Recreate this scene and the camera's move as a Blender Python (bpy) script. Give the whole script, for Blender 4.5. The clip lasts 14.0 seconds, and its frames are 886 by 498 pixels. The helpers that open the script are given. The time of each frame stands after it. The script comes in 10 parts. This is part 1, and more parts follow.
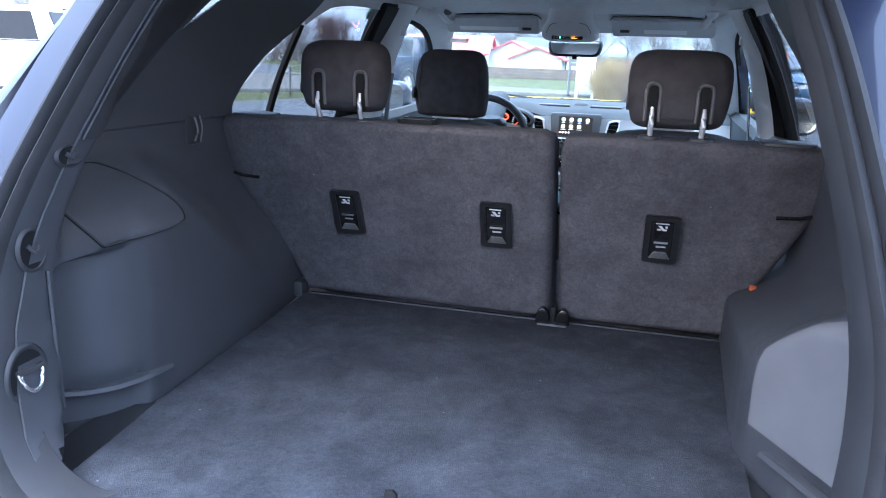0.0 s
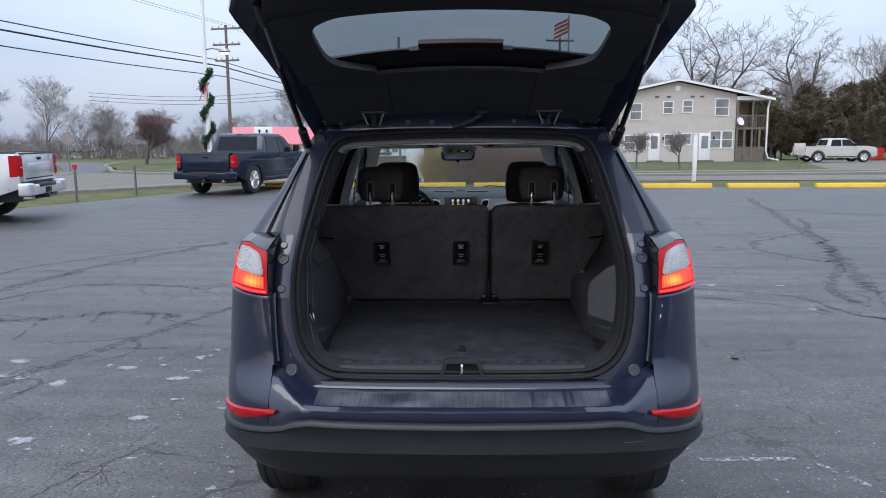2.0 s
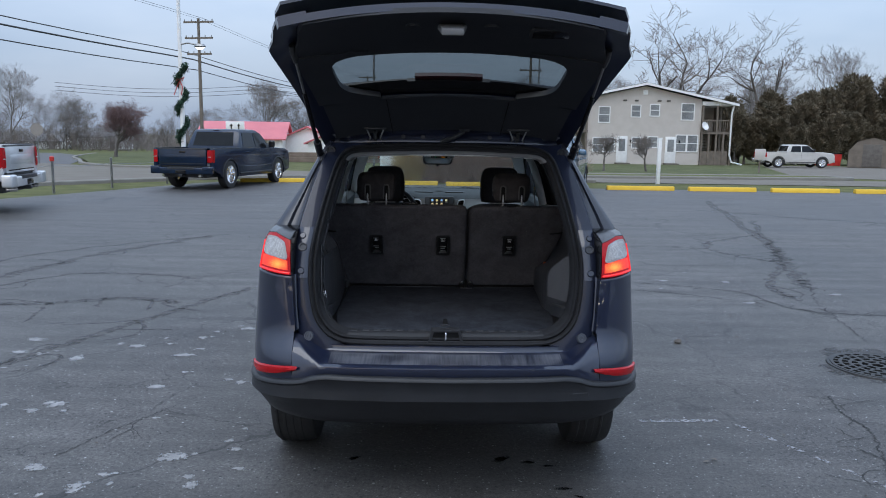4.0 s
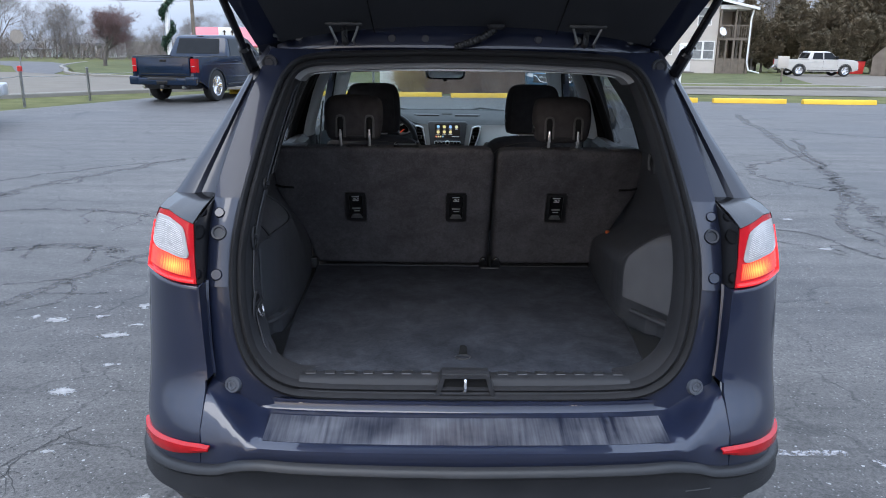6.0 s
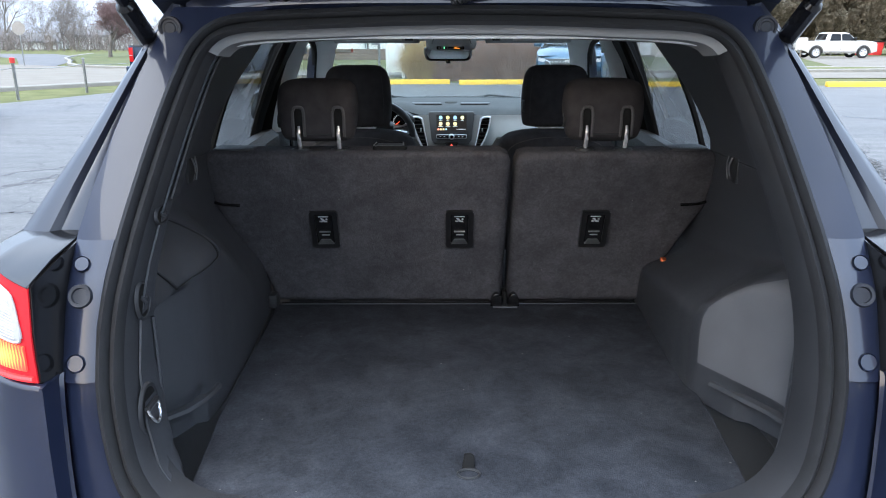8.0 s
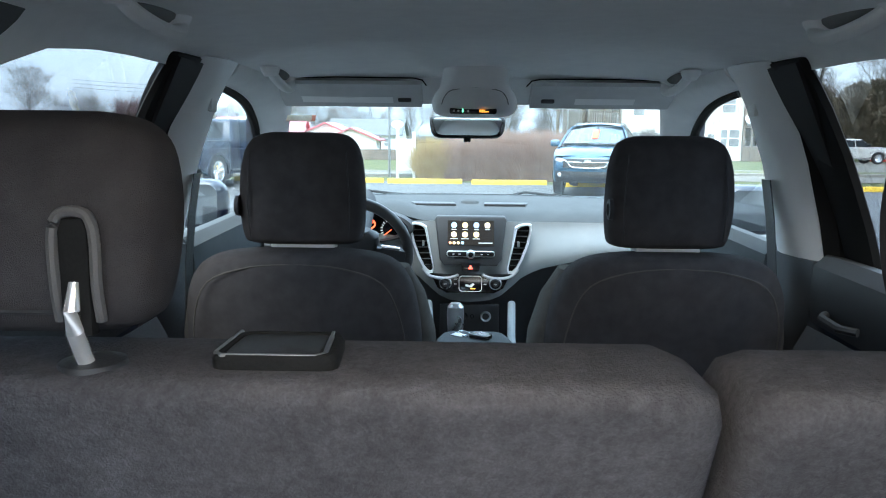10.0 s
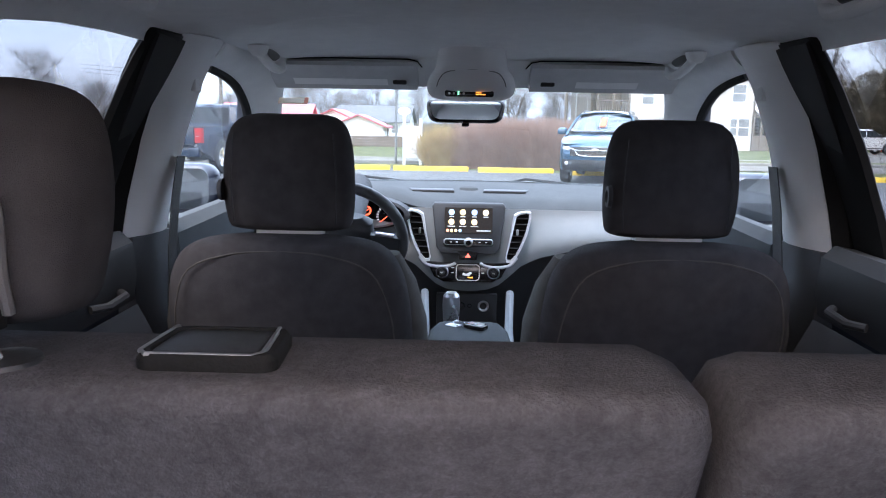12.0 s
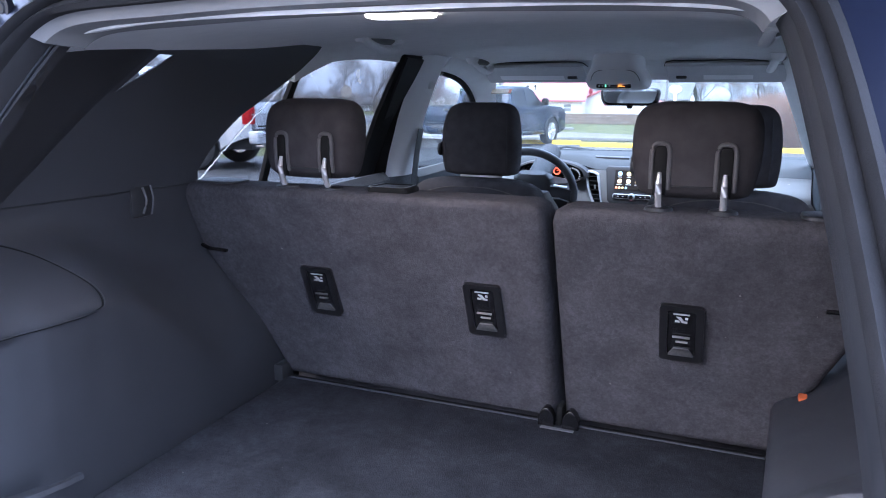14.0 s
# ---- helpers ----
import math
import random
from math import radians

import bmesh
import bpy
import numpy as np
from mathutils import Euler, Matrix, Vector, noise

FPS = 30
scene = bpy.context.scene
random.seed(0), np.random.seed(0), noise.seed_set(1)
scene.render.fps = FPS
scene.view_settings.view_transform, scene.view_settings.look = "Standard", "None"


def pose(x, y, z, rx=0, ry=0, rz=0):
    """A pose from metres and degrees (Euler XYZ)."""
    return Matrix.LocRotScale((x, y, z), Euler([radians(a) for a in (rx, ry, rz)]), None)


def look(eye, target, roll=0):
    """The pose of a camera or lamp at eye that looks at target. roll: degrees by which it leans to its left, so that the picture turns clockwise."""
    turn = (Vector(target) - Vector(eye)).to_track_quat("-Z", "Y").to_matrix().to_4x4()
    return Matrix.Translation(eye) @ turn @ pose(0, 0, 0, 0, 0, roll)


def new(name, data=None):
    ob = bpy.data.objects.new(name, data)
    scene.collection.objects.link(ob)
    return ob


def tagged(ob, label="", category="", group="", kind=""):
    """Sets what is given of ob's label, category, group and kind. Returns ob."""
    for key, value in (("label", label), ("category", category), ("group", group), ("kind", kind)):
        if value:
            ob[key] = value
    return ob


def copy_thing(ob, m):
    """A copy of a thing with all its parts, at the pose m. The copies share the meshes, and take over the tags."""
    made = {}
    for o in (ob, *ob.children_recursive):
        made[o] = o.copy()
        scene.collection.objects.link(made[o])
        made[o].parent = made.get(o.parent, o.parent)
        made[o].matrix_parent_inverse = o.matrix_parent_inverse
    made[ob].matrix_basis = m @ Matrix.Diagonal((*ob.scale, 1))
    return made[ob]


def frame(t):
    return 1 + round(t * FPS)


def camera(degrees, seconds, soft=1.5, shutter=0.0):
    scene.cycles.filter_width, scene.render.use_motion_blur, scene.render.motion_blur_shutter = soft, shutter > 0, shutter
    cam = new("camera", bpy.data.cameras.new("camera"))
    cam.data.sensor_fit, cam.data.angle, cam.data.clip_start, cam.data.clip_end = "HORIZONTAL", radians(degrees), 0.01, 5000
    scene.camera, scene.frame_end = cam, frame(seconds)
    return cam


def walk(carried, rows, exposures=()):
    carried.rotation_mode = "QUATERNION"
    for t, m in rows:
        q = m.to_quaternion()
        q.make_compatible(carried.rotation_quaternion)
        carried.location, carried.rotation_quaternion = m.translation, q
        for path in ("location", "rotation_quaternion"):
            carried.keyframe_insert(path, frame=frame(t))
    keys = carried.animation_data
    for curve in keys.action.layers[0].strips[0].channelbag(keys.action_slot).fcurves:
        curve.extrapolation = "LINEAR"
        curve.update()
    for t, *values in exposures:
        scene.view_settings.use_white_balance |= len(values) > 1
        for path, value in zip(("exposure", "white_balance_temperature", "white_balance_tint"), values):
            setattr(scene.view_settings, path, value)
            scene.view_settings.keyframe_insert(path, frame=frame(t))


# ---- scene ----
cam = camera(61.9, 14.0, 1.0)
PATH = [
    (0, (0.323, -0.568, 1.396), (-0.163, 1.302, 0.878), 1.8),
    (0.5, (0.217, -1.031, 1.431), (-0.068, 0.905, 1.020), 1.5),
    (1, (0.092, -1.550, 1.475), (-0.089, 0.409, 1.117), -0.1),
    (1.5, (0.072, -2.029, 1.518), (-0.038, -0.057, 1.202), -0.7),
    (2, (-0.004, -2.465, 1.543), (-0.051, -0.487, 1.251), -0.4),
    (2.2, (-0.036, -2.633, 1.542), (-0.060, -0.652, 1.274), -0.2),
    (4.3, (-0.087, -3.157, 1.619), (-0.041, -1.182, 1.304), 0.9),
    (4.5, (-0.093, -3.128, 1.619), (-0.037, -1.158, 1.279), 1.0),
    (5, (-0.098, -2.782, 1.596), (-0.019, -0.827, 1.183), 1.2),
    (5.5, (-0.116, -2.197, 1.599), (-0.062, -0.255, 1.123), 1.0),
    (6, (-0.094, -1.665, 1.601), (-0.065, 0.263, 1.068), 0.7),
    (6.5, (-0.088, -1.294, 1.606), (-0.063, 0.619, 1.024), 0.2),
    (7, (-0.051, -1.141, 1.605), (-0.043, 0.764, 0.997), -0.2),
    (7.2, (-0.049, -1.115, 1.600), (-0.047, 0.789, 0.988), -0.3),
    (9.3, (-0.065, 0.039, 1.398), (-0.071, 2.004, 1.025), 0.4),
    (9.5, (-0.079, 0.252, 1.388), (-0.089, 2.222, 1.044), 0.5),
    (10, (-0.064, 0.610, 1.398), (-0.091, 2.586, 1.094), 0.6),
    (10.5, (-0.054, 0.740, 1.401), (-0.081, 2.718, 1.107), 0.5),
    (11, (-0.044, 0.757, 1.395), (-0.061, 2.736, 1.106), 0.5),
    (11.5, (-0.038, 0.757, 1.398), (-0.055, 2.734, 1.100), 0.6),
    (12, (-0.030, 0.676, 1.388), (-0.075, 2.647, 1.051), 1.0),
    (12.5, (-0.024, 0.362, 1.399), (-0.200, 2.318, 1.017), 1.0),
    (13, (0.127, 0.088, 1.410), (-0.253, 2.013, 1.023), 0.9),
    (13.5, (0.299, -0.115, 1.425), (-0.266, 1.764, 1.038), 0.9),
    (14, (0.485, -0.216, 1.417), (-0.260, 1.596, 1.016), 0.4),
]
walk(cam, [(t, look(eye, target, roll)) for t, eye, target, roll in PATH],
     [(0, 3.1, 5600, 13), (0.5, 2.1, 5700, 16), (1, 1.45, 6100, 14), (1.5, 1.0, 6400, 13), (2, 0.76, 6580, 13), (4.5, 0.42, 6200, 9), (5, 0.66, 6220, 10), (5.5, 0.98, 6320, 10), (6, 1.15, 6380, 11), (7, 1.50, 6440, 11), (9.5, 2.9, 6450, 3), (10, 3.0, 6350, 3), (10.5, 2.9, 6150, 12), (11, 2.7, 6450, 9), (11.6, 2.65, 6450, 11), (12, 2.85, 6550, 20), (12.5, 2.45, 6600, 19), (13, 2.35, 6050, 18), (13.5, 2.9, 5800, 19), (14, 2.95, 5750, 21)])


# ---- light ----
world = bpy.data.worlds.new("overcast")
scene.world = world
world.use_nodes = True
wn, wl = world.node_tree.nodes, world.node_tree.links
wn.clear()
sky = wn.new("ShaderNodeTexSky")
sky.sky_type, sky.sun_disc = "NISHITA", False
sky.sun_elevation, sky.sun_rotation = radians(14), radians(200)
sky.air_density, sky.dust_density = 1.2, 2.0
coord = wn.new("ShaderNodeTexCoord")
stretch = wn.new("ShaderNodeMapping")
stretch.inputs["Scale"].default_value = (1.0, 1.0, 3.5)
clouds = wn.new("ShaderNodeTexNoise")
clouds.inputs["Scale"].default_value, clouds.inputs["Detail"].default_value = 2.2, 5.0
ramp = wn.new("ShaderNodeValToRGB")
ramp.color_ramp.elements[0].position, ramp.color_ramp.elements[0].color = 0.34, (3.15, 4.0, 5.5, 1)
ramp.color_ramp.elements[1].position, ramp.color_ramp.elements[1].color = 0.68, (4.4, 5.1, 6.4, 1)
blend = wn.new("ShaderNodeMixRGB")
blend.inputs[0].default_value = 0.85
back = wn.new("ShaderNodeBackground")
back.inputs["Strength"].default_value = 0.10
wout = wn.new("ShaderNodeOutputWorld")
wl.new(coord.outputs["Generated"], stretch.inputs["Vector"])
wl.new(stretch.outputs["Vector"], clouds.inputs["Vector"])
wl.new(clouds.outputs["Fac"], ramp.inputs["Fac"])
wl.new(sky.outputs["Color"], blend.inputs[1])
wl.new(ramp.outputs["Color"], blend.inputs[2])
split = wn.new("ShaderNodeSeparateXYZ")
wl.new(coord.outputs["Generated"], split.inputs[0])
rise = wn.new("ShaderNodeMapRange")
rise.inputs["From Min"].default_value, rise.inputs["From Max"].default_value = 0.0, 1.0
rise.inputs["To Min"].default_value, rise.inputs["To Max"].default_value = 0.79, 3.18
wl.new(split.outputs["Z"], rise.inputs["Value"])
dome = wn.new("ShaderNodeVectorMath")
dome.operation = "SCALE"
wl.new(blend.outputs["Color"], dome.inputs[0])
wl.new(rise.outputs["Result"], dome.inputs["Scale"])
wl.new(dome.outputs["Vector"], back.inputs["Color"])
wl.new(back.outputs["Background"], wout.inputs["Surface"])

sun = new("sun", bpy.data.lights.new("sun", "SUN"))
sun.data.energy, sun.data.angle, sun.data.color = 0.9, radians(40), (1.0, 0.96, 0.9)
sun.matrix_world = look((-4, -9, 18), (0, 0, 0))


# ---- materials ----
def mat(name, c1, c2=None, rough=0.6, metal=0.0, scale=20.0, fine=0.0, bump=0.0, coat=0.0, spec=0.5, emit=None, power=0.0, vary=0.0, rvar=0.08, stretch=None):
    """A surface of two mixed tones at a large and a fine scale, with relief from the fine one."""
    m = bpy.data.materials.new(name)
    m.use_nodes = True
    n, l = m.node_tree.nodes, m.node_tree.links
    b = n["Principled BSDF"]
    c2 = c2 or tuple(min(1.0, v * 1.25) for v in c1)
    tc = n.new("ShaderNodeTexCoord")
    big = n.new("ShaderNodeTexNoise")
    big.inputs["Scale"].default_value, big.inputs["Detail"].default_value = scale, 4.0
    l.new(tc.outputs["Object"], big.inputs["Vector"])
    small = n.new("ShaderNodeTexNoise")
    small.inputs["Scale"].default_value, small.inputs["Detail"].default_value = fine or scale * 14, 3.0
    if stretch:
        mp = n.new("ShaderNodeMapping")
        mp.inputs["Scale"].default_value = stretch
        l.new(tc.outputs["Object"], mp.inputs["Vector"])
        l.new(mp.outputs["Vector"], small.inputs["Vector"])
    else:
        l.new(tc.outputs["Object"], small.inputs["Vector"])
    add = n.new("ShaderNodeMath")
    add.operation = "MULTIPLY_ADD"
    l.new(small.outputs["Fac"], add.inputs[0])
    add.inputs[1].default_value = 0.6
    l.new(big.outputs["Fac"], add.inputs[2])
    rng = n.new("ShaderNodeMapRange")
    rng.inputs["From Min"].default_value, rng.inputs["From Max"].default_value = 0.55, 1.05
    l.new(add.outputs[0], rng.inputs["Value"])
    mix = n.new("ShaderNodeMixRGB")
    mix.inputs[1].default_value, mix.inputs[2].default_value = (*c1, 1), (*c2, 1)
    l.new(rng.outputs["Result"], mix.inputs[0])
    colour = mix.outputs["Color"]
    if vary:
        info = n.new("ShaderNodeObjectInfo")
        hsv = n.new("ShaderNodeHueSaturation")
        r2 = n.new("ShaderNodeMapRange")
        r2.inputs["To Min"].default_value, r2.inputs["To Max"].default_value = 1 - vary, 1 + vary
        l.new(info.outputs["Random"], r2.inputs["Value"])
        l.new(r2.outputs["Result"], hsv.inputs["Value"])
        l.new(colour, hsv.inputs["Color"])
        colour = hsv.outputs["Color"]
    l.new(colour, b.inputs["Base Color"])
    rr = n.new("ShaderNodeMapRange")
    rr.inputs["To Min"].default_value, rr.inputs["To Max"].default_value = max(0.0, rough - rvar), min(1.0, rough + rvar)
    l.new(big.outputs["Fac"], rr.inputs["Value"])
    l.new(rr.outputs["Result"], b.inputs["Roughness"])
    b.inputs["Metallic"].default_value = metal
    b.inputs["Coat Weight"].default_value, b.inputs["Coat Roughness"].default_value = coat, 0.04
    b.inputs["Specular IOR Level"].default_value = spec
    if bump:
        bp = n.new("ShaderNodeBump")
        bp.inputs["Strength"].default_value, bp.inputs["Distance"].default_value = bump, 0.002
        l.new(small.outputs["Fac"], bp.inputs["Height"])
        l.new(bp.outputs["Normal"], b.inputs["Normal"])
    if emit:
        b.inputs["Emission Color"].default_value, b.inputs["Emission Strength"].default_value = (*emit, 1), power
    return m


def pane_mat(name, tint, gloss=1.0):
    """Thin clear glass: tinted, with a reflecting face."""
    m = bpy.data.materials.new(name)
    m.use_nodes = True
    n, l = m.node_tree.nodes, m.node_tree.links
    n.clear()
    out = n.new("ShaderNodeOutputMaterial")
    clear = n.new("ShaderNodeBsdfTransparent")
    clear.inputs["Color"].default_value = (*tint, 1)
    shine = n.new("ShaderNodeBsdfGlossy")
    shine.inputs["Roughness"].default_value = 0.02
    shine.inputs["Color"].default_value = (gloss, gloss, gloss, 1)
    face = n.new("ShaderNodeLayerWeight")
    face.inputs["Blend"].default_value = 0.25
    fres = n.new("ShaderNodeMath")
    fres.operation = "MULTIPLY_ADD"
    fres.inputs[1].default_value, fres.inputs[2].default_value = 0.35, 0.03
    l.new(face.outputs["Facing"], fres.inputs[0])
    mixs = n.new("ShaderNodeMixShader")
    l.new(fres.outputs[0], mixs.inputs["Fac"])
    l.new(clear.outputs["BSDF"], mixs.inputs[1])
    l.new(shine.outputs["BSDF"], mixs.inputs[2])
    l.new(mixs.outputs["Shader"], out.inputs["Surface"])
    return m


def scaled(n, l, colour, fac, lo, hi, a, b):
    """Multiplies a colour by a value mapped from lo..hi to a..b."""
    r = n.new("ShaderNodeMapRange")
    r.inputs["From Min"].default_value, r.inputs["From Max"].default_value = lo, hi
    r.inputs["To Min"].default_value, r.inputs["To Max"].default_value = a, b
    l.new(fac, r.inputs["Value"])
    v = n.new("ShaderNodeVectorMath")
    v.operation = "SCALE"
    l.new(colour, v.inputs[0])
    l.new(r.outputs["Result"], v.inputs["Scale"])
    return v.outputs["Vector"]


def noise(n, l, vec, scale, detail=4.0, rough=0.6):
    t = n.new("ShaderNodeTexNoise")
    t.inputs["Scale"].default_value, t.inputs["Detail"].default_value, t.inputs["Roughness"].default_value = scale, detail, rough
    l.new(vec, t.inputs["Vector"])
    return t.outputs["Fac"]


def maths(n, l, op, a, b):
    m_ = n.new("ShaderNodeMath")
    m_.operation = op
    m_.use_clamp = True
    for k, v in ((0, a), (1, b)):
        if isinstance(v, (int, float)):
            m_.inputs[k].default_value = v
        else:
            l.new(v, m_.inputs[k])
    return m_.outputs[0]


def napped(name, c1, c2, scale, lo, hi, specks):
    """Brushed felt: strokes that lie this way and that, fuzz, and a few pale lint grains."""
    m = mat(name, c1, c2, 0.95, 0.0, scale, 420, 0.9, spec=0.12)
    n, l = m.node_tree.nodes, m.node_tree.links
    b = n["Principled BSDF"]
    col = b.inputs["Base Color"].links[0].from_socket
    tc = n.new("ShaderNodeTexCoord").outputs["Object"]
    for sc, a_, b_ in ((scale * 1.6, lo, hi), (scale * 6, 0.88, 1.13), (150.0, 0.84, 1.17)):
        t = n.new("ShaderNodeTexNoise")
        t.inputs["Scale"].default_value, t.inputs["Detail"].default_value = sc, 6.0
        t.inputs["Roughness"].default_value, t.inputs["Distortion"].default_value = 0.62, 0.6
        l.new(tc, t.inputs["Vector"])
        col = scaled(n, l, col, t.outputs["Fac"], 0.34, 0.66, a_, b_)
    vo = n.new("ShaderNodeTexVoronoi")
    vo.inputs["Scale"].default_value = 55.0
    l.new(tc, vo.inputs["Vector"])
    sp = n.new("ShaderNodeSeparateXYZ")
    l.new(vo.outputs["Color"], sp.inputs[0])
    grain = maths(n, l, "MULTIPLY", maths(n, l, "GREATER_THAN", sp.outputs["X"], specks), maths(n, l, "LESS_THAN", vo.outputs["Distance"], 0.11))
    mx = n.new("ShaderNodeMixRGB")
    mx.inputs[2].default_value = (0.16, 0.155, 0.15, 1)
    l.new(grain, mx.inputs[0])
    l.new(col, mx.inputs[1])
    l.new(mx.outputs["Color"], b.inputs["Base Color"])
    return m


PAINT = mat("navy_paint", (0.0066, 0.0098, 0.0245), (0.0102, 0.0146, 0.0345), 0.40, 0.0, 3, 900, 0.0, 1.0, spec=0.25)
# body navy with a weaker coat, to dull the sky's reflection on the flange
FLANGE_PAINT = mat("navy_flange_low_coat", (0.0070, 0.0102, 0.0240), (0.0108, 0.0150, 0.0335), 0.36, 0.0, 3, 900, 0.0, 0.35, spec=0.22)
# navy paint darkened and dulled for the shade in gutters and under the gate
PAINT_SHADED = mat("navy_paint_shaded", (0.006, 0.0075, 0.015), (0.009, 0.011, 0.021), 0.32, 0.0, 3, 400, 0.0, 0.3)
# dust streaks; the pale tone is raised for reflections on the ledge
PAINT_DIRTY = mat("dusty_navy_paint", (0.009, 0.012, 0.025), (0.14, 0.145, 0.165), 0.42, 0.0, 7, 75, 0.0, 0.6, stretch=(1.8, 0.08, 0.08))
BLUE_SUV = mat("bright_blue_paint", (0.010, 0.060, 0.115), (0.014, 0.075, 0.14), 0.3, 0.2, 3, 900, 0.0, 1.0)
TRUCK_BLUE = mat("dark_blue_truck_paint", (0.0055, 0.0135, 0.031), (0.0085, 0.019, 0.042), 0.14, 0.0, 3, 900, 0.0, 0.0, spec=0.42)
SILVER = mat("silver_paint", (0.50, 0.51, 0.52), (0.60, 0.61, 0.62), 0.3, 0.3, 3, 900, 0.0, 0.8)
WHITE_PAINT = mat("white_paint", (0.70, 0.70, 0.68), (0.80, 0.80, 0.78), 0.45, 0.0, 6)
PLASTIC = mat("black_plastic", (0.020, 0.021, 0.023), (0.028, 0.029, 0.031), 0.50, 0.0, 40, 1400, 0.25)
BUMPER = mat("grey_black_bumper_plastic", (0.010, 0.011, 0.013), (0.019, 0.020, 0.023), 0.42, 0.0, 7, 900, 0.2, spec=0.4)
GLOSS_BLACK = mat("gloss_black", (0.008, 0.008, 0.009), (0.011, 0.011, 0.012), 0.15, 0.0, 10, 300)
RUBBER = mat("rubber", (0.013, 0.013, 0.014), (0.020, 0.020, 0.022), 0.75, 0.0, 30, 500, 0.3, spec=0.3)
TYRE = mat("tyre_rubber", (0.014, 0.014, 0.015), (0.032, 0.031, 0.030), 0.85, 0.0, 25, 300, 0.4)
TRIM = mat("charcoal_trim_plastic", (0.034, 0.036, 0.041), (0.045, 0.047, 0.053), 0.52, 0.0, 12, 1600, 0.35)
TRIM_DARK = mat("dark_ring_plastic", (0.021, 0.0215, 0.024), (0.029, 0.030, 0.033), 0.55, 0.0, 12, 1600, 0.3, spec=0.35)
GATE_TRIM = mat("black_tailgate_trim", (0.015, 0.017, 0.021), (0.022, 0.024, 0.029), 0.55, 0.0, 20, 1200, 0.25)
VISOR = mat("grey_visor_cloth", (0.56, 0.565, 0.565), (0.63, 0.635, 0.635), 0.9, 0.0, 25, 1200, 0.4, spec=0.2)
CARPET = napped("charcoal_carpet", (0.026, 0.028, 0.034), (0.046, 0.049, 0.057), 6, 0.76, 1.28, 0.985)
FELT = napped("brushed_seatback_felt", (0.053, 0.051, 0.055), (0.080, 0.077, 0.082), 8, 0.89, 1.12, 0.990)
CLOTH = mat("black_seat_cloth", (0.048, 0.045, 0.047), (0.073, 0.068, 0.071), 0.9, 0.0, 30, 1100, 0.8, spec=0.2)
HEAD_CLOTH = mat("headrest_cloth", (0.040, 0.037, 0.039), (0.065, 0.060, 0.062), 0.9, 0.0, 30, 1100, 0.8, spec=0.2)
CLOTH_SIDE = mat("grey_bolster_cloth", (0.085, 0.080, 0.072), (0.115, 0.108, 0.098), 0.9, 0.0, 30, 900, 0.6, spec=0.2)
HEADLINER = mat("grey_headliner_cloth", (0.79, 0.80, 0.795), (0.85, 0.86, 0.85), 0.95, 0.0, 25, 1200, 0.5, spec=0.2)
PILLAR_GREY = mat("light_grey_trim", (0.72, 0.72, 0.72), (0.78, 0.78, 0.77), 0.55, 0.0, 10, 1200, 0.25)
DASH_TOP = mat("mid_grey_dash_top", (0.058, 0.064, 0.067), (0.074, 0.081, 0.084), 0.9, 0.0, 12, 1500, 0.3, spec=0.12)
VENT_SILVER = mat("silver_vent_frame", (0.56, 0.57, 0.58), (0.64, 0.65, 0.66), 0.32, 0.45, 10)
HEADER_GREY = mat("mid_grey_header", (0.19, 0.19, 0.19), (0.235, 0.235, 0.235), 0.55, 0.0, 10, 1200, 0.25)
# lighter trim grey; on the wheel housing it holds the light from the rear
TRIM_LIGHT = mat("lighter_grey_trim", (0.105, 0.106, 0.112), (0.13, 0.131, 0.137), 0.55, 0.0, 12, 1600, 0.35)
DASH_GREY = mat("pale_grey_dash", (0.205, 0.221, 0.226), (0.245, 0.260, 0.264), 0.7, 0.0, 12, 1500, 0.3)
DASH_DARK = mat("charcoal_dash", (0.022, 0.023, 0.025), (0.032, 0.033, 0.035), 0.6, 0.0, 12, 1500, 0.3)
CHROME = mat("chrome", (0.78, 0.78, 0.79), (0.85, 0.85, 0.86), 0.16, 0.9, 10)
SATIN = mat("satin_silver", (0.55, 0.56, 0.57), (0.62, 0.63, 0.64), 0.28, 0.9, 10)
STEEL = mat("dull_steel", (0.22, 0.22, 0.22), (0.34, 0.34, 0.33), 0.45, 0.9, 12)
RED_LENS = mat("red_lens", (0.34, 0.008, 0.014), (0.42, 0.012, 0.018), 0.12, 0.0, 60, 400, 0.0, 0.3, emit=(1.0, 0.02, 0.04), power=0.07)
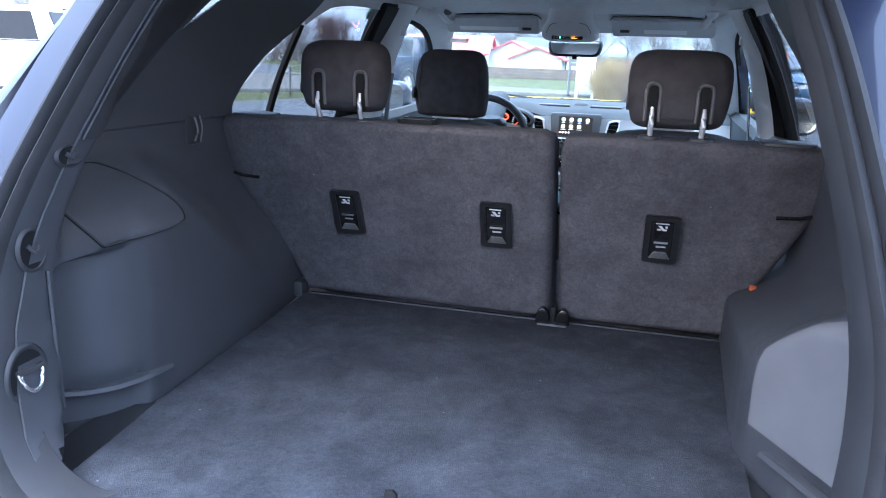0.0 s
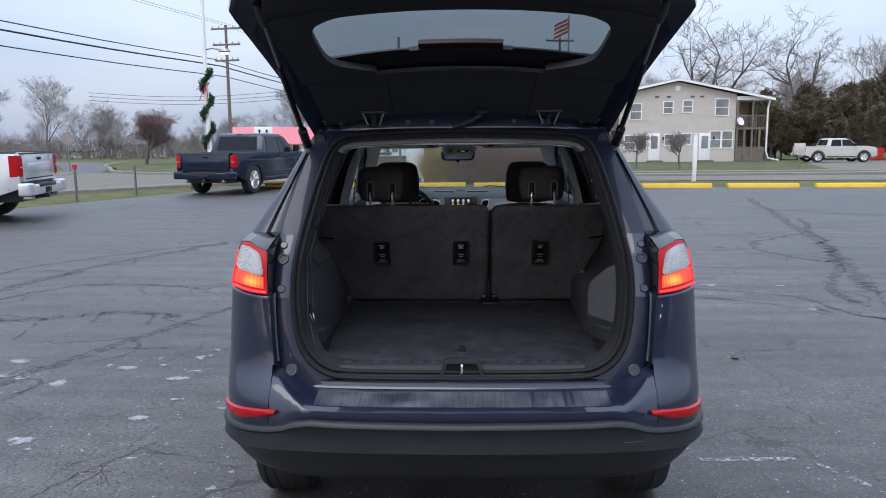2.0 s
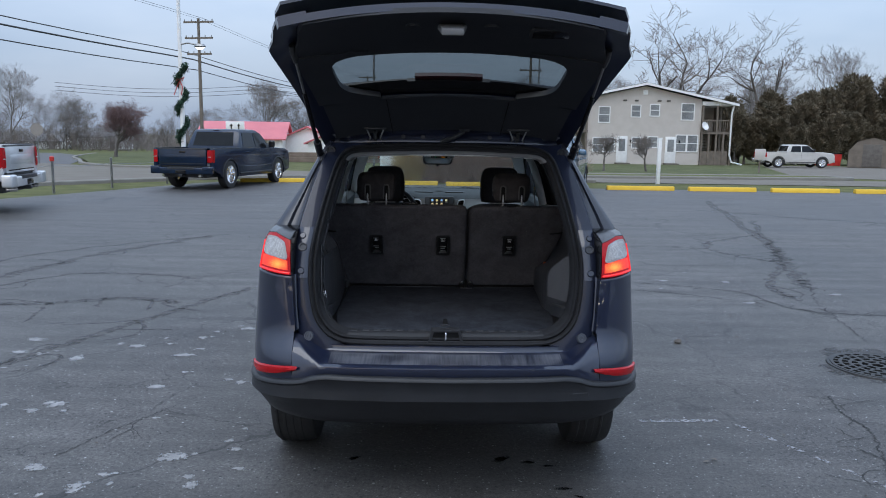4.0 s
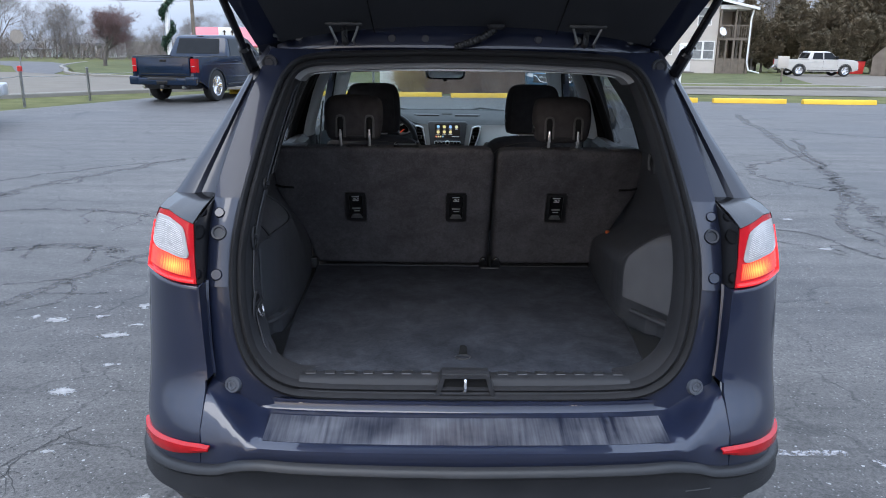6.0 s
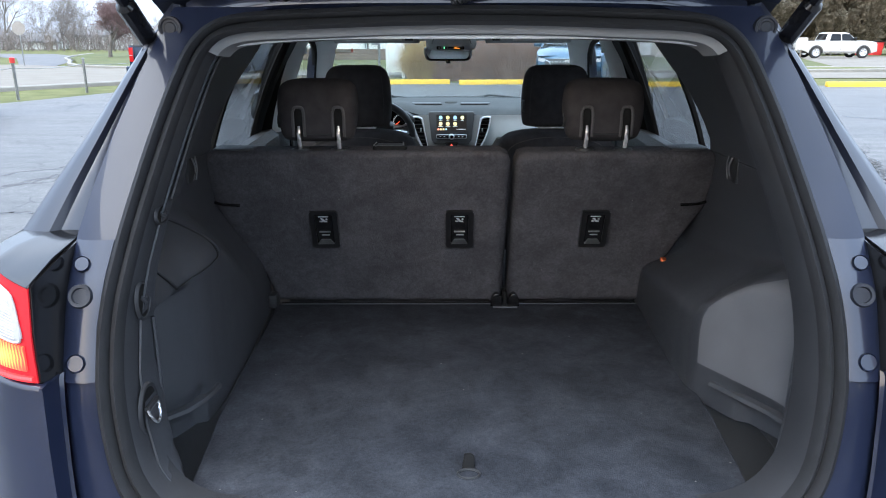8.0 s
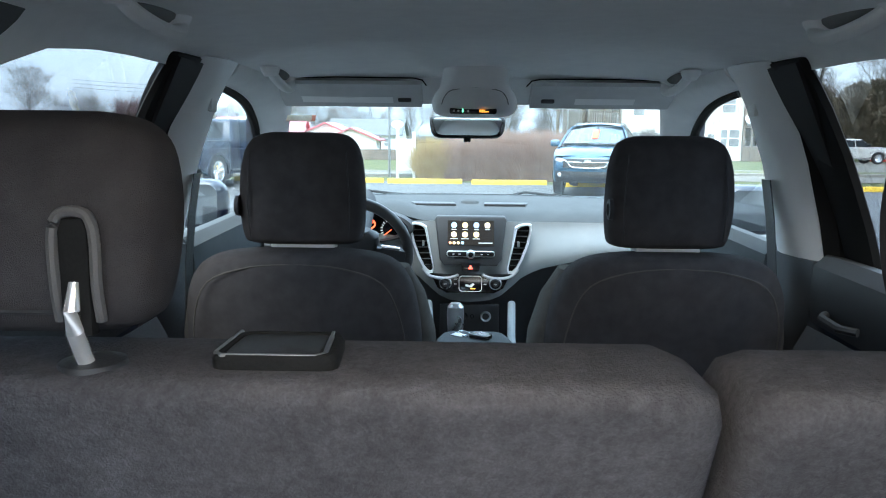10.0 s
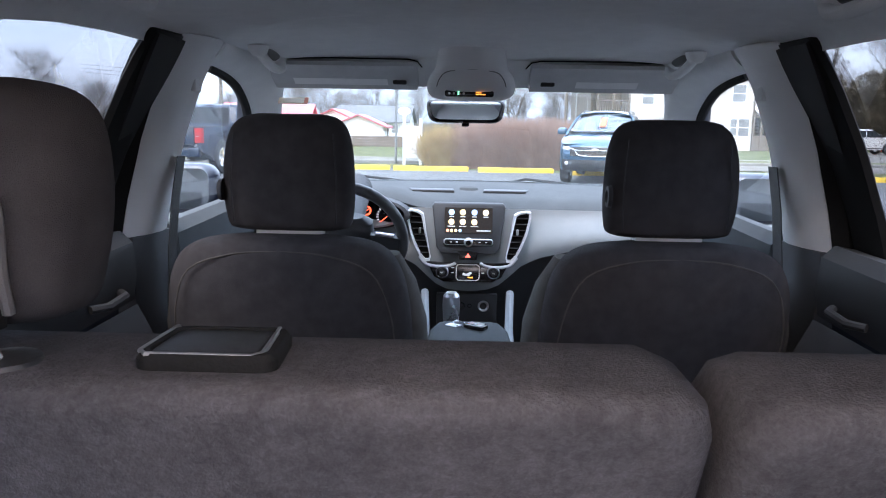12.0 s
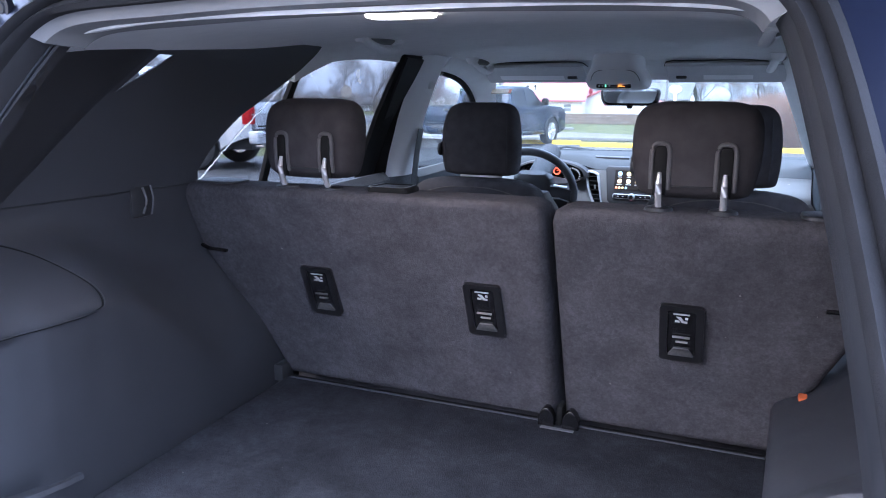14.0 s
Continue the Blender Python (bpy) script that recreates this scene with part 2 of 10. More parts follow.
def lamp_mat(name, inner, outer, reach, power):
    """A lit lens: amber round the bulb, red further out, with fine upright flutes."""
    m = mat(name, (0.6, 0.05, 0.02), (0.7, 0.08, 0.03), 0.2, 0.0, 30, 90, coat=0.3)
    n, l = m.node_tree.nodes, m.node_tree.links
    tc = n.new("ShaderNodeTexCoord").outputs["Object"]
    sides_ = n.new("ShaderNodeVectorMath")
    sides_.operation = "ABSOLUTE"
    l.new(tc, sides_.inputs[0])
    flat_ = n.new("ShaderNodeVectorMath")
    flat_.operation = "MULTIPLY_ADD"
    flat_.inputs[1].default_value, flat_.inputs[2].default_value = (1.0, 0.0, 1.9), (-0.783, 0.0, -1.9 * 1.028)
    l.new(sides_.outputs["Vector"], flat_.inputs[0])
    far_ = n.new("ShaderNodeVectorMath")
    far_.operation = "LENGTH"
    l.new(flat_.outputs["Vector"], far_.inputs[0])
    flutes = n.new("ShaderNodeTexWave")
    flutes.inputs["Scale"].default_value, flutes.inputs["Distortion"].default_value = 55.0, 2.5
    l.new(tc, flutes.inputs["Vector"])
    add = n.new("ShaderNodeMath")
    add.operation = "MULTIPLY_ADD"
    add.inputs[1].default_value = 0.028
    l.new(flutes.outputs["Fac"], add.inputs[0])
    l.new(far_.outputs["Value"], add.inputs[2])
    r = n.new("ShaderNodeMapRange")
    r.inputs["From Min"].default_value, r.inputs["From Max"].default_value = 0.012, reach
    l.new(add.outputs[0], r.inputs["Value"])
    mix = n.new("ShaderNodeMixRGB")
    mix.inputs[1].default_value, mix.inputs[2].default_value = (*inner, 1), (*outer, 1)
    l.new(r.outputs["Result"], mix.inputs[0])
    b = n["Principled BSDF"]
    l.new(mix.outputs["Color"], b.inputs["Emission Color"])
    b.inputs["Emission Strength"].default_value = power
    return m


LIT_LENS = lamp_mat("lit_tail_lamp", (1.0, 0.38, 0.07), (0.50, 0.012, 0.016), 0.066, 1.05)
LIT_RED = mat("lit_red_lens", (0.7, 0.02, 0.02), (0.8, 0.03, 0.02), 0.2, 0.0, 30, 90, emit=(1.0, 0.02, 0.03), power=0.5)
POST_STEEL = mat("polished_post", (0.84, 0.84, 0.84), (0.90, 0.90, 0.90), 0.20, 0.70, 10)
CLEAR_LENS = mat("clear_reverse_lens", (0.30, 0.295, 0.30), (0.46, 0.455, 0.455), 0.30, 0.0, 26, 120, 0.2, 0.3)
REFLECTOR = mat("red_reflector", (0.33, 0.005, 0.008), (0.42, 0.008, 0.012), 0.20, 0.0, 60, 300, 0.1, 0.0, spec=0.3)
BRAKE_DARK = mat("unlit_brake_lens", (0.020, 0.004, 0.006), (0.028, 0.006, 0.008), 0.2, 0.0, 40)
SEAL_BLACK = mat("black_door_seal", (0.007, 0.007, 0.007), (0.011, 0.011, 0.011), 0.8, 0.0, 20, 400, 0.3, spec=0.2)
SIDE_GLASS = pane_mat("side_glass", (0.84, 0.88, 0.88))
TINT_GLASS = pane_mat("privacy_glass", (0.56, 0.585, 0.60))
GATE_GLASS = pane_mat("tailgate_glass", (0.50, 0.53, 0.54))
SHIELD_GLASS = pane_mat("windscreen_glass", (0.82, 0.87, 0.87))
MIRROR = mat("mirror", (0.76, 0.78, 0.79), (0.78, 0.80, 0.81), 0.03, 1.0, 5, rvar=0.0)
LAMP_GLOW = mat("dome_lamp_glow", (0.9, 0.85, 0.75), None, 0.4, emit=(1.0, 0.80, 0.60), power=17.0)
WHITE_INK = mat("white_print", (0.72, 0.72, 0.70), (0.8, 0.8, 0.78), 0.6, 0.0, 50)
ORANGE = mat("orange_strap", (0.65, 0.12, 0.03), (0.75, 0.16, 0.05), 0.7)


# ---- mesh helpers ----
def part(name, bm, material, parent=None, label="", smooth=35):
    """Links a bmesh as one mesh object under a thing or a part."""
    bmesh.ops.recalc_face_normals(bm, faces=bm.faces[:])
    me = bpy.data.meshes.new(name)
    bm.to_mesh(me)
    bm.free()
    me.materials.append(material)
    if smooth:
        me.shade_smooth()
        me.set_sharp_from_angle(angle=radians(smooth))
    ob = new(name, me)
    if parent is not None:
        ob.parent = parent
    if label:
        ob["label"] = label
    return ob


def thing(name, label, category, group="", kind=""):
    """An empty at the base of a thing, to take its parts."""
    ob = new(name)
    ob.empty_display_size = 0.1
    return tagged(ob, label, category, group, kind)


def rbox(lo, hi, r=0.0, seg=2, bm=None):
    bm = bm or bmesh.new()
    v = [bm.verts.new((x, y, z)) for x in (lo[0], hi[0]) for y in (lo[1], hi[1]) for z in (lo[2], hi[2])]
    fs = [bm.faces.new([v[i] for i in q]) for q in ((0, 1, 3, 2), (4, 6, 7, 5), (0, 4, 5, 1), (2, 3, 7, 6), (0, 2, 6, 4), (1, 5, 7, 3))]
    if r:
        es = list({e for f in fs for e in f.edges})
        bmesh.ops.bevel(bm, geom=es, offset=r, segments=seg, profile=0.5, affect="EDGES")
    return bm


def loft(rings, closed=True, cap=True, bm=None, loop=False):
    """Skin over rings of equally many points."""
    bm = bm or bmesh.new()
    rows = [[bm.verts.new(p) for p in ring] for ring in rings]
    n = len(rows[0])
    pairs = list(zip(rows, rows[1:])) + ([(rows[-1], rows[0])] if loop else [])
    for a, b in pairs:
        for i in range(n if closed else n - 1):
            j = (i + 1) % n
            bm.faces.new((a[i], a[j], b[j], b[i]))
    if cap and closed and not loop:
        bm.faces.new(rows[0][::-1])
        bm.faces.new(rows[-1])
    return bm


def shell(rings, thick, closed=False, bm=None):
    """An open skin given thickness along its normals."""
    one = loft(rings, closed, False)
    bmesh.ops.recalc_face_normals(one, faces=one.faces[:])
    bmesh.ops.solidify(one, geom=one.faces[:], thickness=thick)
    if bm is None:
        return one
    me = bpy.data.meshes.new("tmp")
    one.to_mesh(me)
    one.free()
    bm.from_mesh(me)
    bpy.data.meshes.remove(me)
    return bm


def tube(points, r, n=8, bm=None, flat=1.0, up=(0, 0, 1), cap=True, closed=False):
    """A round or flattened bar along points; r may be one radius or one for each point."""
    pts = [Vector(p) for p in points]
    rings = []
    for i, p in enumerate(pts):
        a, b = pts[i - 1] if (i or closed) else p, pts[(i + 1) % len(pts)] if (i < len(pts) - 1 or closed) else p
        d = (b - a).normalized()
        u = Vector(up)
        if abs(d.dot(u)) > 0.95:
            u = Vector((1, 0, 0)) if abs(d.x) < 0.9 else Vector((0, 1, 0))
        s = d.cross(u).normalized()
        t = s.cross(d)
        rad = r[i] if isinstance(r, (list, tuple)) else r
        rings.append([p + s * math.cos(2 * math.pi * k / n) * rad + t * math.sin(2 * math.pi * k / n) * rad * flat for k in range(n)])
    return loft(rings, True, cap, bm, loop=closed)


def smooth_path(points, n=6, closed=False):
    """A Catmull-Rom line through points."""
    P = [Vector(p) for p in points]
    out = []
    m = len(P)
    for i in range(m if closed else m - 1):
        p0 = P[i - 1] if (i or closed) else P[i]
        p1, p2 = P[i], P[(i + 1) % m]
        p3 = P[(i + 2) % m] if (i + 2 < m or closed) else p2
        for k in range(n):
            t = k / n
            out.append(0.5 * ((2 * p1) + (p2 - p0) * t + (2 * p0 - 5 * p1 + 4 * p2 - p3) * t * t + (3 * p1 - p0 - 3 * p2 + p3) * t ** 3))
    if not closed:
        out.append(P[-1])
    return out


def lathe(profile, n=24, axis="z", centre=(0, 0, 0), bm=None, cap=True):
    """Turns a profile of (radius, height) round an axis."""
    rings = []
    for r, h in profile:
        ring = []
        for k in range(n):
            a = 2 * math.pi * k / n
            p = {"z": (r * math.cos(a), r * math.sin(a), h), "y": (r * math.cos(a), h, r * math.sin(a)), "x": (h, r * math.cos(a), r * math.sin(a))}[axis]
            ring.append(Vector(p) + Vector(centre))
        rings.append(ring)
    return loft(rings, True, cap, bm)


def prism(poly, axis, lo, hi, r=0.0, bm=None, seg=2):
    """A polygon given in the two other axes, extruded along an axis."""
    bm = bm or bmesh.new()

    def put(p, h):
        return {"x": (h, p[0], p[1]), "y": (p[0], h, p[1]), "z": (p[0], p[1], h)}[axis]

    a = [bm.verts.new(put(p, lo)) for p in poly]
    b = [bm.verts.new(put(p, hi)) for p in poly]
    fs = [bm.faces.new(a[::-1]), bm.faces.new(b)]
    n = len(poly)
    fs += [bm.faces.new((a[i], a[(i + 1) % n], b[(i + 1) % n], b[i])) for i in range(n)]
    if r:
        es = list({e for f in fs[:2] for e in f.edges})
        bmesh.ops.bevel(bm, geom=es, offset=r, segments=seg, profile=0.5, affect="EDGES")
    return bm


def frame_ring(outer, inner, depth, axis="y", at=0.0, bm=None):
    """A flat frame between two outlines of equally many points, extruded."""
    def put(p, h):
        return {"x": (h, p[0], p[1]), "y": (p[0], h, p[1]), "z": (p[0], p[1], h)}[axis]
    rings = [[put(p, at) for p in outer], [put(p, at) for p in inner], [put(p, at + depth) for p in inner], [put(p, at + depth) for p in outer]]
    return loft(rings, True, False, bm, loop=True)


def rounded(x0, z0, x1, z1, r, n=5):
    """The outline of a rounded rectangle."""
    out = []
    for cx, cz, a0 in ((x1 - r, z1 - r, 0), (x0 + r, z1 - r, 90), (x0 + r, z0 + r, 180), (x1 - r, z0 + r, 270)):
        for k in range(n):
            a = radians(a0 + 90 * k / (n - 1))
            out.append((cx + r * math.cos(a), cz + r * math.sin(a)))
    return out


def cushion(rows, n=28, power=3.2, bm=None):
    """A padded body from rows of (z, x centre, y centre, half width, half depth): superellipse sections, closed above and below."""
    if len(rows) > 5:
        fine = []
        for i in range(len(rows) - 1):
            p0, p1, p2, p3 = (np.array(rows[min(max(j, 0), len(rows) - 1)]) for j in (i - 1, i, i + 1, i + 2))
            for t in (0.0, 1 / 3, 2 / 3):
                fine.append(0.5 * (2 * p1 + (p2 - p0) * t + (2 * p0 - 5 * p1 + 4 * p2 - p3) * t * t + (3 * p1 - p0 - 3 * p2 + p3) * t ** 3))
        rows = fine + [np.array(rows[-1])]
    rings = []
    for z, cx, cy, w, d in rows:
        ring = []
        for k in range(n):
            a = 2 * math.pi * k / n
            c, s = math.cos(a), math.sin(a)
            ring.append((cx + w * math.copysign(abs(c) ** (2 / power), c), cy + d * math.copysign(abs(s) ** (2 / power), s), z))
        rings.append(ring)
    return loft(rings, True, True, bm)


def lerp(a, b, t):
    return a + (b - a) * t


def interp(x, xs, ys):
    return float(np.interp(x, xs, ys))


def flip_x(bm):
    for v in bm.verts:
        v.co.x = -v.co.x
    bmesh.ops.reverse_faces(bm, faces=bm.faces[:])
    return bm


# ---- the sport utility car: outer body, shared by both cars of the kind ----
REAR_AXLE, FRONT_AXLE, WHEEL_R, AXLE_Z = 0.93, 3.71, 0.352, 0.252
LOT_DROP = 0.10  # the lot lies this far below the body datum of the cars


def body_w(y):
    return interp(y, [0.0, 0.2, 0.42, 0.7, 1.5, 3.5, 3.9, 4.2, 4.4, 4.52, 4.60], [0.78, 0.86, 0.918, 0.93, 0.926, 0.92, 0.915, 0.895, 0.845, 0.77, 0.66])


def belt_z(y):
    return interp(y, [0.3, 0.8, 1.6, 3.2, 3.7, 4.2, 4.45, 4.6], [1.14, 1.13, 1.11, 1.06, 1.03, 0.95, 0.86, 0.76])


def side_x(y, z):
    t = (z - 0.24) / (belt_z(y) - 0.24)
    return body_w(y) * interp(t, [0, 0.08, 0.25, 0.45, 0.6, 0.8, 0.93, 1.0], [0.94, 0.972, 0.995, 0.985, 1.0, 0.99, 0.975, 0.955])


def house_x(y, z):
    """Half width of the glass house."""
    w = interp(z, [1.05, 1.2, 1.35, 1.48, 1.56, 1.63], [0.885, 0.838, 0.778, 0.712, 0.660, 0.56])
    return w * interp(y, [0.5, 1.0, 1.6, 2.8, 3.4], [0.945, 0.985, 1.0, 1.0, 0.985])


def roof_z(x, y):
    c = interp(y, [0.60, 1.0, 1.6, 2.2, 2.6, 2.95], [1.605, 1.645, 1.668, 1.672, 1.655, 1.615])
    return c - 0.07 * (abs(x) / 0.62) ** 2.6


def side_panel(y0, y1, open_rear=False):
    """The sheet metal under the windows of one side, with round wheel arches."""
    bm = bmesh.new()
    ys = [lerp(y0, y1, i / 96) for i in range(97)]
    rows = []
    for y in ys:
        b = belt_z(y)
        rows.append([bm.verts.new((side_x(y, lerp(0.24, b, k / 22)), y, lerp(0.24, b, k / 22))) for k in range(23)])
    for a, b in zip(rows, rows[1:]):
        for k in range(22):
            bm.faces.new((a[k], a[k + 1], b[k + 1], b[k]))
    if open_rear:
        gone = [f for f in bm.faces if f.calc_center_median().y < 0.555 and f.calc_center_median().z < 0.97]
        bmesh.ops.delete(bm, geom=gone, context="FACES")
    R = 0.405
    for cy in (REAR_AXLE, FRONT_AXLE):
        gone = [f for f in bm.faces if math.hypot(f.calc_center_median().y - cy, f.calc_center_median().z - AXLE_Z) < R]
        bmesh.ops.delete(bm, geom=gone, context="FACES")
        for v in bm.verts:
            d = math.hypot(v.co.y - cy, v.co.z - AXLE_Z)
            if d < R + 0.03 and any(e.is_boundary for e in v.link_edges) and v.co.z > 0.26:
                k = R / max(d, 0.01)
                v.co.y, v.co.z = cy + (v.co.y - cy) * k, max(0.24, AXLE_Z + (v.co.z - AXLE_Z) * k)
    bmesh.ops.delete(bm, geom=[v for v in bm.verts if not v.link_faces], context="VERTS")
    bmesh.ops.recalc_face_normals(bm, faces=bm.faces[:])
    bmesh.ops.solidify(bm, geom=bm.faces[:], thickness=0.02)
    return bm


def arch_trim(cy, side):
    """The black lip round a wheel arch."""
    pts = []
    for k in range(25):
        a = radians(0 + 180 * k / 24)
        y, z = cy + 0.425 * math.cos(a), AXLE_Z + 0.425 * math.sin(a)
        pts.append((side * (side_x(y, max(z, 0.26)) + 0.004), y, z))
    return tube(pts, 0.03, 6, None, 0.6, up=(1, 0, 0))


def wheel(parent, x, y, side, rim_mat=SATIN):
    w = thing("wheel", "", "")
    for key in ("label", "category"):
        if key in w:
            del w[key]
    w.parent = parent
    w.location = (x, y, AXLE_Z)
    tread = [(0.20, -0.11), (0.225, -0.113), (0.30, -0.118), (0.335, -0.108), (0.348, -0.085), (0.352, 0.0), (0.348, 0.085), (0.335, 0.108), (0.30, 0.118), (0.225, 0.113), (0.20, 0.11)]
    bm = lathe(tread, 40, "x", cap=False)
    for g in (-0.06, -0.02, 0.02, 0.06):
        lathe([(0.350, g - 0.008), (0.3545, g - 0.012), (0.3545, g - 0.022), (0.349, g - 0.024)], 40, "x", bm=bm, cap=False)
    part("tyre", bm, TYRE, w)
    rim = lathe([(0.205, -0.10), (0.222, -0.09), (0.205, -0.06), (0.19, 0.06), (0.205, 0.09), (0.222, 0.10)], 36, "x", cap=False)
    for k in range(5):
        a = 2 * math.pi * k / 5
        for da in (-0.16, 0.16):
            p0 = (side * 0.075, 0.05 * math.cos(a), 0.05 * math.sin(a))
            p1 = (side * 0.085, 0.205 * math.cos(a + da), 0.205 * math.sin(a + da))
            tube([p0, p1], [0.022, 0.016], 6, rim, 0.7, up=(1, 0, 0))
    lathe([(0.0, side * 0.06), (0.06, side * 0.065), (0.055, side * 0.09), (0.0, side * 0.092)], 18, "x", bm=rim, cap=False)
    part("rim", rim, rim_mat, w)
    part("brake_disc", lathe([(0.05, -0.012), (0.15, -0.012), (0.15, 0.012), (0.05, 0.012)], 24, "x", cap=False), STEEL, w)
    return w


def pillar(points_low, points_high, depth, n=8):
    """A strip between two lines, given depth towards the car's middle."""
    return shell([smooth_path(points_low, n), smooth_path(points_high, n)], depth)


def suv_body(root, paint, detail=True):
    """Side sheets, roof, bonnet, front, glass, wheels and mirrors."""
    for s in (1, -1):
        bm = side_panel(0.36, 4.45, detail)
        part("side_panel", bm if s > 0 else flip_x(bm), paint, root)
        for cy in (REAR_AXLE, FRONT_AXLE):
            part("wheel_arch_trim", arch_trim(cy, s), BUMPER, root, "matt black wheel arch trim")
        sill = shell([[(s * (side_x(y, 0.28) - 0.0 + 0.006), y, z) for y in np.linspace(1.42, 3.27, 14)] for z in (0.34, 0.27, 0.215)], 0.03)
        part("sill_trim", sill, BUMPER, root, "matt black sill trim")
        for cy in (REAR_AXLE, FRONT_AXLE):
            liner = []
            for k in range(17):
                a = radians(18 + 144 * k / 16)
                liner.append([(s * x, cy + 0.40 * math.cos(a), AXLE_Z + 0.40 * math.sin(a)) for x in (0.60, 0.72, 0.86)])
            part("wheel_liner", shell(liner, 0.006), PLASTIC, root)
        # window frames
        def hp(y, z, d=0.0):
            return (s * (house_x(y, z) - d), y, z)
        rail = shell([[hp(y, 1.592) for y in np.linspace(0.66, 2.90, 24)], [hp(y, 1.572) for y in np.linspace(0.72, 2.85, 24)], [hp(y, 1.556) for y in np.linspace(0.76, 2.80, 24)]], 0.006)
        part("roof_rail_panel", rail, paint, root)
        part("window_pillar", pillar([hp(3.62, 1.07), hp(3.30, 1.27), hp(2.98, 1.48), hp(2.86, 1.585)], [hp(3.57, 1.07), hp(3.26, 1.27), hp(2.965, 1.46), hp(2.84, 1.575)], 0.04), paint, root)
        part("door_frame_pillar", pillar([hp(2.46, 1.09), hp(2.46, 1.3), hp(2.42, 1.565)], [hp(2.23, 1.09), hp(2.22, 1.3), hp(2.16, 1.565)], 0.03), RUBBER, root, "matt black door pillar")
        part("window_divider", pillar([hp(1.585, 1.12, 0.02), hp(1.577, 1.30, 0.02), hp(1.572, 1.50, 0.02)], [hp(1.557, 1.12, 0.02), hp(1.549, 1.30, 0.02), hp(1.544, 1.50, 0.02)], 0.012), SEAL_BLACK, root, "thin black window divider")
        part("rear_door_frame", pillar([hp(1.16, 1.12), hp(1.24, 1.34), hp(1.42, 1.47), hp(1.70, 1.565)], [hp(1.10, 1.12), hp(1.18, 1.34), hp(1.34, 1.47), hp(1.58, 1.565)], 0.02), RUBBER, root)
        part("belt_moulding", shell([[hp(y, belt_z(y) + 0.012, -0.006) for y in np.linspace(0.55, 3.55, 30)], [(s * (side_x(y, belt_z(y)) + 0.002), y, belt_z(y) - 0.012) for y in np.linspace(0.55, 3.55, 30)]], 0.012), GLOSS_BLACK, root, "black belt moulding")
        def glass(name, ya, yb, mat_):
            rows = []
            for k in range(7):
                t = k / 6
                z = lerp(1.085, 1.552, t)
                rows.append([hp(lerp(ya[0], ya[1], t) + (lerp(yb[0], yb[1], t) - lerp(ya[0], ya[1], t)) * i / 10, z, 0.004) for i in range(11)])
            g = part(name, shell(rows, 0.004), mat_, root)
            g.visible_shadow = False
        glass("front_door_window", (2.44, 2.44), (3.54, 2.80), SIDE_GLASS)
        glass("rear_door_window", (1.18, 1.66), (2.26, 2.22), TINT_GLASS)
        glass("quarter_window", (0.72, 1.00), (1.18, 1.66), TINT_GLASS)
        # door gaps, handles
        for y0 in (1.35, 2.35, 3.38):
            part("door_gap", shell([[(s * (side_x(y0 + d, z) + 0.0015), y0 + d, z) for z in np.linspace(0.42, 1.05, 12)] for d in (0.0, 0.007)], 0.003), GLOSS_BLACK, root)
        for y0 in (1.55, 2.55):
            part("door_handle", tube([(s * (side_x(y0 + d, 0.92) + e), y0 + d, 0.93) for d, e in ((0, 0.0), (0.03, 0.035), (0.17, 0.035), (0.2, 0.0))], 0.014, 8), paint, root)
        # mirror
        m = part("door_mirror", cushion([(1.06, s * 1.00, 3.26, 0.06, 0.03), (1.075, s * 1.0, 3.27, 0.105, 0.055), (1.12, s * 1.0, 3.275, 0.118, 0.062), (1.19, s * 0.995, 3.27, 0.112, 0.058), (1.225, s * 0.99, 3.265, 0.085, 0.04), (1.235, s * 0.99, 3.265, 0.05, 0.02)]), paint, root, "body-coloured door mirror")
        mg = prism(rounded(s * 1.0 - 0.100, 1.078, s * 1.0 + 0.100, 1.218, 0.035), "y", 3.200, 3.206)
        for v in mg.verts:
            v.co.y += 0.09 * (v.co.z - 1.15)
        part("mirror_glass", mg, MIRROR, m, "mirror glass")
        part("mirror_stalk", tube([(s * 0.86, 3.34, 1.075), (s * 0.95, 3.30, 1.08)], 0.03, 8, None, 0.6), GLOSS_BLACK, m)
        wheel(root, s * 0.803, REAR_AXLE, s)
        wheel(root, s * 0.787, FRONT_AXLE, s)
    # roof
    rows = [[(x, y, roof_z(x, y)) for x in np.linspace(-0.60, 0.60, 25)] for y in np.linspace(0.66, 2.92, 20)]
    for i, y in enumerate(np.linspace(0.66, 2.92, 20)):
        rows[i] = [(-house_x(y, 1.592), y, 1.592)] + rows[i] + [(house_x(y, 1.592), y, 1.592)]
    part("roof", shell(rows, 0.012), paint, root)
    for s in (1, -1):
        part("roof_bar", tube([(s * 0.565, y, roof_z(0.565, y) + h) for y, h in ((0.85, 0.01), (0.95, 0.045), (1.5, 0.05), (2.3, 0.05), (2.6, 0.045), (2.7, 0.01))], 0.016, 8), GLOSS_BLACK, root, "black roof rail")
    # windscreen
    rows = []
    for k in range(9):
        t = k / 8
        w, yc, z = lerp(0.60, 0.76, t), lerp(2.90, 3.78, t), lerp(1.60, 1.130, t)
        rows.append([(w * u, yc - 0.12 * u * u, z - 0.02 * u * u) for u in np.linspace(-1, 1, 17)])
    ws = part("windscreen", shell(rows, 0.005), SHIELD_GLASS, root)
    ws.visible_shadow = False
    # bonnet
    rows = []
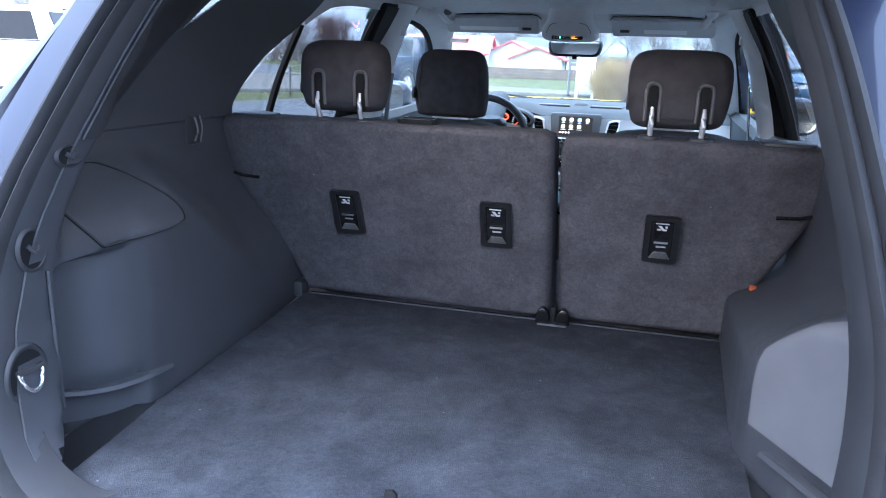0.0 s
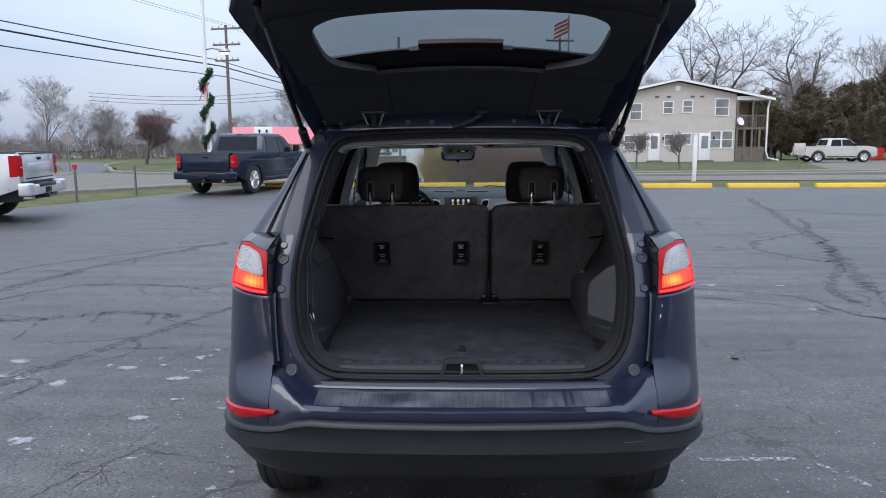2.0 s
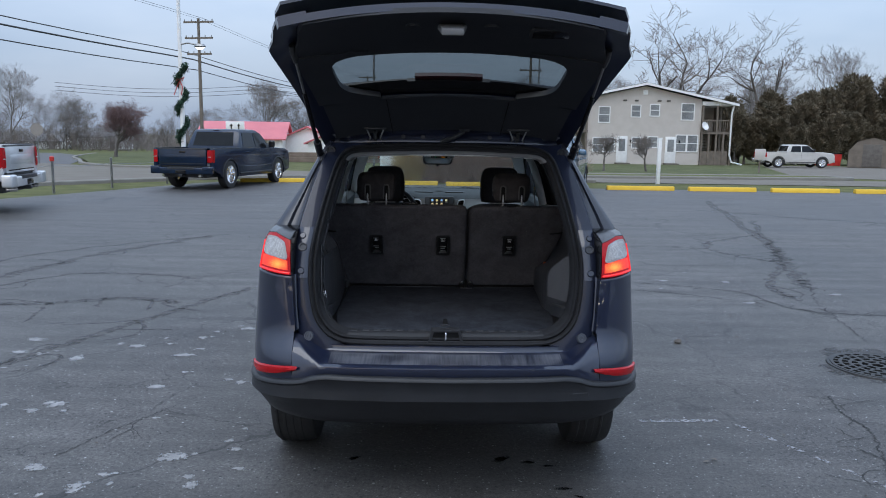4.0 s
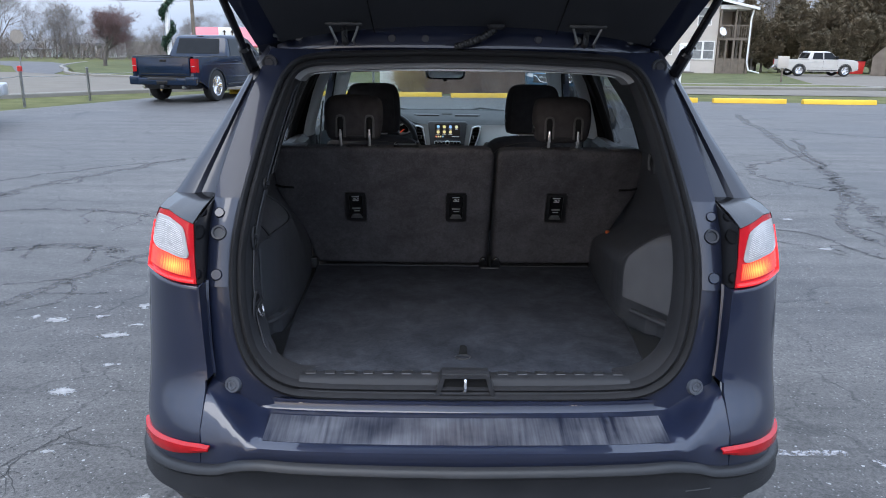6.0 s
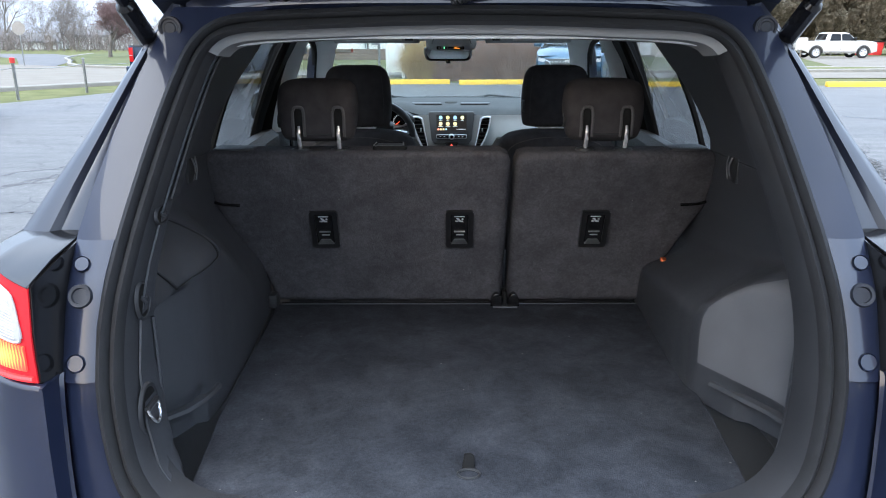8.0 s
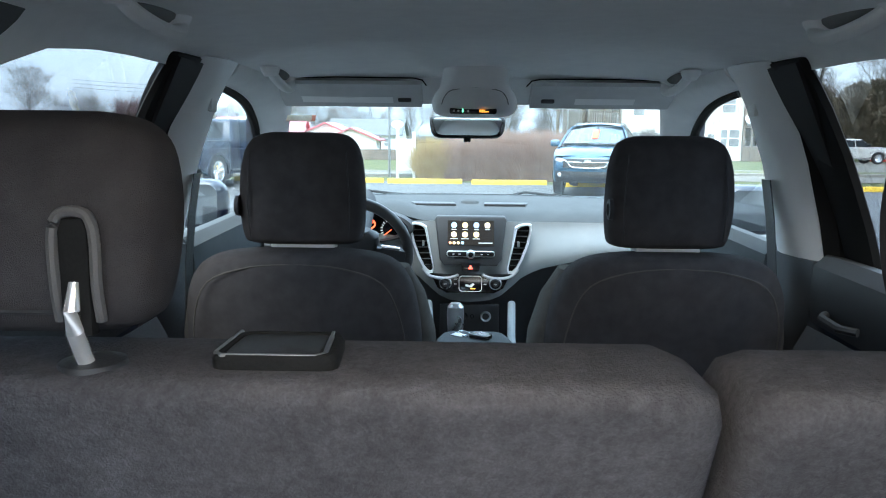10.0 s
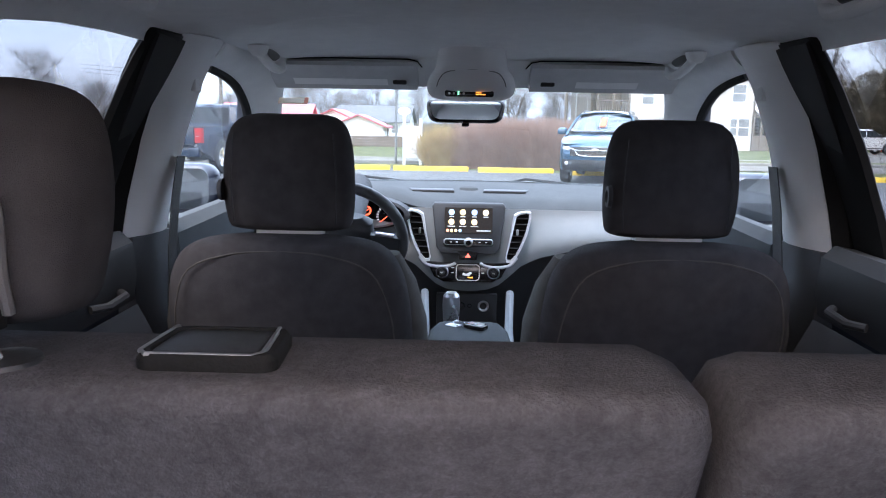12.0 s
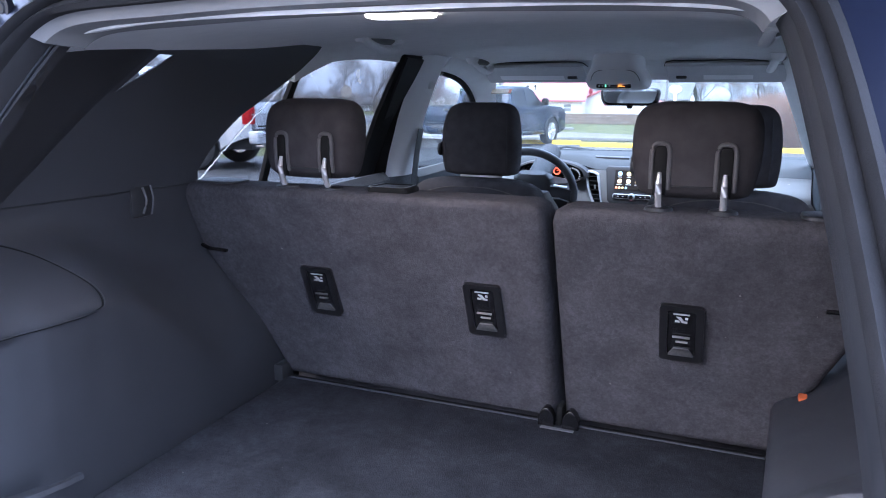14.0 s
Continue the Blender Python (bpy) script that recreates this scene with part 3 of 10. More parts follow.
    for y in np.linspace(3.66, 4.50, 14):
        zc = interp(y, [3.66, 3.9, 4.2, 4.4, 4.5], [1.105, 1.085, 1.02, 0.94, 0.86])
        w = side_x(min(y, 4.44), belt_z(min(y, 4.44))) - 0.006
        rows.append([(w * u, y - 0.10 * u * u * (1 if y < 3.9 else -0.2), lerp(zc, belt_z(min(y, 4.44)) + 0.004, abs(u) ** 2.5) + 0.012 * math.exp(-((abs(u) - 0.55) / 0.12) ** 2)) for u in np.linspace(-1, 1, 25)])
    part("bonnet", shell(rows, 0.012), paint, root)
    part("cowl", prism([(-0.76, 3.50), (0.76, 3.50), (0.70, 3.72), (-0.70, 3.72)], "z", 1.045, 1.066), PLASTIC, root)
    part("windscreen_border", shell([[(0.745 * u, 3.762 - 0.12 * u * u, 1.128 - 0.01 * u * u + h) for u in np.linspace(-1, 1, 17)] for h in (0.0, 0.026)], 0.004), GLOSS_BLACK, root, "black border at the windscreen's foot")
    for s in (1, -1):
        part("wiper", tube([(s * 0.34 - 0.22, 3.80, 1.130), (s * 0.34 - 0.1, 3.79, 1.160), (s * 0.34 + 0.10, 3.80, 1.140)], 0.006, 6), RUBBER, root)
    # front face
    def plan(u):
        return 0.80 * math.sin(u * math.pi / 2), 4.64 - 0.24 * (1 - math.cos(u * math.pi / 2)) ** 1.3
    def face(zs, off, mat_, name, u0=-1, u1=1, n=24):
        rows_ = []
        for z, o in zip(zs, off):
            rows_.append([((plan(u)[0]) * (1 + 0.0 * z), plan(u)[1] - o, z) for u in np.linspace(u0, u1, n)])
        return part(name, shell(rows_, 0.02), mat_, root)
    face([0.90, 0.84, 0.76, 0.66, 0.56, 0.50], [0.20, 0.10, 0.045, 0.0, 0.0, 0.02], paint, "front_bumper")
    face([0.50, 0.42, 0.33, 0.24], [0.015, 0.0, 0.015, 0.06], BUMPER, "front_valance")
    face([0.80, 0.74, 0.66, 0.58], [0.045, 0.02, -0.004, -0.006], GLOSS_BLACK, "grille", -0.52, 0.52)
    bow = smooth_path([(-0.52, 0.765, 0), (-0.42, 0.735, 0), (-0.375, 0.68, 0), (-0.32, 0.615, 0), (-0.17, 0.592, 0), (0, 0.588, 0), (0.17, 0.592, 0), (0.32, 0.615, 0), (0.375, 0.68, 0), (0.42, 0.735, 0), (0.52, 0.765, 0)], 4)
    part("grille_bow", tube([(plan(p.x)[0], plan(p.x)[1] + 0.012 - (0.02 if p.y > 0.74 else 0.0), p.y) for p in bow], 0.016, 8, None, 0.7), SATIN, root, "satin bow round the grille")
    part("grille_bar", tube([(plan(u)[0], plan(u)[1] + 0.006, 0.722) for u in np.linspace(-0.40, 0.40, 13)], 0.006, 6), SATIN, root, "thin satin grille bar")
    for z in (0.69, 0.662, 0.634):
        part("grille_slat", tube([(plan(u)[0], plan(u)[1] + 0.004, z) for u in np.linspace(-0.34, 0.34, 9)], 0.004, 5), BUMPER, root)
    part("badge", prism([(-0.075, 0.765), (-0.025, 0.765), (-0.025, 0.778), (0.025, 0.778), (0.025, 0.765), (0.075, 0.765), (0.065, 0.740), (0.025, 0.740), (0.025, 0.727), (-0.025, 0.727), (-0.025, 0.740), (-0.065, 0.740)], "y", 4.630, 4.652), SATIN, root, "metal badge plate")
    for s in (1, -1):
        us = np.linspace(0.55, 1.02, 9)
        rows = [[(s * plan(u)[0], plan(u)[1] + 0.006 - o, z + 0.10 * (u - 0.55)) for u in us] for z, o in ((0.80, 0.05), (0.755, 0.02), (0.715, 0.006))]
        part("headlamp", shell(rows, 0.03), CLEAR_LENS, root, "clear headlamp")
        part("fog_lamp", lathe([(0.0, 0.0), (0.045, 0.0), (0.05, 0.02), (0.0, 0.03)], 16, "y", (s * 0.66, 4.55, 0.42), cap=False), CLEAR_LENS, root)
    # underside
    part("floor_pan", rbox((-0.62, 0.40, 0.22), (0.62, 4.35, 0.26), 0.01), PLASTIC, root)
    part("engine_block", rbox((-0.55, 3.45, 0.26), (0.55, 4.30, 0.84), 0.05), PLASTIC, root)


# ---- own car: open rear end ----
MOUNT = mat("dark_mount_plastic", (0.014, 0.016, 0.022), (0.020, 0.022, 0.030), 0.35, 0.0, 12, 800, 0.1)
car = thing("suv_car", "dark navy blue SUV with open tailgate and lit tail lamps", "car")
suv_body(car, PAINT)

STOP_GREY = mat("blue_grey_rubber", (0.055, 0.062, 0.078), (0.075, 0.083, 0.10), 0.5, 0.0, 40, 600, 0.2)

OPEN_Z = [0.55, 0.62, 0.70, 0.95, 1.10, 1.20, 1.40, 1.54, 1.65]
OPEN_Y = [0.185, 0.198, 0.21, 0.262, 0.322, 0.378, 0.51, 0.61, 0.69]


def open_y(z):
    return interp(z, OPEN_Z, OPEN_Y)


def smooth01(t):
    t = min(1.0, max(0.0, t))
    return t * t * (3 - 2 * t)


# half outline of the rear opening, from the sill's middle to the roof's middle
HALF = [(0.0, 0.655), (0.25, 0.656), (0.42, 0.660), (0.50, 0.672), (0.565, 0.71), (0.612, 0.775), (0.634, 0.86), (0.643, 0.95), (0.645, 1.04), (0.635, 1.13), (0.615, 1.24),
        (0.590, 1.355), (0.562, 1.46), (0.538, 1.52), (0.50, 1.556), (0.44, 1.572), (0.32, 1.578), (0.15, 1.584), (0.0, 1.586)]


def opening(inset=0.0, out=0.0):
    """The whole outline of the opening, shrunk by inset and moved back by out."""
    pts = smooth_path([(x, 0, z) for x, z in HALF], 3)
    half = []
    for i, p in enumerate(pts):
        a, b = pts[max(i - 1, 0)], pts[min(i + 1, len(pts) - 1)]
        d = (b - a).normalized()
        n = Vector((-d.z, 0, d.x))
        q = p + n * inset
        half.append((max(q.x, 0.0), open_y(q.z) - out, q.z))
    half[0], half[-1] = (0.0, half[0][1], half[0][2]), (0.0, half[-1][1], half[-1][2])
    return half + [(-x, y, z) for x, y, z in half[-2:0:-1]]


# rubber seal: outer flange, groove and inner bulb
seal = loft([opening(-0.004, -0.01), opening(-0.002, 0.016), opening(0.006, 0.021), opening(0.012, 0.014), opening(0.016, 0.002), opening(0.021, 0.008), opening(0.028, 0.014), opening(0.036, 0.004), opening(0.036, -0.03)], True, False)
part("tailgate_seal", seal, RUBBER, car, "black rubber tailgate seal", 60)

# painted flange between the seal and the hinges
fx = np.linspace(-0.575, 0.575, 33)
part("roof_flange", shell([[(x, y + 0.05 * (abs(x) / 0.575) ** 4, z - 0.03 * (abs(x) / 0.575) ** 5) for x in fx] for y, z in ((0.640, 1.584), (0.634, 1.592), (0.636, 1.604), (0.644, 1.622), (0.656, 1.645), (0.672, 1.664))], 0.004), PAINT, car, "dark navy flange under the hinges")
for x in (-0.50, -0.22, -0.12, 0.22, 0.34, 0.50):
    part("flange_plug", lathe([(0.0, -0.002), (0.010, -0.002), (0.012, 0.0), (0.012, 0.004)], 14, "y", (x, 0.640, 1.618), cap=False), MOUNT, car, "small round plug")

# painted strip, gutter and outer post on both sides
SZ = [0.62, 0.68, 0.74, 0.80, 0.90, 0.98, 1.05, 1.12, 1.19, 1.26, 1.36, 1.46, 1.54, 1.585]


def strip_a(z):
    return interp(z, [0.62, 0.66, 0.71, 0.775, 0.86, 0.95, 1.04, 1.13, 1.24, 1.355, 1.46, 1.52, 1.556, 1.585], [0.44, 0.50, 0.565, 0.612, 0.634, 0.643, 0.645, 0.635, 0.615, 0.59, 0.562, 0.538, 0.50, 0.40])


def strip_b(z):
    return interp(z, [0.62, 0.70, 0.80, 0.95, 1.10, 1.19, 1.26, 1.36, 1.46, 1.56, 1.59], [0.665, 0.69, 0.703, 0.712, 0.712, 0.703, 0.688, 0.662, 0.632, 0.595, 0.58])


def outer_x(z):
    return interp(z, [0.95, 1.14, 1.19, 1.26, 1.36, 1.46, 1.54, 1.59], [0.89, 0.875, 0.833, 0.792, 0.732, 0.680, 0.640, 0.60])


def outer_y(z):
    return interp(z, [0.95, 1.14, 1.19, 1.26, 1.36, 1.46, 1.54, 1.59], [0.36, 0.40, 0.43, 0.475, 0.545, 0.61, 0.67, 0.70])


for s in (1, -1):
    rows = []
    for z in SZ:
        a, b, y = strip_a(z) - 0.012, strip_b(z), open_y(z)
        f = 1 - 0.85 * smooth01((z - 1.15) / 0.06)  # rounded below, a flat plate beside the roof post
        rows.append([(s * a, y + 0.006 * f, z), (s * lerp(a, b, 0.35), y - 0.006 * f, z), (s * lerp(a, b, 0.8), y - 0.004 * f, z), (s * b, y + 0.006 * f, z), (s * (b + 0.008), y + 0.035, z)])
    part("opening_surround", shell(rows, 0.01), FLANGE_PAINT, car, "navy painted flange beside the seal", 50)
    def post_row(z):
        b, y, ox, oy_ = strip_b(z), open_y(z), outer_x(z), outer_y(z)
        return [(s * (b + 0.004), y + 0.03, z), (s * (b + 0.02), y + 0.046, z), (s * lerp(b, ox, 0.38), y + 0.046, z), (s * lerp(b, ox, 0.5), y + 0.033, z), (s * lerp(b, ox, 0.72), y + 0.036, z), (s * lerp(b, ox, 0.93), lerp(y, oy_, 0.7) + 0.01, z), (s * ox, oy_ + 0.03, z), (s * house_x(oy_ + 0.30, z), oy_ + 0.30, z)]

    # the post's colour carries the shade of its gutter
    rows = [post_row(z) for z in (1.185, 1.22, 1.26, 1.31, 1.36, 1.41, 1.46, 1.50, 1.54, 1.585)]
    part("rear_post", shell(rows, 0.01), PAINT_SHADED, car, "navy rear roof post with rain gutter", 40)
    # dark mounting plate beside the lamp
    rows = [[(s * (strip_a(z) + 0.008), open_y(z) - 0.0045, z), (s * lerp(strip_a(z), strip_b(z), 0.35), open_y(z) - 0.0095, z), (s * lerp(strip_a(z), strip_b(z), 0.8), open_y(z) - 0.0075, z), (s * strip_b(z), open_y(z) + 0.003, z)] for z in np.linspace(0.957, 1.184, 9)]
    part("lamp_mount_plate", shell(rows, 0.002), PAINT, car, "navy mounting plate with round grommets")
    for px, pz, r, d in ((0.681, 1.098, 0.021, 1), (0.683, 1.148, 0.014, 0), (0.683, 0.990, 0.016, 0)):
        prof = [(0.0, 0.004), (r * 0.62, 0.004), (r * 0.68, -0.0005), (r * 0.94, -0.0010), (r, 0.0015), (r * 1.04, 0.006)] if d else [(0.0, 0.0), (r * 0.86, 0.0), (r * 0.92, 0.0025), (r, 0.0), (r * 1.05, 0.006)]
        g_ = part("grommet", lathe(prof, 24, "y", cap=False), MOUNT if d else PAINT, car, "round rubber grommet")
        g_.matrix_basis = pose(s * px, open_y(pz) - 0.0135, pz, -math.degrees(math.atan((open_y(pz + 0.02) - open_y(pz - 0.02)) / 0.04)))
    part("corner_plug", lathe([(0.0, -0.001), (0.010, -0.001), (0.012, 0.001), (0.016, 0.001), (0.018, -0.002), (0.022, -0.002), (0.023, 0.008)], 24, "y", (s * 0.583, open_y(1.545) - 0.006, 1.545), cap=False), MOUNT, car, "round plug in the upper corner")
    stop = part("bump_stop", lathe([(0.0, 0.001), (0.006, 0.001), (0.007, -0.003), (0.0105, -0.003), (0.0115, 0.000), (0.0145, 0.000), (0.0155, -0.003), (0.0205, -0.003), (0.0225, 0.002), (0.024, 0.010)], 28, "y", cap=False), STOP_GREY, car, "blue-grey ringed rubber bump stop")
    stop.matrix_basis = pose(s * 0.64, 0.199, 0.693, -14, 0, s * 8)
    # tail lamp
    def lens(t, v, out=0.0):
        """A point of the lamp's face: t from its inner to its outer edge, v upwards."""
        z = lerp(lerp(0.978, 0.992, t), interp(t, [0, 0.5, 0.8, 1], [1.142, 1.174, 1.170, 1.135]), v)
        x = lerp(0.722, lerp(0.892, 0.862, v), t)
        return (s * x, 0.214 + 0.125 * t ** 2.2 + 0.16 * max(0.0, z - 1.05) - out, z)

    part("lamp_bracket", shell([[tuple(lerp(p, q_, k) for p, q_ in zip(lens(0.0, v, -0.004), (s * (strip_b(zb) + 0.002), open_y(zb) + 0.030 * v + 0.002, zb))) for k in (0.0, 0.33, 0.66, 1.0)] for v, zb in ((0.0, 0.960), (0.25, 1.016), (0.5, 1.072), (0.75, 1.130), (1.0, 1.187))], 0.004), GLOSS_BLACK, car, "gloss black lamp bracket")
    tail = part("tail_lamp", shell([[lens(t, v) for t in np.linspace(0, 1, 14)] for v in np.linspace(0, 1, 9)], 0.05), RED_LENS, car, "red tail lamp with clear reversing lens, lit")
    # clear lens: a slanted teardrop, pointed at its lower inner corner
    drop = smooth_path([(0.80, 0.89, 0), (0.55, 0.885, 0), (0.27, 0.87, 0), (0.18, 0.81, 0), (0.13, 0.62, 0), (0.10, 0.47, 0), (0.16, 0.42, 0), (0.34, 0.415, 0), (0.62, 0.42, 0), (0.80, 0.44, 0), (0.90, 0.54, 0), (0.92, 0.70, 0), (0.89, 0.83, 0)], 4, True)
    mid_t, mid_v = 0.52, 0.66
    rings = [[lens(lerp(mid_t, p.x, k), lerp(mid_v, p.y, k), o) for p in drop] for k, o in ((1.0, -0.001), (0.985, 0.004), (0.90, 0.006), (0.5, 0.007), (0.06, 0.007))]
    part("reversing_lens", loft(rings, True, True), CLEAR_LENS, tail, "clear white reversing lens")
    ribs = bmesh.new()
    for k in range(15):
        v = lerp(0.46, 0.85, k / 14)
        ta, tb = interp(v, [0.42, 0.60, 0.80, 0.86], [0.16, 0.17, 0.23, 0.34]), interp(v, [0.42, 0.50, 0.60, 0.72, 0.86], [0.72, 0.83, 0.87, 0.88, 0.78])
        tube([lens(lerp(ta, tb, q), v, 0.0072) for q in (0, 0.25, 0.5, 0.75, 1)], 0.0006, 4, ribs)
    part("lens_ribs", ribs, PILLAR_GREY, tail, "fine ribs in the clear lens", 0)
    part("lens_rim", tube([lens(p.x, p.y, 0.003) for p in drop], 0.0026, 6, closed=True), CLEAR_LENS, tail, "pale lens rim")
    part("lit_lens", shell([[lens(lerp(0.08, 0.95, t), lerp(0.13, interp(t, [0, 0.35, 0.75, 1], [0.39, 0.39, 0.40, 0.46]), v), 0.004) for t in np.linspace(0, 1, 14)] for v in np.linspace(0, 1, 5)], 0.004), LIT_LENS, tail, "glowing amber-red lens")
    part("lit_edge", tube([lens(t, 0.05, 0.003) for t in np.linspace(0.03, 0.97, 9)], 0.005, 6), LIT_RED, tail, "glowing red rim")
    part("lit_side", tube([lens(0.965, v, 0.003) for v in np.linspace(0.06, 0.9, 9)], 0.005, 6), LIT_RED, tail, "glowing red rim")
    # gloss black shoulder from the lamp's upper edge to the roof post
    def share(line, k):
        """A point of a line by its share of the corners."""
        a = min(int(k * (len(line) - 1)), len(line) - 2)
        f = k * (len(line) - 1) - a
        return tuple(lerp(p, q_, f) for p, q_ in zip(line[a], line[a + 1]))

    ts = np.linspace(0, 1, 27)
    high = [share(post_row(1.188)[:7], k) for k in ts]
    low_ = [lens(t, 0.985, 0.0015) for t in ts]
    lift_ = [lens(t, 1.0, 0.004) for t in ts]
    rise_ = [tuple(lerp(a, b, 0.45) + (0.006 if i == 2 else 0.0) for i, (a, b) in enumerate(zip(p, q_))) for p, q_ in zip(lift_, high)]
    part("lamp_shoulder", shell([low_, lift_, rise_, high], 0.006), GLOSS_BLACK, car, "gloss black shoulder above the lamp", 50)


# ---- rear bumper ----
PLAN = smooth_path([(0, 0.0, 0), (0.30, 0.005, 0), (0.53, 0.022, 0), (0.70, 0.062, 0), (0.815, 0.130, 0), (0.893, 0.232, 0), (0.928, 0.36, 0), (0.938, 0.48, 0), (0.936, 0.58, 0)], 5)


def bumper_row(i, profile):
    """A section of (inward depth, height) set on the plan line at point i."""
    p = PLAN[i]
    a, b = PLAN[max(i - 1, 0)], PLAN[min(i + 1, len(PLAN) - 1)]
    d = (b - a).normalized()
    n = Vector((-d.y, d.x, 0))
    return [(p.x + n.x * q, p.y + n.y * q, z) for q, z in profile]


def full_sweep(profiles, thick, name, mat_, label="", lo=0, hi=None, straight=False):
    hi = len(PLAN) if hi is None else hi
    rows = [[(PLAN[i].x, PLAN[i].y + q, z) for q, z in profiles(i)] if straight else bumper_row(i, profiles(i)) for i in range(lo, hi)]
    rows = [[(-x, y, z) for x, y, z in r] for r in rows[:0:-1]] + rows if lo == 0 else rows
    return part(name, shell(rows, thick), mat_, car, label, 40)


def valance_top(x):
    return interp(abs(x), [0, 0.45, 0.54, 0.60, 0.645, 0.70, 0.80, 0.90], [0.562, 0.566, 0.569, 0.558, 0.541, 0.532, 0.520, 0.508])


def upper_profile(i):
    """Painted section: loading ledge in the middle, rising to a crease at the corner."""
    x = PLAN[i].x
    k = min(1, max(0, (x - 0.57) / 0.12))
    low = valance_top(x) - 0.004
    a = [(0.205, 0.656), (0.1765, 0.6553), (0.1745, 0.640), (0.165, 0.6290), (0.070, 0.617), (0.022, 0.610), (0.004, 0.599), (0.000, 0.586), (0.007, low)]
    b = [(0.190, 0.703), (0.170, 0.703), (0.150, 0.703), (0.140, 0.702), (0.125, 0.701), (0.110, 0.698), (0.084, 0.685), (0.022, 0.620), (0.007, low)]
    return [(lerp(p[0], q[0], k), lerp(p[1], q[1], k)) for p, q in zip(a, b)]


CORNER = next(i for i in range(len(PLAN)) if PLAN[i].x > 0.692)
full_sweep(upper_profile, 0.012, "rear_bumper", PAINT, "navy bumper with loading ledge", 0, CORNER + 1, True)
TOPLINE = [(lerp(0.722, 0.892, t), 0.212 + 0.125 * t ** 2.2, lerp(0.974, 0.988, t)) for t in np.linspace(0, 1, 9)] + [(0.912, 0.42, 0.993), (0.924, 0.50, 0.993), (0.930, 0.58, 0.993)]


def along(line, t):
    """A point at the share t of a line's length."""
    p = [Vector(q) for q in line]
    d = [0.0]
    for a, b in zip(p, p[1:]):
        d.append(d[-1] + (b - a).length)
    return Vector([interp(t * d[-1], d, [q[k] for q in p]) for k in range(3)])


for s in (1, -1):
    base_line = [PLAN[i] for i in range(CORNER, len(PLAN))]
    rows = []
    for z, w, q in ((0.0, 0.04, 0.0), (0.081, 0.06, 0.0), (0.152, 0.09, 0.0), (0.212, 0.143, 0.0), (0.283, 0.33, 0.0), (0.34, 0.48, 0.0), (0.39, 0.60, 0.0), (0.44, 0.68, 0.0), (0.50, 0.735, 0.0), (0.56, 0.765, 0.0), (0.64, 0.80, 0.0), (0.76, 0.86, 0.0), (0.879, 0.935, 0.0), (0.974, 0.995, 0.0), (0.99, 1.0, 0.0), (1.0, 1.0, 0.008)):
        row = []
        for k in range(27):
            t = k / 26
            a, b = along(base_line, t), along(TOPLINE, t)
            low = valance_top(a.x) - 0.004
            a2 = along(base_line, min(1, t + 0.02)) - along(base_line, max(0, t - 0.02))
            nrm = Vector((-a2.y, a2.x, 0)).normalized()
            wx = max(0.0, (z - 0.40) / 0.60)
            row.append((s * (lerp(a.x, b.x, wx) + nrm.x * q), lerp(a.y, b.y, w) + nrm.y * q, lerp(low, b.z, z)))
        rows.append(row)
    part("rear_corner_panel", shell(rows, 0.010), PAINT, car, "navy corner panel under the tail lamp", 60)
    part("corner_flange", shell([[(s * (strip_b(r[0][2]) - 0.006), open_y(r[0][2]) - 0.003, r[0][2]), (s * lerp(strip_b(r[0][2]), abs(r[0][0]), 0.4), open_y(r[0][2]) - 0.008, r[0][2]), (r[0][0] - s * 0.004, r[0][1] + 0.03, r[0][2]), r[0]] for r in rows[7:]], 0.006), PAINT, car, "", 30)


def valance_profile(i):
    x = PLAN[i].x
    c = smooth01((x - 0.55) / 0.30)
    top = valance_top(x)
    belly = lerp(0.455, 0.440, c)
    return [(0.020, top), (-0.005, top - 0.003), (-0.015, top - 0.010), (-0.018, top - 0.020), (-0.011, top - 0.030), (-0.014, lerp(top - 0.03, belly, 0.6)), (-0.018, belly), (-0.006, belly - 0.012), (0.018, 0.40), (lerp(0.052, 0.040, c), lerp(0.35, 0.365, c)), (lerp(0.08, 0.065, c), lerp(0.315, 0.335, c)), (lerp(0.12, 0.11, c), lerp(0.30, 0.325, c))]


END = next(i for i in range(len(PLAN)) if PLAN[i].y > 0.50)
full_sweep(valance_profile, 0.012, "bumper_valance", BUMPER, "weathered black plastic lower bumper", 0, END)
full_sweep(lambda i: [(q, z + 0.0012) for q, z in ((0.139, 0.6258), (0.100, 0.6208), (0.070, 0.617), (0.025, 0.6106))], 0.0008, "scuffed_ledge_face", PAINT_DIRTY, "dusty streaked ledge face", 0, next(i for i in range(len(PLAN)) if PLAN[i].x > 0.55), True)
for s in (1, -1):
    lo = next(i for i in range(len(PLAN)) if PLAN[i].x > 0.648)
    hi = next(i for i in range(len(PLAN)) if PLAN[i].x > 0.905)
    rows = []
    for i in range(lo, hi + 1):
        t = (i - lo) / (hi - lo)
        v0 = interp(PLAN[i].x, [0.65, 0.69, 0.78, 0.90], [0.582, 0.570, 0.545, 0.521])
        v1 = interp(PLAN[i].x, [0.65, 0.69, 0.78, 0.90], [0.588, 0.590, 0.580, 0.560])
        rows.append([(s * a, b, z) for a, b, z in bumper_row(i, [(0.006, v1), (-0.007, v1 - 0.004), (-0.009, lerp(v0, v1, 0.4)), (-0.004, v0)])])
    part("rear_reflector", shell(rows, 0.004), REFLECTOR, car, "red bumper reflector")
hook = [i for i in range(len(PLAN)) if 0.55 < PLAN[i].x < 0.64]
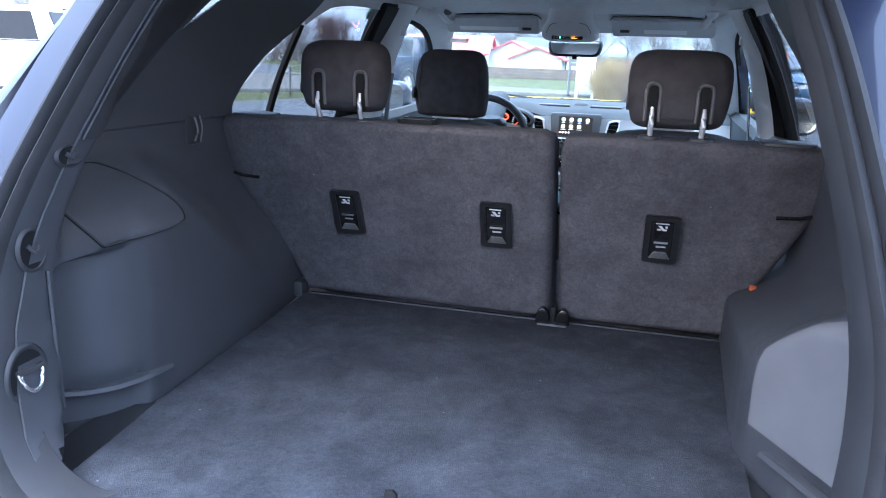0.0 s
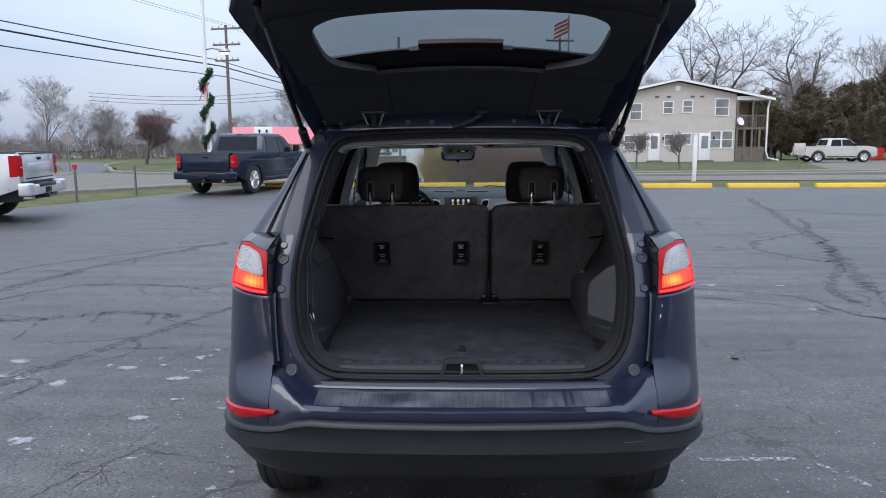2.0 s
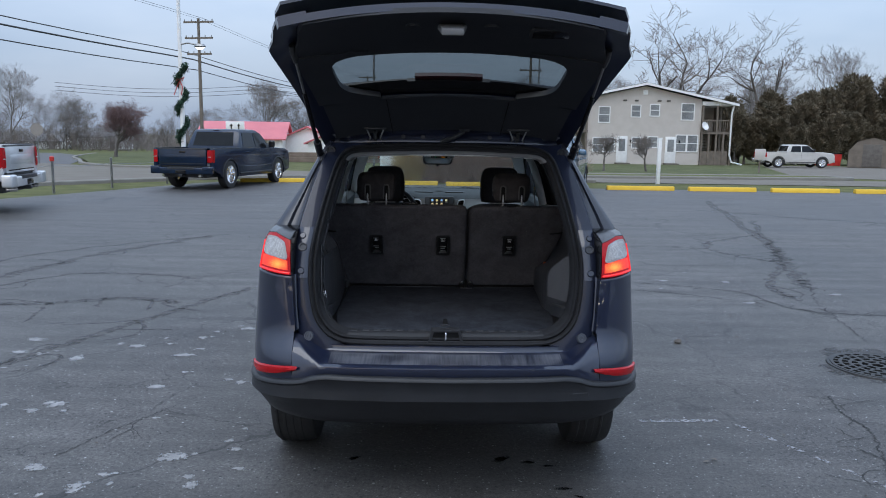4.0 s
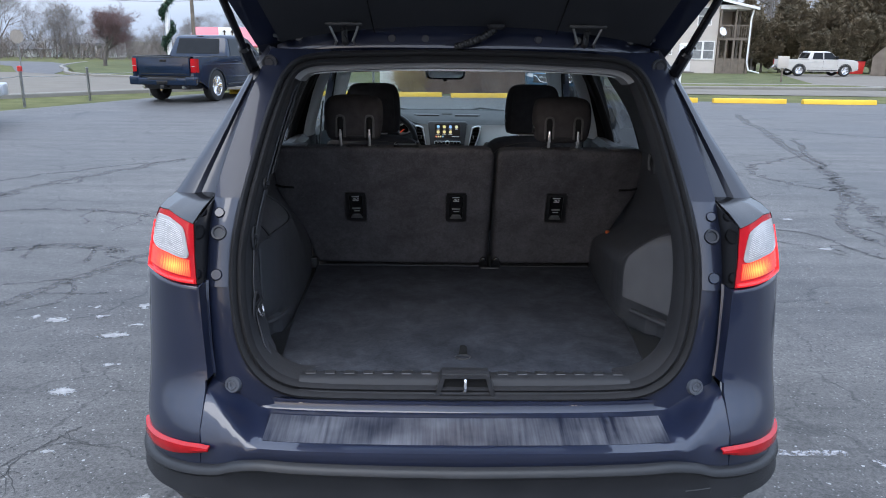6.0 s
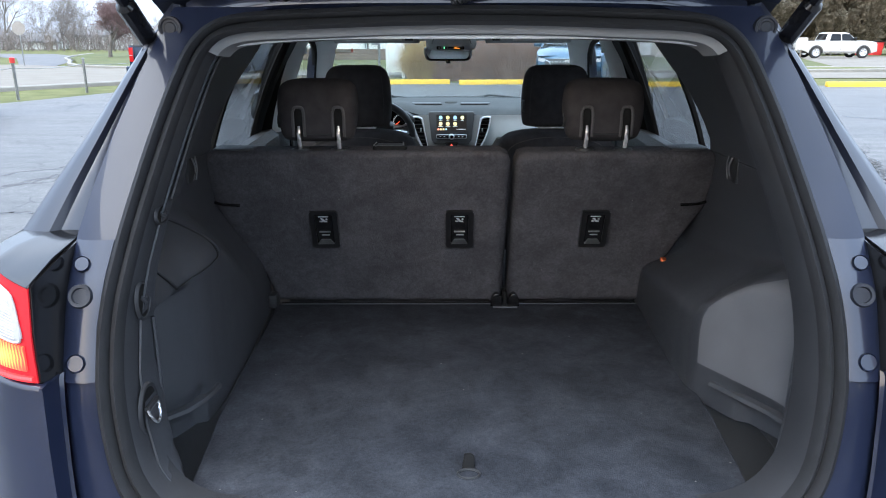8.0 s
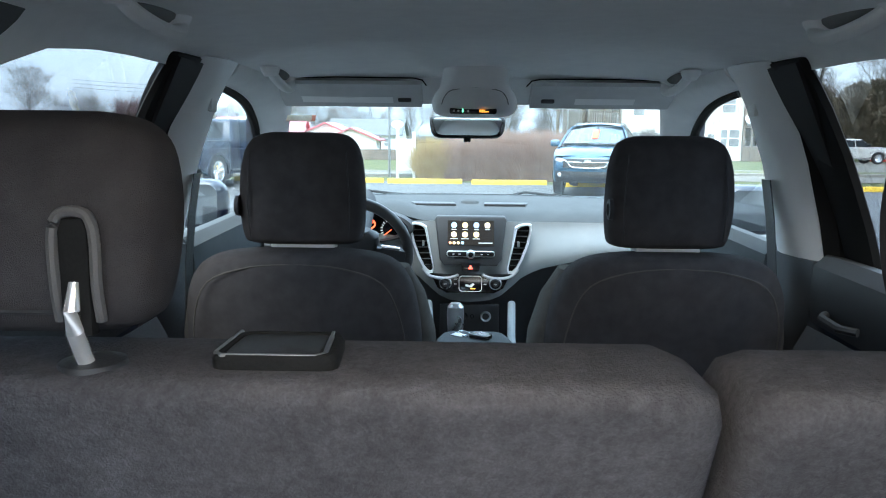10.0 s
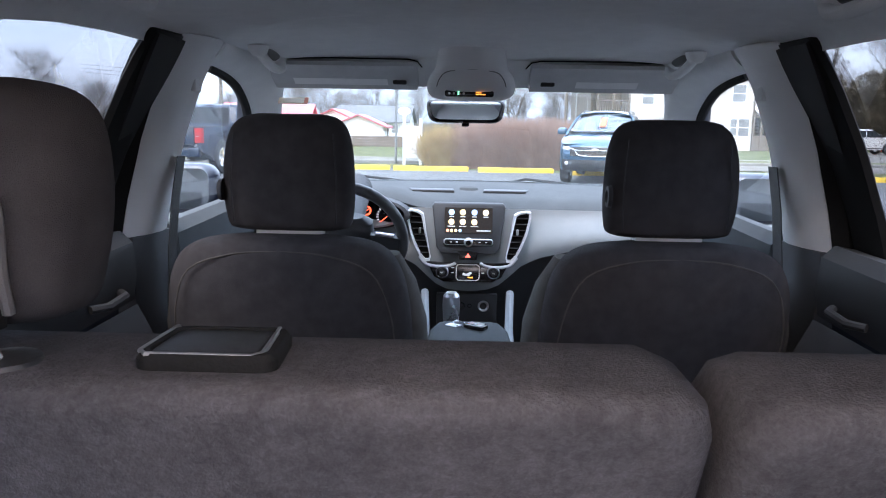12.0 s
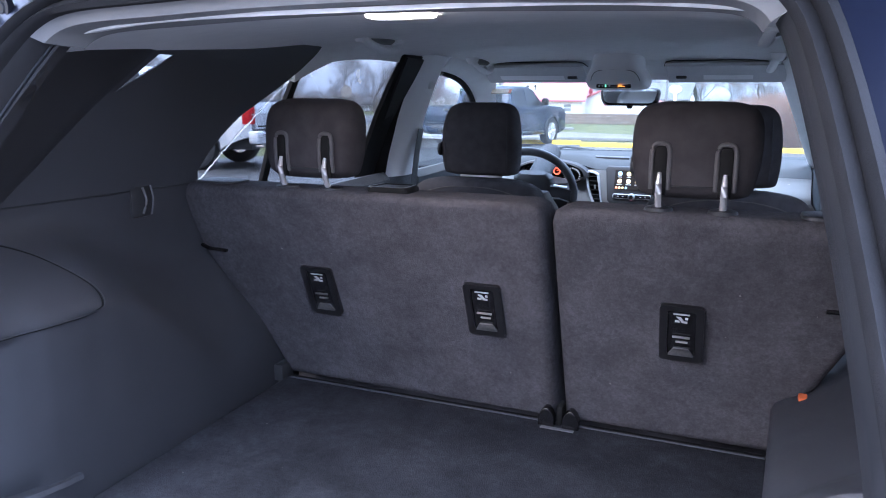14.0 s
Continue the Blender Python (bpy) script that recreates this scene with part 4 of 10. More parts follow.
for z in (0.487, 0.452):
    part("tow_cover_gap", tube([bumper_row(i, [(-0.0135, z)])[0] for i in hook], 0.0016, 5), PLASTIC, car)
for i in (hook[0], hook[-1]):
    part("tow_cover_gap", tube([bumper_row(i, [(-0.0135, z)])[0] for z in (0.487, 0.452)], 0.0016, 5), PLASTIC, car)
part("bumper_underside", prism([(-0.56, 0.20), (0.56, 0.20), (0.60, 0.42), (-0.60, 0.42)], "z", 0.31, 0.33), PLASTIC, car)

# ---- open tailgate ----
GATE_U = [0.0, 0.10, 0.30, 0.52, 0.70, 0.80, 0.90, 1.02, 1.12]
GATE_Y = [0.735, 0.665, 0.500, 0.300, 0.130, 0.035, -0.065, -0.185, -0.285]
GATE_Z = [1.620, 1.665, 1.760, 1.862, 1.940, 1.975, 2.005, 2.035, 2.055]
GATE_W = [0.625, 0.645, 0.685, 0.725, 0.755, 0.765, 0.725, 0.70, 0.66]


def gate(u, v, lift=0.0):
    """A point of the tailgate's inner face: u along it from the hinges, v across, lift outwards."""
    w = interp(u, GATE_U, GATE_W)
    bulge = (0.075 * min(1, u / 0.5)) * (1 - abs(v) ** 2.2)
    return (w * v, interp(u, GATE_U, GATE_Y) + 0.55 * (bulge + lift) * 0.6, interp(u, GATE_U, GATE_Z) + bulge + lift - 0.055 * abs(v) ** 2.6 * max(0.0, 1 - u / 0.35))


def gate_patch(u0, u1, v0, v1, lift, thick, name, mat_, parent, label="", nu=8, nv=20, arc=0.0):
    rows = [[gate(u + arc * (1 - v * v), v, lift) for v in np.linspace(v0, v1, nv)] for u in np.linspace(u0, u1, nu)]
    return part(name, shell(rows, thick), mat_, parent, label)


tailgate = thing("tailgate", "", "")
for key in ("label", "category"):
    if key in tailgate:
        del tailgate[key]
tailgate.parent = car
tailgate["label"] = "raised navy tailgate with dark inner trim and glass"
# hinge edge in the same navy with shade put into the colour
gate_patch(0.0, 0.11, -1, 1, 0.0, 0.012, "hinge_panel", PAINT_SHADED, tailgate, "navy painted inner edge")
gate_patch(0.10, 0.345, -0.86, 0.86, -0.028, 0.02, "upper_trim", GATE_TRIM, tailgate, "dark moulded inner trim", 10, 24, 0.03)
for v in (-0.42, 0.42):
    part("trim_joint", tube([gate(u, v, -0.049) for u in np.linspace(0.115, 0.365, 8)], 0.002, 5), GLOSS_BLACK, tailgate)
gate_patch(0.35, 0.43, -0.82, 0.82, -0.012, 0.008, "glass_border", GLOSS_BLACK, tailgate, "black glass border", 4, 24, 0.03)
g = gate_patch(0.37, 0.755, -0.87, 0.87, 0.012, 0.004, "tailgate_glass", GATE_GLASS, tailgate, "tinted tailgate glass", 6, 24, 0.03)
g.visible_shadow = False
gate_patch(0.705, 1.10, -0.86, 0.86, -0.028, 0.02, "lower_trim", GATE_TRIM, tailgate, "dark moulded inner trim", 10, 24, 0.02)
for s in (1, -1):
    gate_patch(0.06, 0.86, s * 0.80, s * 1.0, 0.0, 0.014, "side_flange", PAINT, tailgate, "navy painted flange", 16, 6)
    rows = []
    for u in np.linspace(0.37, 0.77, 17):
        inner = 0.70 - 0.16 * abs((u - 0.575) / 0.16) ** 5
        rows.append([gate(u, s * v, -0.026) for v in np.linspace(max(inner, 0.46), 0.88, 6)])
    part("glass_side_trim", shell(rows, 0.03), GATE_TRIM, tailgate, "dark moulded trim beside the glass")
    gate_patch(0.83, 1.12, s * 0.84, s * 1.0, 0.0, 0.014, "lower_flange", PAINT, tailgate, "", 6, 5)
    # gas strut
    lo_, hi_ = Vector((s * 0.640, 0.655, 1.515)), Vector(gate(0.80, s * 0.86, -0.04))
    st = part("gas_strut", tube([lo_, lo_.lerp(hi_, 0.16), lo_.lerp(hi_, 0.17), lo_.lerp(hi_, 0.66)], [0.019, 0.019, 0.011, 0.011], 10), GLOSS_BLACK, car, "black gas strut holding the tailgate")
    part("strut_rod", tube([lo_.lerp(hi_, 0.66), hi_], 0.006, 8), STEEL, st)
    part("strut_head", tube([lo_.lerp(hi_, 0.93), hi_, lo_.lerp(hi_, 1.06)], [0.011, 0.016, 0.012], 10), PLASTIC, st)
    part("strut_joint", lathe([(0.0, -0.02), (0.016, -0.016), (0.018, 0.01), (0.0, 0.016)], 12, "y", tuple(lo_), cap=False), PLASTIC, st)
    # hinge
    h = part("tailgate_hinge", tube([(s * 0.36, 0.655, 1.598), (s * 0.36, 0.632, 1.612), (s * 0.36, 0.615, 1.64), (s * 0.36, 0.635, 1.668)], 0.010, 8), PLASTIC, car, "black tailgate hinge")
    for dx in (-0.035, 0.035):
        part("hinge_arm", tube([(s * 0.36 + dx, 0.66, 1.592), (s * 0.36 + dx * 0.7, 0.626, 1.608), (s * 0.36 + dx * 1.2, 0.610, 1.652)], 0.004, 6), STEEL, h, "dull steel hinge arm")
    rows = [[gate(0.072 + 0.045 * w * math.sin(math.pi * t) ** 0.7, s * lerp(0.34, 0.84, t), -0.012 - 0.006 * (1 - w * w)) for t in np.linspace(0.02, 0.98, 15)] for w in (-0.5, -0.25, 0, 0.25, 0.5)]
    part("pressed_recess", shell(rows, 0.003), PAINT_SHADED, tailgate, "pressed shape in the painted edge")
    part("hinge_plate", rbox((s * 0.36 - 0.055, 0.592, 1.652), (s * 0.36 + 0.055, 0.640, 1.662), 0.004), PLASTIC, h)
    part("gate_bumper_stop", lathe([(0.0, 0.0), (0.014, 0.0), (0.016, 0.008), (0.026, 0.010), (0.028, 0.02), (0.0, 0.02)], 16, "z", gate(0.09, s * 0.86, -0.03), cap=False), GATE_TRIM, tailgate)
gate_patch(1.09, 1.14, -1, 1, -0.01, 0.03, "lower_edge", PAINT, tailgate, "navy lower edge")
gate_patch(0.02, 0.37, -0.99, 0.99, 0.045, 0.012, "spoiler", PAINT, tailgate, "navy roof spoiler", 8, 20)
gate_patch(0.74, 1.13, -0.99, 0.99, 0.055, 0.012, "outer_skin", PAINT, tailgate, "navy outer skin", 8, 20)
gate_patch(0.435, 0.455, -0.22, 0.22, -0.004, 0.02, "high_brake_lamp", BRAKE_DARK, tailgate, "dark red high brake lamp", 3, 10, 0.03)
gate_patch(0.405, 0.437, -0.27, 0.27, -0.014, 0.02, "brake_lamp_housing", GLOSS_BLACK, tailgate, "", 3, 10, 0.03)
wp = part("wiper_motor_cover", prism(rounded(-0.07, -0.045, 0.07, 0.045, 0.02), "z", -0.012, 0.012, 0.004), GATE_TRIM, tailgate, "moulded wiper cover")
wp.matrix_basis = Matrix.Translation(gate(0.06, 0.07, -0.012)) @ pose(0, 0, 0, 30, 0, 0)
# ribbed cable conduit between roof edge and tailgate
run = smooth_path([(-0.030, 0.640, 1.596), (0.005, 0.622, 1.606), (0.050, 0.606, 1.624), (0.087, 0.602, 1.648)], 10)
part("cable_conduit", tube(run, [0.0115 if k % 2 else 0.0090 for k in range(len(run))], 10), PLASTIC, car, "ribbed rubber cable conduit")
part("conduit_grommet", lathe([(0.0, -0.006), (0.018, -0.006), (0.026, 0.0), (0.028, 0.008), (0.0, 0.008)], 20, "z", (0.09, 0.604, 1.652), cap=False), TRIM_DARK, car, "round rubber grommet")
# pull handle and latch
ph = part("pull_handle", prism([(-0.060, 0.0), (0.060, 0.0), (0.042, 0.135), (-0.042, 0.135)], "z", -0.015, 0.012, 0.006), HEADER_GREY, tailgate, "grey pull handle recess")
ph.matrix_basis = Matrix.Translation(gate(0.955, 0.0, -0.035)) @ pose(0, 0, 0, -18, 0, 180)
part("pull_notch", prism([(-0.014, 0.03), (0.014, 0.03), (0.018, 0.085), (-0.018, 0.085)], "z", -0.022, -0.010, 0.003), GLOSS_BLACK, ph, "dark notch in the pull handle")
for v in (-0.22, 0.22):
    part("trim_cap", lathe([(0.0, -0.002), (0.022, -0.002), (0.025, -0.006), (0.031, -0.006), (0.033, 0.006)], 20, "z", gate(0.98, v, -0.044), cap=False), TRIM_DARK, tailgate, "round trim cap")
lt = part("cargo_door_lamp", prism(rounded(-0.085, -0.042, 0.085, 0.042, 0.012), "z", -0.010, 0.006, 0.003), TRIM_DARK, tailgate, "recessed grip in the trim")
# black plate stands for the shade in the slot
part("grip_hollow", prism(rounded(-0.073, -0.030, 0.073, 0.034, 0.008), "z", -0.0125, -0.006, 0.001), GLOSS_BLACK, lt, "black plate for the shade in the grip")
lt.matrix_basis = Matrix.Translation(gate(0.975, 0.555, -0.044)) @ pose(0, 0, 0, -18, 0, 0)


# ---- cabin and load space of the open car ----
STICK_RED = mat("faded_red_print", (0.55, 0.16, 0.10), (0.62, 0.2, 0.12), 0.7, 0.0, 30)
def back_y(z):
    """The rear face of the second row's backrests."""
    return 1.32 - 0.42 * (z - 0.707)


def smoothstep(t):
    t = min(1.0, max(0.0, t))
    return t * t * (3 - 2 * t)


floor_poly = [(-0.44, 0.245), (0.44, 0.245), (0.50, 0.27), (0.535, 0.32), (0.555, 0.60), (0.575, 1.315), (-0.578, 1.315), (-0.555, 0.60), (-0.535, 0.32), (-0.50, 0.27)]
cargo = thing("cargo_floor", "flat charcoal carpet floor of the load space", "cargo floor")
part("carpet", prism(floor_poly, "z", 0.682, 0.706, 0.006), CARPET, cargo)
part("floor_edge_strip", rbox((-0.565, 1.304, 0.704), (0.565, 1.309, 0.7095), 0.0015), TRIM, cargo, "thin edge strip before the backrests")
part("floor_gap", rbox((-0.565, 1.309, 0.700), (0.565, 1.322, 0.7075)), SEAL_BLACK, cargo, "dark gap behind the edge strip")
part("pull_strap", prism([(-0.013, 0.0), (0.013, 0.0), (0.012, 0.026), (0.004, 0.032), (-0.008, 0.030)], "y", -0.006, 0.006, 0.003), SEAL_BLACK, cargo, "folded pull strap").matrix_basis = pose(0.0, 0.385, 0.704, -20, 0, 0)
part("strap_ring", tube([(0.022 * math.cos(a), 0.362 + 0.016 * math.sin(a), 0.708) for a in np.linspace(0, 2 * math.pi, 14)[:-1]], 0.0025, 6, closed=True), PLASTIC, cargo)

part("underfloor", rbox((-0.66, 0.26, 0.645), (0.66, 1.36, 0.681), 0.004), PLASTIC, cargo, "dark underfloor tray")
for s in (1, -1):
    part("tray_wing", rbox((s * 0.70 - 0.042, 0.28, 0.648), (s * 0.70 + 0.042, 0.60, 0.684), 0.003), PLASTIC, cargo, "dark bottom of the side pocket")

# scuff plate over the sill
scuff = thing("sill_plate", "black ribbed plastic plate over the loading sill", "sill plate")
rows = [[(x, y, z) for x in np.linspace(-0.46, 0.46, 24)] for y, z in ((0.195, 0.662), (0.204, 0.684), (0.211, 0.701), (0.220, 0.708), (0.240, 0.7105), (0.258, 0.7085))]
part("plate", shell(rows, 0.006), TRIM_DARK, scuff)
for i in range(-8, 9):
    if abs(i) > 1:
        part("notch", rbox((i * 0.054 - 0.015, 0.240, 0.7085), (i * 0.054 + 0.015, 0.262, 0.7115), 0.001, 1), PLASTIC, scuff, "dark notch beside the carpet")
        part("notch_edge", rbox((i * 0.054 - 0.013, 0.2378, 0.7085), (i * 0.054 + 0.013, 0.2398, 0.7120), 0.0006, 1), TRIM_LIGHT, scuff, "pale notch edge")
trap_o, trap_i = [(-0.084, 0.668), (0.084, 0.668), (0.066, 0.7265), (-0.066, 0.7265)], [(-0.070, 0.668), (0.070, 0.668), (0.056, 0.7180), (-0.056, 0.7180)]
part("latch_frame", frame_ring(trap_o, trap_i, 0.050, "y", 0.192), TRIM_DARK, scuff, "moulded frame of the latch recess")
# black back panel stands for the shade inside the recess
part("latch_recess", prism(trap_i, "y", 0.2025, 0.206), SEAL_BLACK, scuff, "black panel for the shade in the latch recess")
part("latch_lid", rbox((-0.066, 0.200, 0.7235), (0.066, 0.246, 0.7290), 0.003), TRIM_DARK, scuff)
part("striker", tube(smooth_path([(-0.004, 0.201, 0.676), (0.0, 0.192, 0.684), (0.0, 0.189, 0.700), (0.0, 0.193, 0.713), (0.0, 0.203, 0.716)], 4), 0.0045, 8), CHROME, scuff, "bright steel striker")

# inner ring of trim behind the seal
ring_a, ring_b, ring_c = opening(0.036, -0.012), opening(0.043, -0.03), opening(0.046, -0.085)
head_b, head_c = opening(0.052, -0.03), opening(0.060, -0.10)
n = len(ring_a)
top = [i for i in range(n) if ring_a[i][2] > 1.495]
bmd, bmp = bmesh.new(), bmesh.new()
for i in range(n):
    j = (i + 1) % n
    bm = bmp if i in top and j in top else bmd
    rings_ = (ring_a, head_b, head_c) if bm is bmp else (ring_a, ring_b, ring_c)
    for p, q in zip(rings_, rings_[1:]):
        vs = [bm.verts.new(v) for v in (p[i], p[j], q[j], q[i])]
        bm.faces.new(vs)
for bm in (bmd, bmp):
    bmesh.ops.remove_doubles(bm, verts=bm.verts[:], dist=0.0005)
ringtrim = thing("opening_trim", "charcoal plastic trim ring inside the tailgate opening", "car trim")
part("trim_ring", bmd, TRIM_DARK, ringtrim)
part("header_garnish", bmp, HEADER_GREY, ringtrim, "pale grey header garnish")


def wall_x(y, z, s):
    """Half width of the load space's side trim."""
    high = interp(z, [0.90, 1.00, 1.06, 1.20, 1.26, 1.40, 1.55], [0.690, 0.700, 0.706, 0.702, 0.695, 0.660, 0.605])
    foot = interp(z, [0.70, 0.735, 0.76, 0.78], [0.02, 0.02, 0.01, 0.0]) * (1 if y < 0.6 else 0)
    if s < 0:
        # deep pocket beside the post, bulging wheel housing, ledge with a lid above
        low = interp(y, [0.26, 0.36, 0.43, 0.465, 0.485, 0.505, 0.535, 0.575, 0.625, 0.68, 0.75, 0.95, 1.33], [0.63, 0.685, 0.692, 0.684, 0.664, 0.640, 0.614, 0.595, 0.582, 0.577, 0.576, 0.580, 0.604])
        ledge = interp(y, [0.26, 0.43, 0.62, 0.75], [0.628, 0.606, 0.590, 0.580])
        low = lerp(low + foot, min(low, ledge), smoothstep((z - 1.018) / 0.014))
        k = smoothstep((y - 0.72) / 0.42)
        z0, z1 = lerp(1.035, 0.80, k), lerp(1.20, 1.07, k)
    else:
        # flat slanting face of the wheel housing, shelf falling towards the seat
        low = interp(y, [0.26, 0.36, 0.48, 0.515, 0.69, 0.715, 0.75, 0.82, 1.33], [0.63, 0.667, 0.672, 0.662, 0.566, 0.554, 0.547, 0.545, 0.572]) + foot
        z0, z1 = interp(y, [0.45, 0.60, 0.74, 0.95, 1.25], [1.025, 1.00, 0.885, 0.865, 0.825]), interp(y, [0.45, 0.60, 0.74, 0.95, 1.25], [1.075, 1.07, 1.03, 0.99, 0.93])
    return lerp(low, high, smoothstep((z - z0) / (z1 - z0)))


sides = {}
for s in (1, -1):
    ob = thing("side_trim", "charcoal moulded plastic side trim of the load space with wheel housing", "car trim", "side trims of the load space")
    sides[s] = ob
    zs = [0.690, 0.71, 0.735, 0.75, 0.765, 0.78] + list(np.linspace(0.80, 0.99, 15)) + [1.0, 1.010, 1.016, 1.021, 1.025, 1.029, 1.033, 1.038, 1.046, 1.056, 1.068, 1.08, 1.095, 1.11, 1.13, 1.15, 1.17, 1.19, 1.21, 1.225, 1.25, 1.29, 1.33, 1.37, 1.41, 1.425, 1.435, 1.445, 1.455, 1.465, 1.475, 1.485, 1.495, 1.505, 1.52, 1.535, 1.55]
    rows = []
    for z in zs:
        y_end = interp(z, [0.69, 1.0, 1.15, 1.20, 1.235, 1.30, 1.36, 1.40, 1.44, 1.485, 1.53, 1.565], [1.345, 1.30, 1.24, 1.18, 1.14, 1.19, 1.258, 1.335, 1.41, 1.485, 1.545, 1.57])
        y0 = open_y(max(z, 0.72)) + 0.05
        y_post = open_y(max(z, 0.72)) + interp(z, [0.70, 0.76, 0.87, 1.05, 1.25, 1.5], [0.06, 0.12, 0.135, 0.10, 0.09, 0.06])
        xa = strip_a(max(z, 0.74)) - (0.020 if s > 0 else 0.046)
        row = []
        for i in range(97):
            t = i / 96
            y = lerp(y0, y_end, t)
            row.append((s * lerp(xa, wall_x(y, z, s), smoothstep((y - y_post) / 0.04)), y, z))
        rows.append(row)
    skin = loft(rows, False, False)
    # the three-cornered slot through which a sliver of the quarter window shows
    tri = [(0.880, 1.424), (1.018, 1.500), (0.975, 1.500)]
    for (ya, za), (yb, zb) in zip(tri, tri[1:] + tri[:1]):
        near = [f for f in skin.faces if 0.80 < f.calc_center_median().y < 1.10 and 1.38 < f.calc_center_median().z < 1.54]
        geo = list({v for f in near for v in f.verts}) + list({e for f in near for e in f.edges}) + near
        bmesh.ops.bisect_plane(skin, geom=geo, plane_co=(0, ya, za), plane_no=(0, zb - za, -(yb - ya)))
    def inside(c):
        k = [(b[0] - a[0]) * (c.z - a[1]) - (b[1] - a[1]) * (c.y - a[0]) for a, b in zip(tri, tri[1:] + tri[:1])]
        return all(v > 0 for v in k) or all(v < 0 for v in k)
    bmesh.ops.delete(skin, geom=[f for f in skin.faces if inside(f.calc_center_median())], context="FACES")
    bmesh.ops.recalc_face_normals(skin, faces=skin.faces[:])
    bmesh.ops.solidify(skin, geom=skin.faces[:], thickness=0.004)
    part("panel", skin, TRIM, ob, "", 50)
    # belt line seam and carrier ledge
    part("seam", tube([(s * (wall_x(y, 1.225, s) - 0.002), y, 1.225 - 0.01 * (y - 0.6)) for y in np.linspace(0.50, 1.12, 12)], 0.003, 6), PLASTIC, ob)
    # bag hook
    part("bag_hook", rbox((s * 0.704 - 0.012, 0.945, 1.163), (s * 0.704 + 0.012, 1.005, 1.232), 0.008), PLASTIC, ob, "recessed black bag hook")
    part("hook_rim", tube(smooth_path([(s * 0.692, 0.975, 1.172), (s * 0.684, 0.978, 1.20), (s * 0.690, 0.975, 1.228)], 4), 0.0028, 6), TRIM_LIGHT, ob)
    part("hook_rim", tube(smooth_path([(s * 0.692, 0.998, 1.168), (s * 0.688, 1.002, 1.20), (s * 0.690, 0.998, 1.230)], 4), 0.0022, 6), TRIM_LIGHT, ob)
    # tie-down ring, lamp socket and clip on the rear rim
    for (y, z, ry, rz, mt, nm) in ((0.318, 0.872, 0.036, 0.046, CHROME, "tie_down"), (0.362, 1.070, 0.025, 0.031, PLASTIC, "clip_socket"), (0.440, 1.212, 0.027, 0.016, PLASTIC, "trim_clip")):
        x = strip_a(z) - (0.020 if s > 0 else 0.046)
        def oval(d, k):
            return [(s * (x - d), y + ry * k * math.cos(a), z + rz * k * math.sin(a)) for a in np.linspace(0, 2 * math.pi, 25)[:-1]]
        base = part(nm, loft([oval(-0.002, 1.22), oval(0.003, 1.16), oval(0.004, 1.06), oval(0.0015, 0.98)], True, False), TRIM_DARK, ob, "oval socket rim", 60)
        # flat black disc gives the socket its inner shade
        part("socket_hollow", loft([oval(0.0016, 1.0), oval(0.0010, 0.5)], True, True), SEAL_BLACK, base, "black disc for the shade in the socket")
        if mt is CHROME:
            part("tie_ring", tube([(s * (x - 0.007 - 0.008 * math.sin(a)), y + 0.022 * math.cos(a), z + 0.012 - 0.034 * abs(math.sin(a))) for a in np.linspace(0, math.pi, 12)], 0.0036, 8), CHROME, base, "chrome tie-down ring")
            part("tie_pivot", tube([(s * (x - 0.006), y - 0.024, z + 0.012), (s * (x - 0.006), y + 0.024, z + 0.012)], 0.006, 8), PLASTIC, base)
        else:
            part("socket_spring", tube([(s * (x - 0.003), y - ry * 0.4, z + rz * 0.3), (s * (x - 0.006), y, z - rz * 0.1), (s * (x - 0.003), y + ry * 0.45, z + rz * 0.1)], 0.004, 6), TRIM, base)
    # separate dark cover of the rear roof pillar, lapped over the side trim
    rows = []
    for z in np.linspace(1.238, 1.545, 14):
        ya, yb = open_y(z) + 0.052, interp(z, [1.233, 1.288, 1.331, 1.424, 1.50, 1.55], [0.652, 0.716, 0.759, 0.862, 0.950, 1.02])
        xa = strip_a(z) - (0.020 if s > 0 else 0.046)
        row = []
        for i in range(13):
            y = lerp(ya, yb, i / 12)
            yp = open_y(z) + interp(z, [1.05, 1.25, 1.5], [0.10, 0.09, 0.06])
            row.append((s * (lerp(xa, wall_x(y, z, s), smoothstep((y - yp) / 0.04)) - 0.009 + (0.007 if i == 12 else 0)), y, z))
        rows.append(row)
    part("pillar_cover", shell(rows, 0.004), TRIM_DARK, ob, "darker cover of the rear roof pillar", 50)
    part("pocket_rim", tube(smooth_path([(s * (strip_a(0.9) - (0.022 if s > 0 else 0.048)), 0.385, 1.03), (s * (strip_a(0.9) - (0.022 if s > 0 else 0.048)), 0.385, 0.90), (s * (strip_a(0.9) - (0.024 if s > 0 else 0.050)), 0.383, 0.785)], 4), 0.004, 6), TRIM, ob, "worn pocket rim")
    # pocket floor and front rim of the pocket
    ys = np.linspace(0.39, 0.66, 14)
    part("pocket_shelf", shell([[(s * (wall_x(y, 0.80, s) - 0.016), y, 0.748 + 0.02 * smoothstep((0.5 - y) / 0.1)) for y in ys], [(s * (wall_x(y, 0.80, s) - 0.012), y, 0.756 + 0.02 * smoothstep((0.5 - y) / 0.1)) for y in ys], [(s * (wall_x(y, 0.80, s) + 0.012), y, 0.760 + 0.02 * smoothstep((0.5 - y) / 0.1)) for y in ys]], 0.006), TRIM, ob, "lip along the foot of the wheel housing")
# storage lid on the driver's side
def lid_x(y, z, out):
    return -(wall_x(y, z, -1) - out)


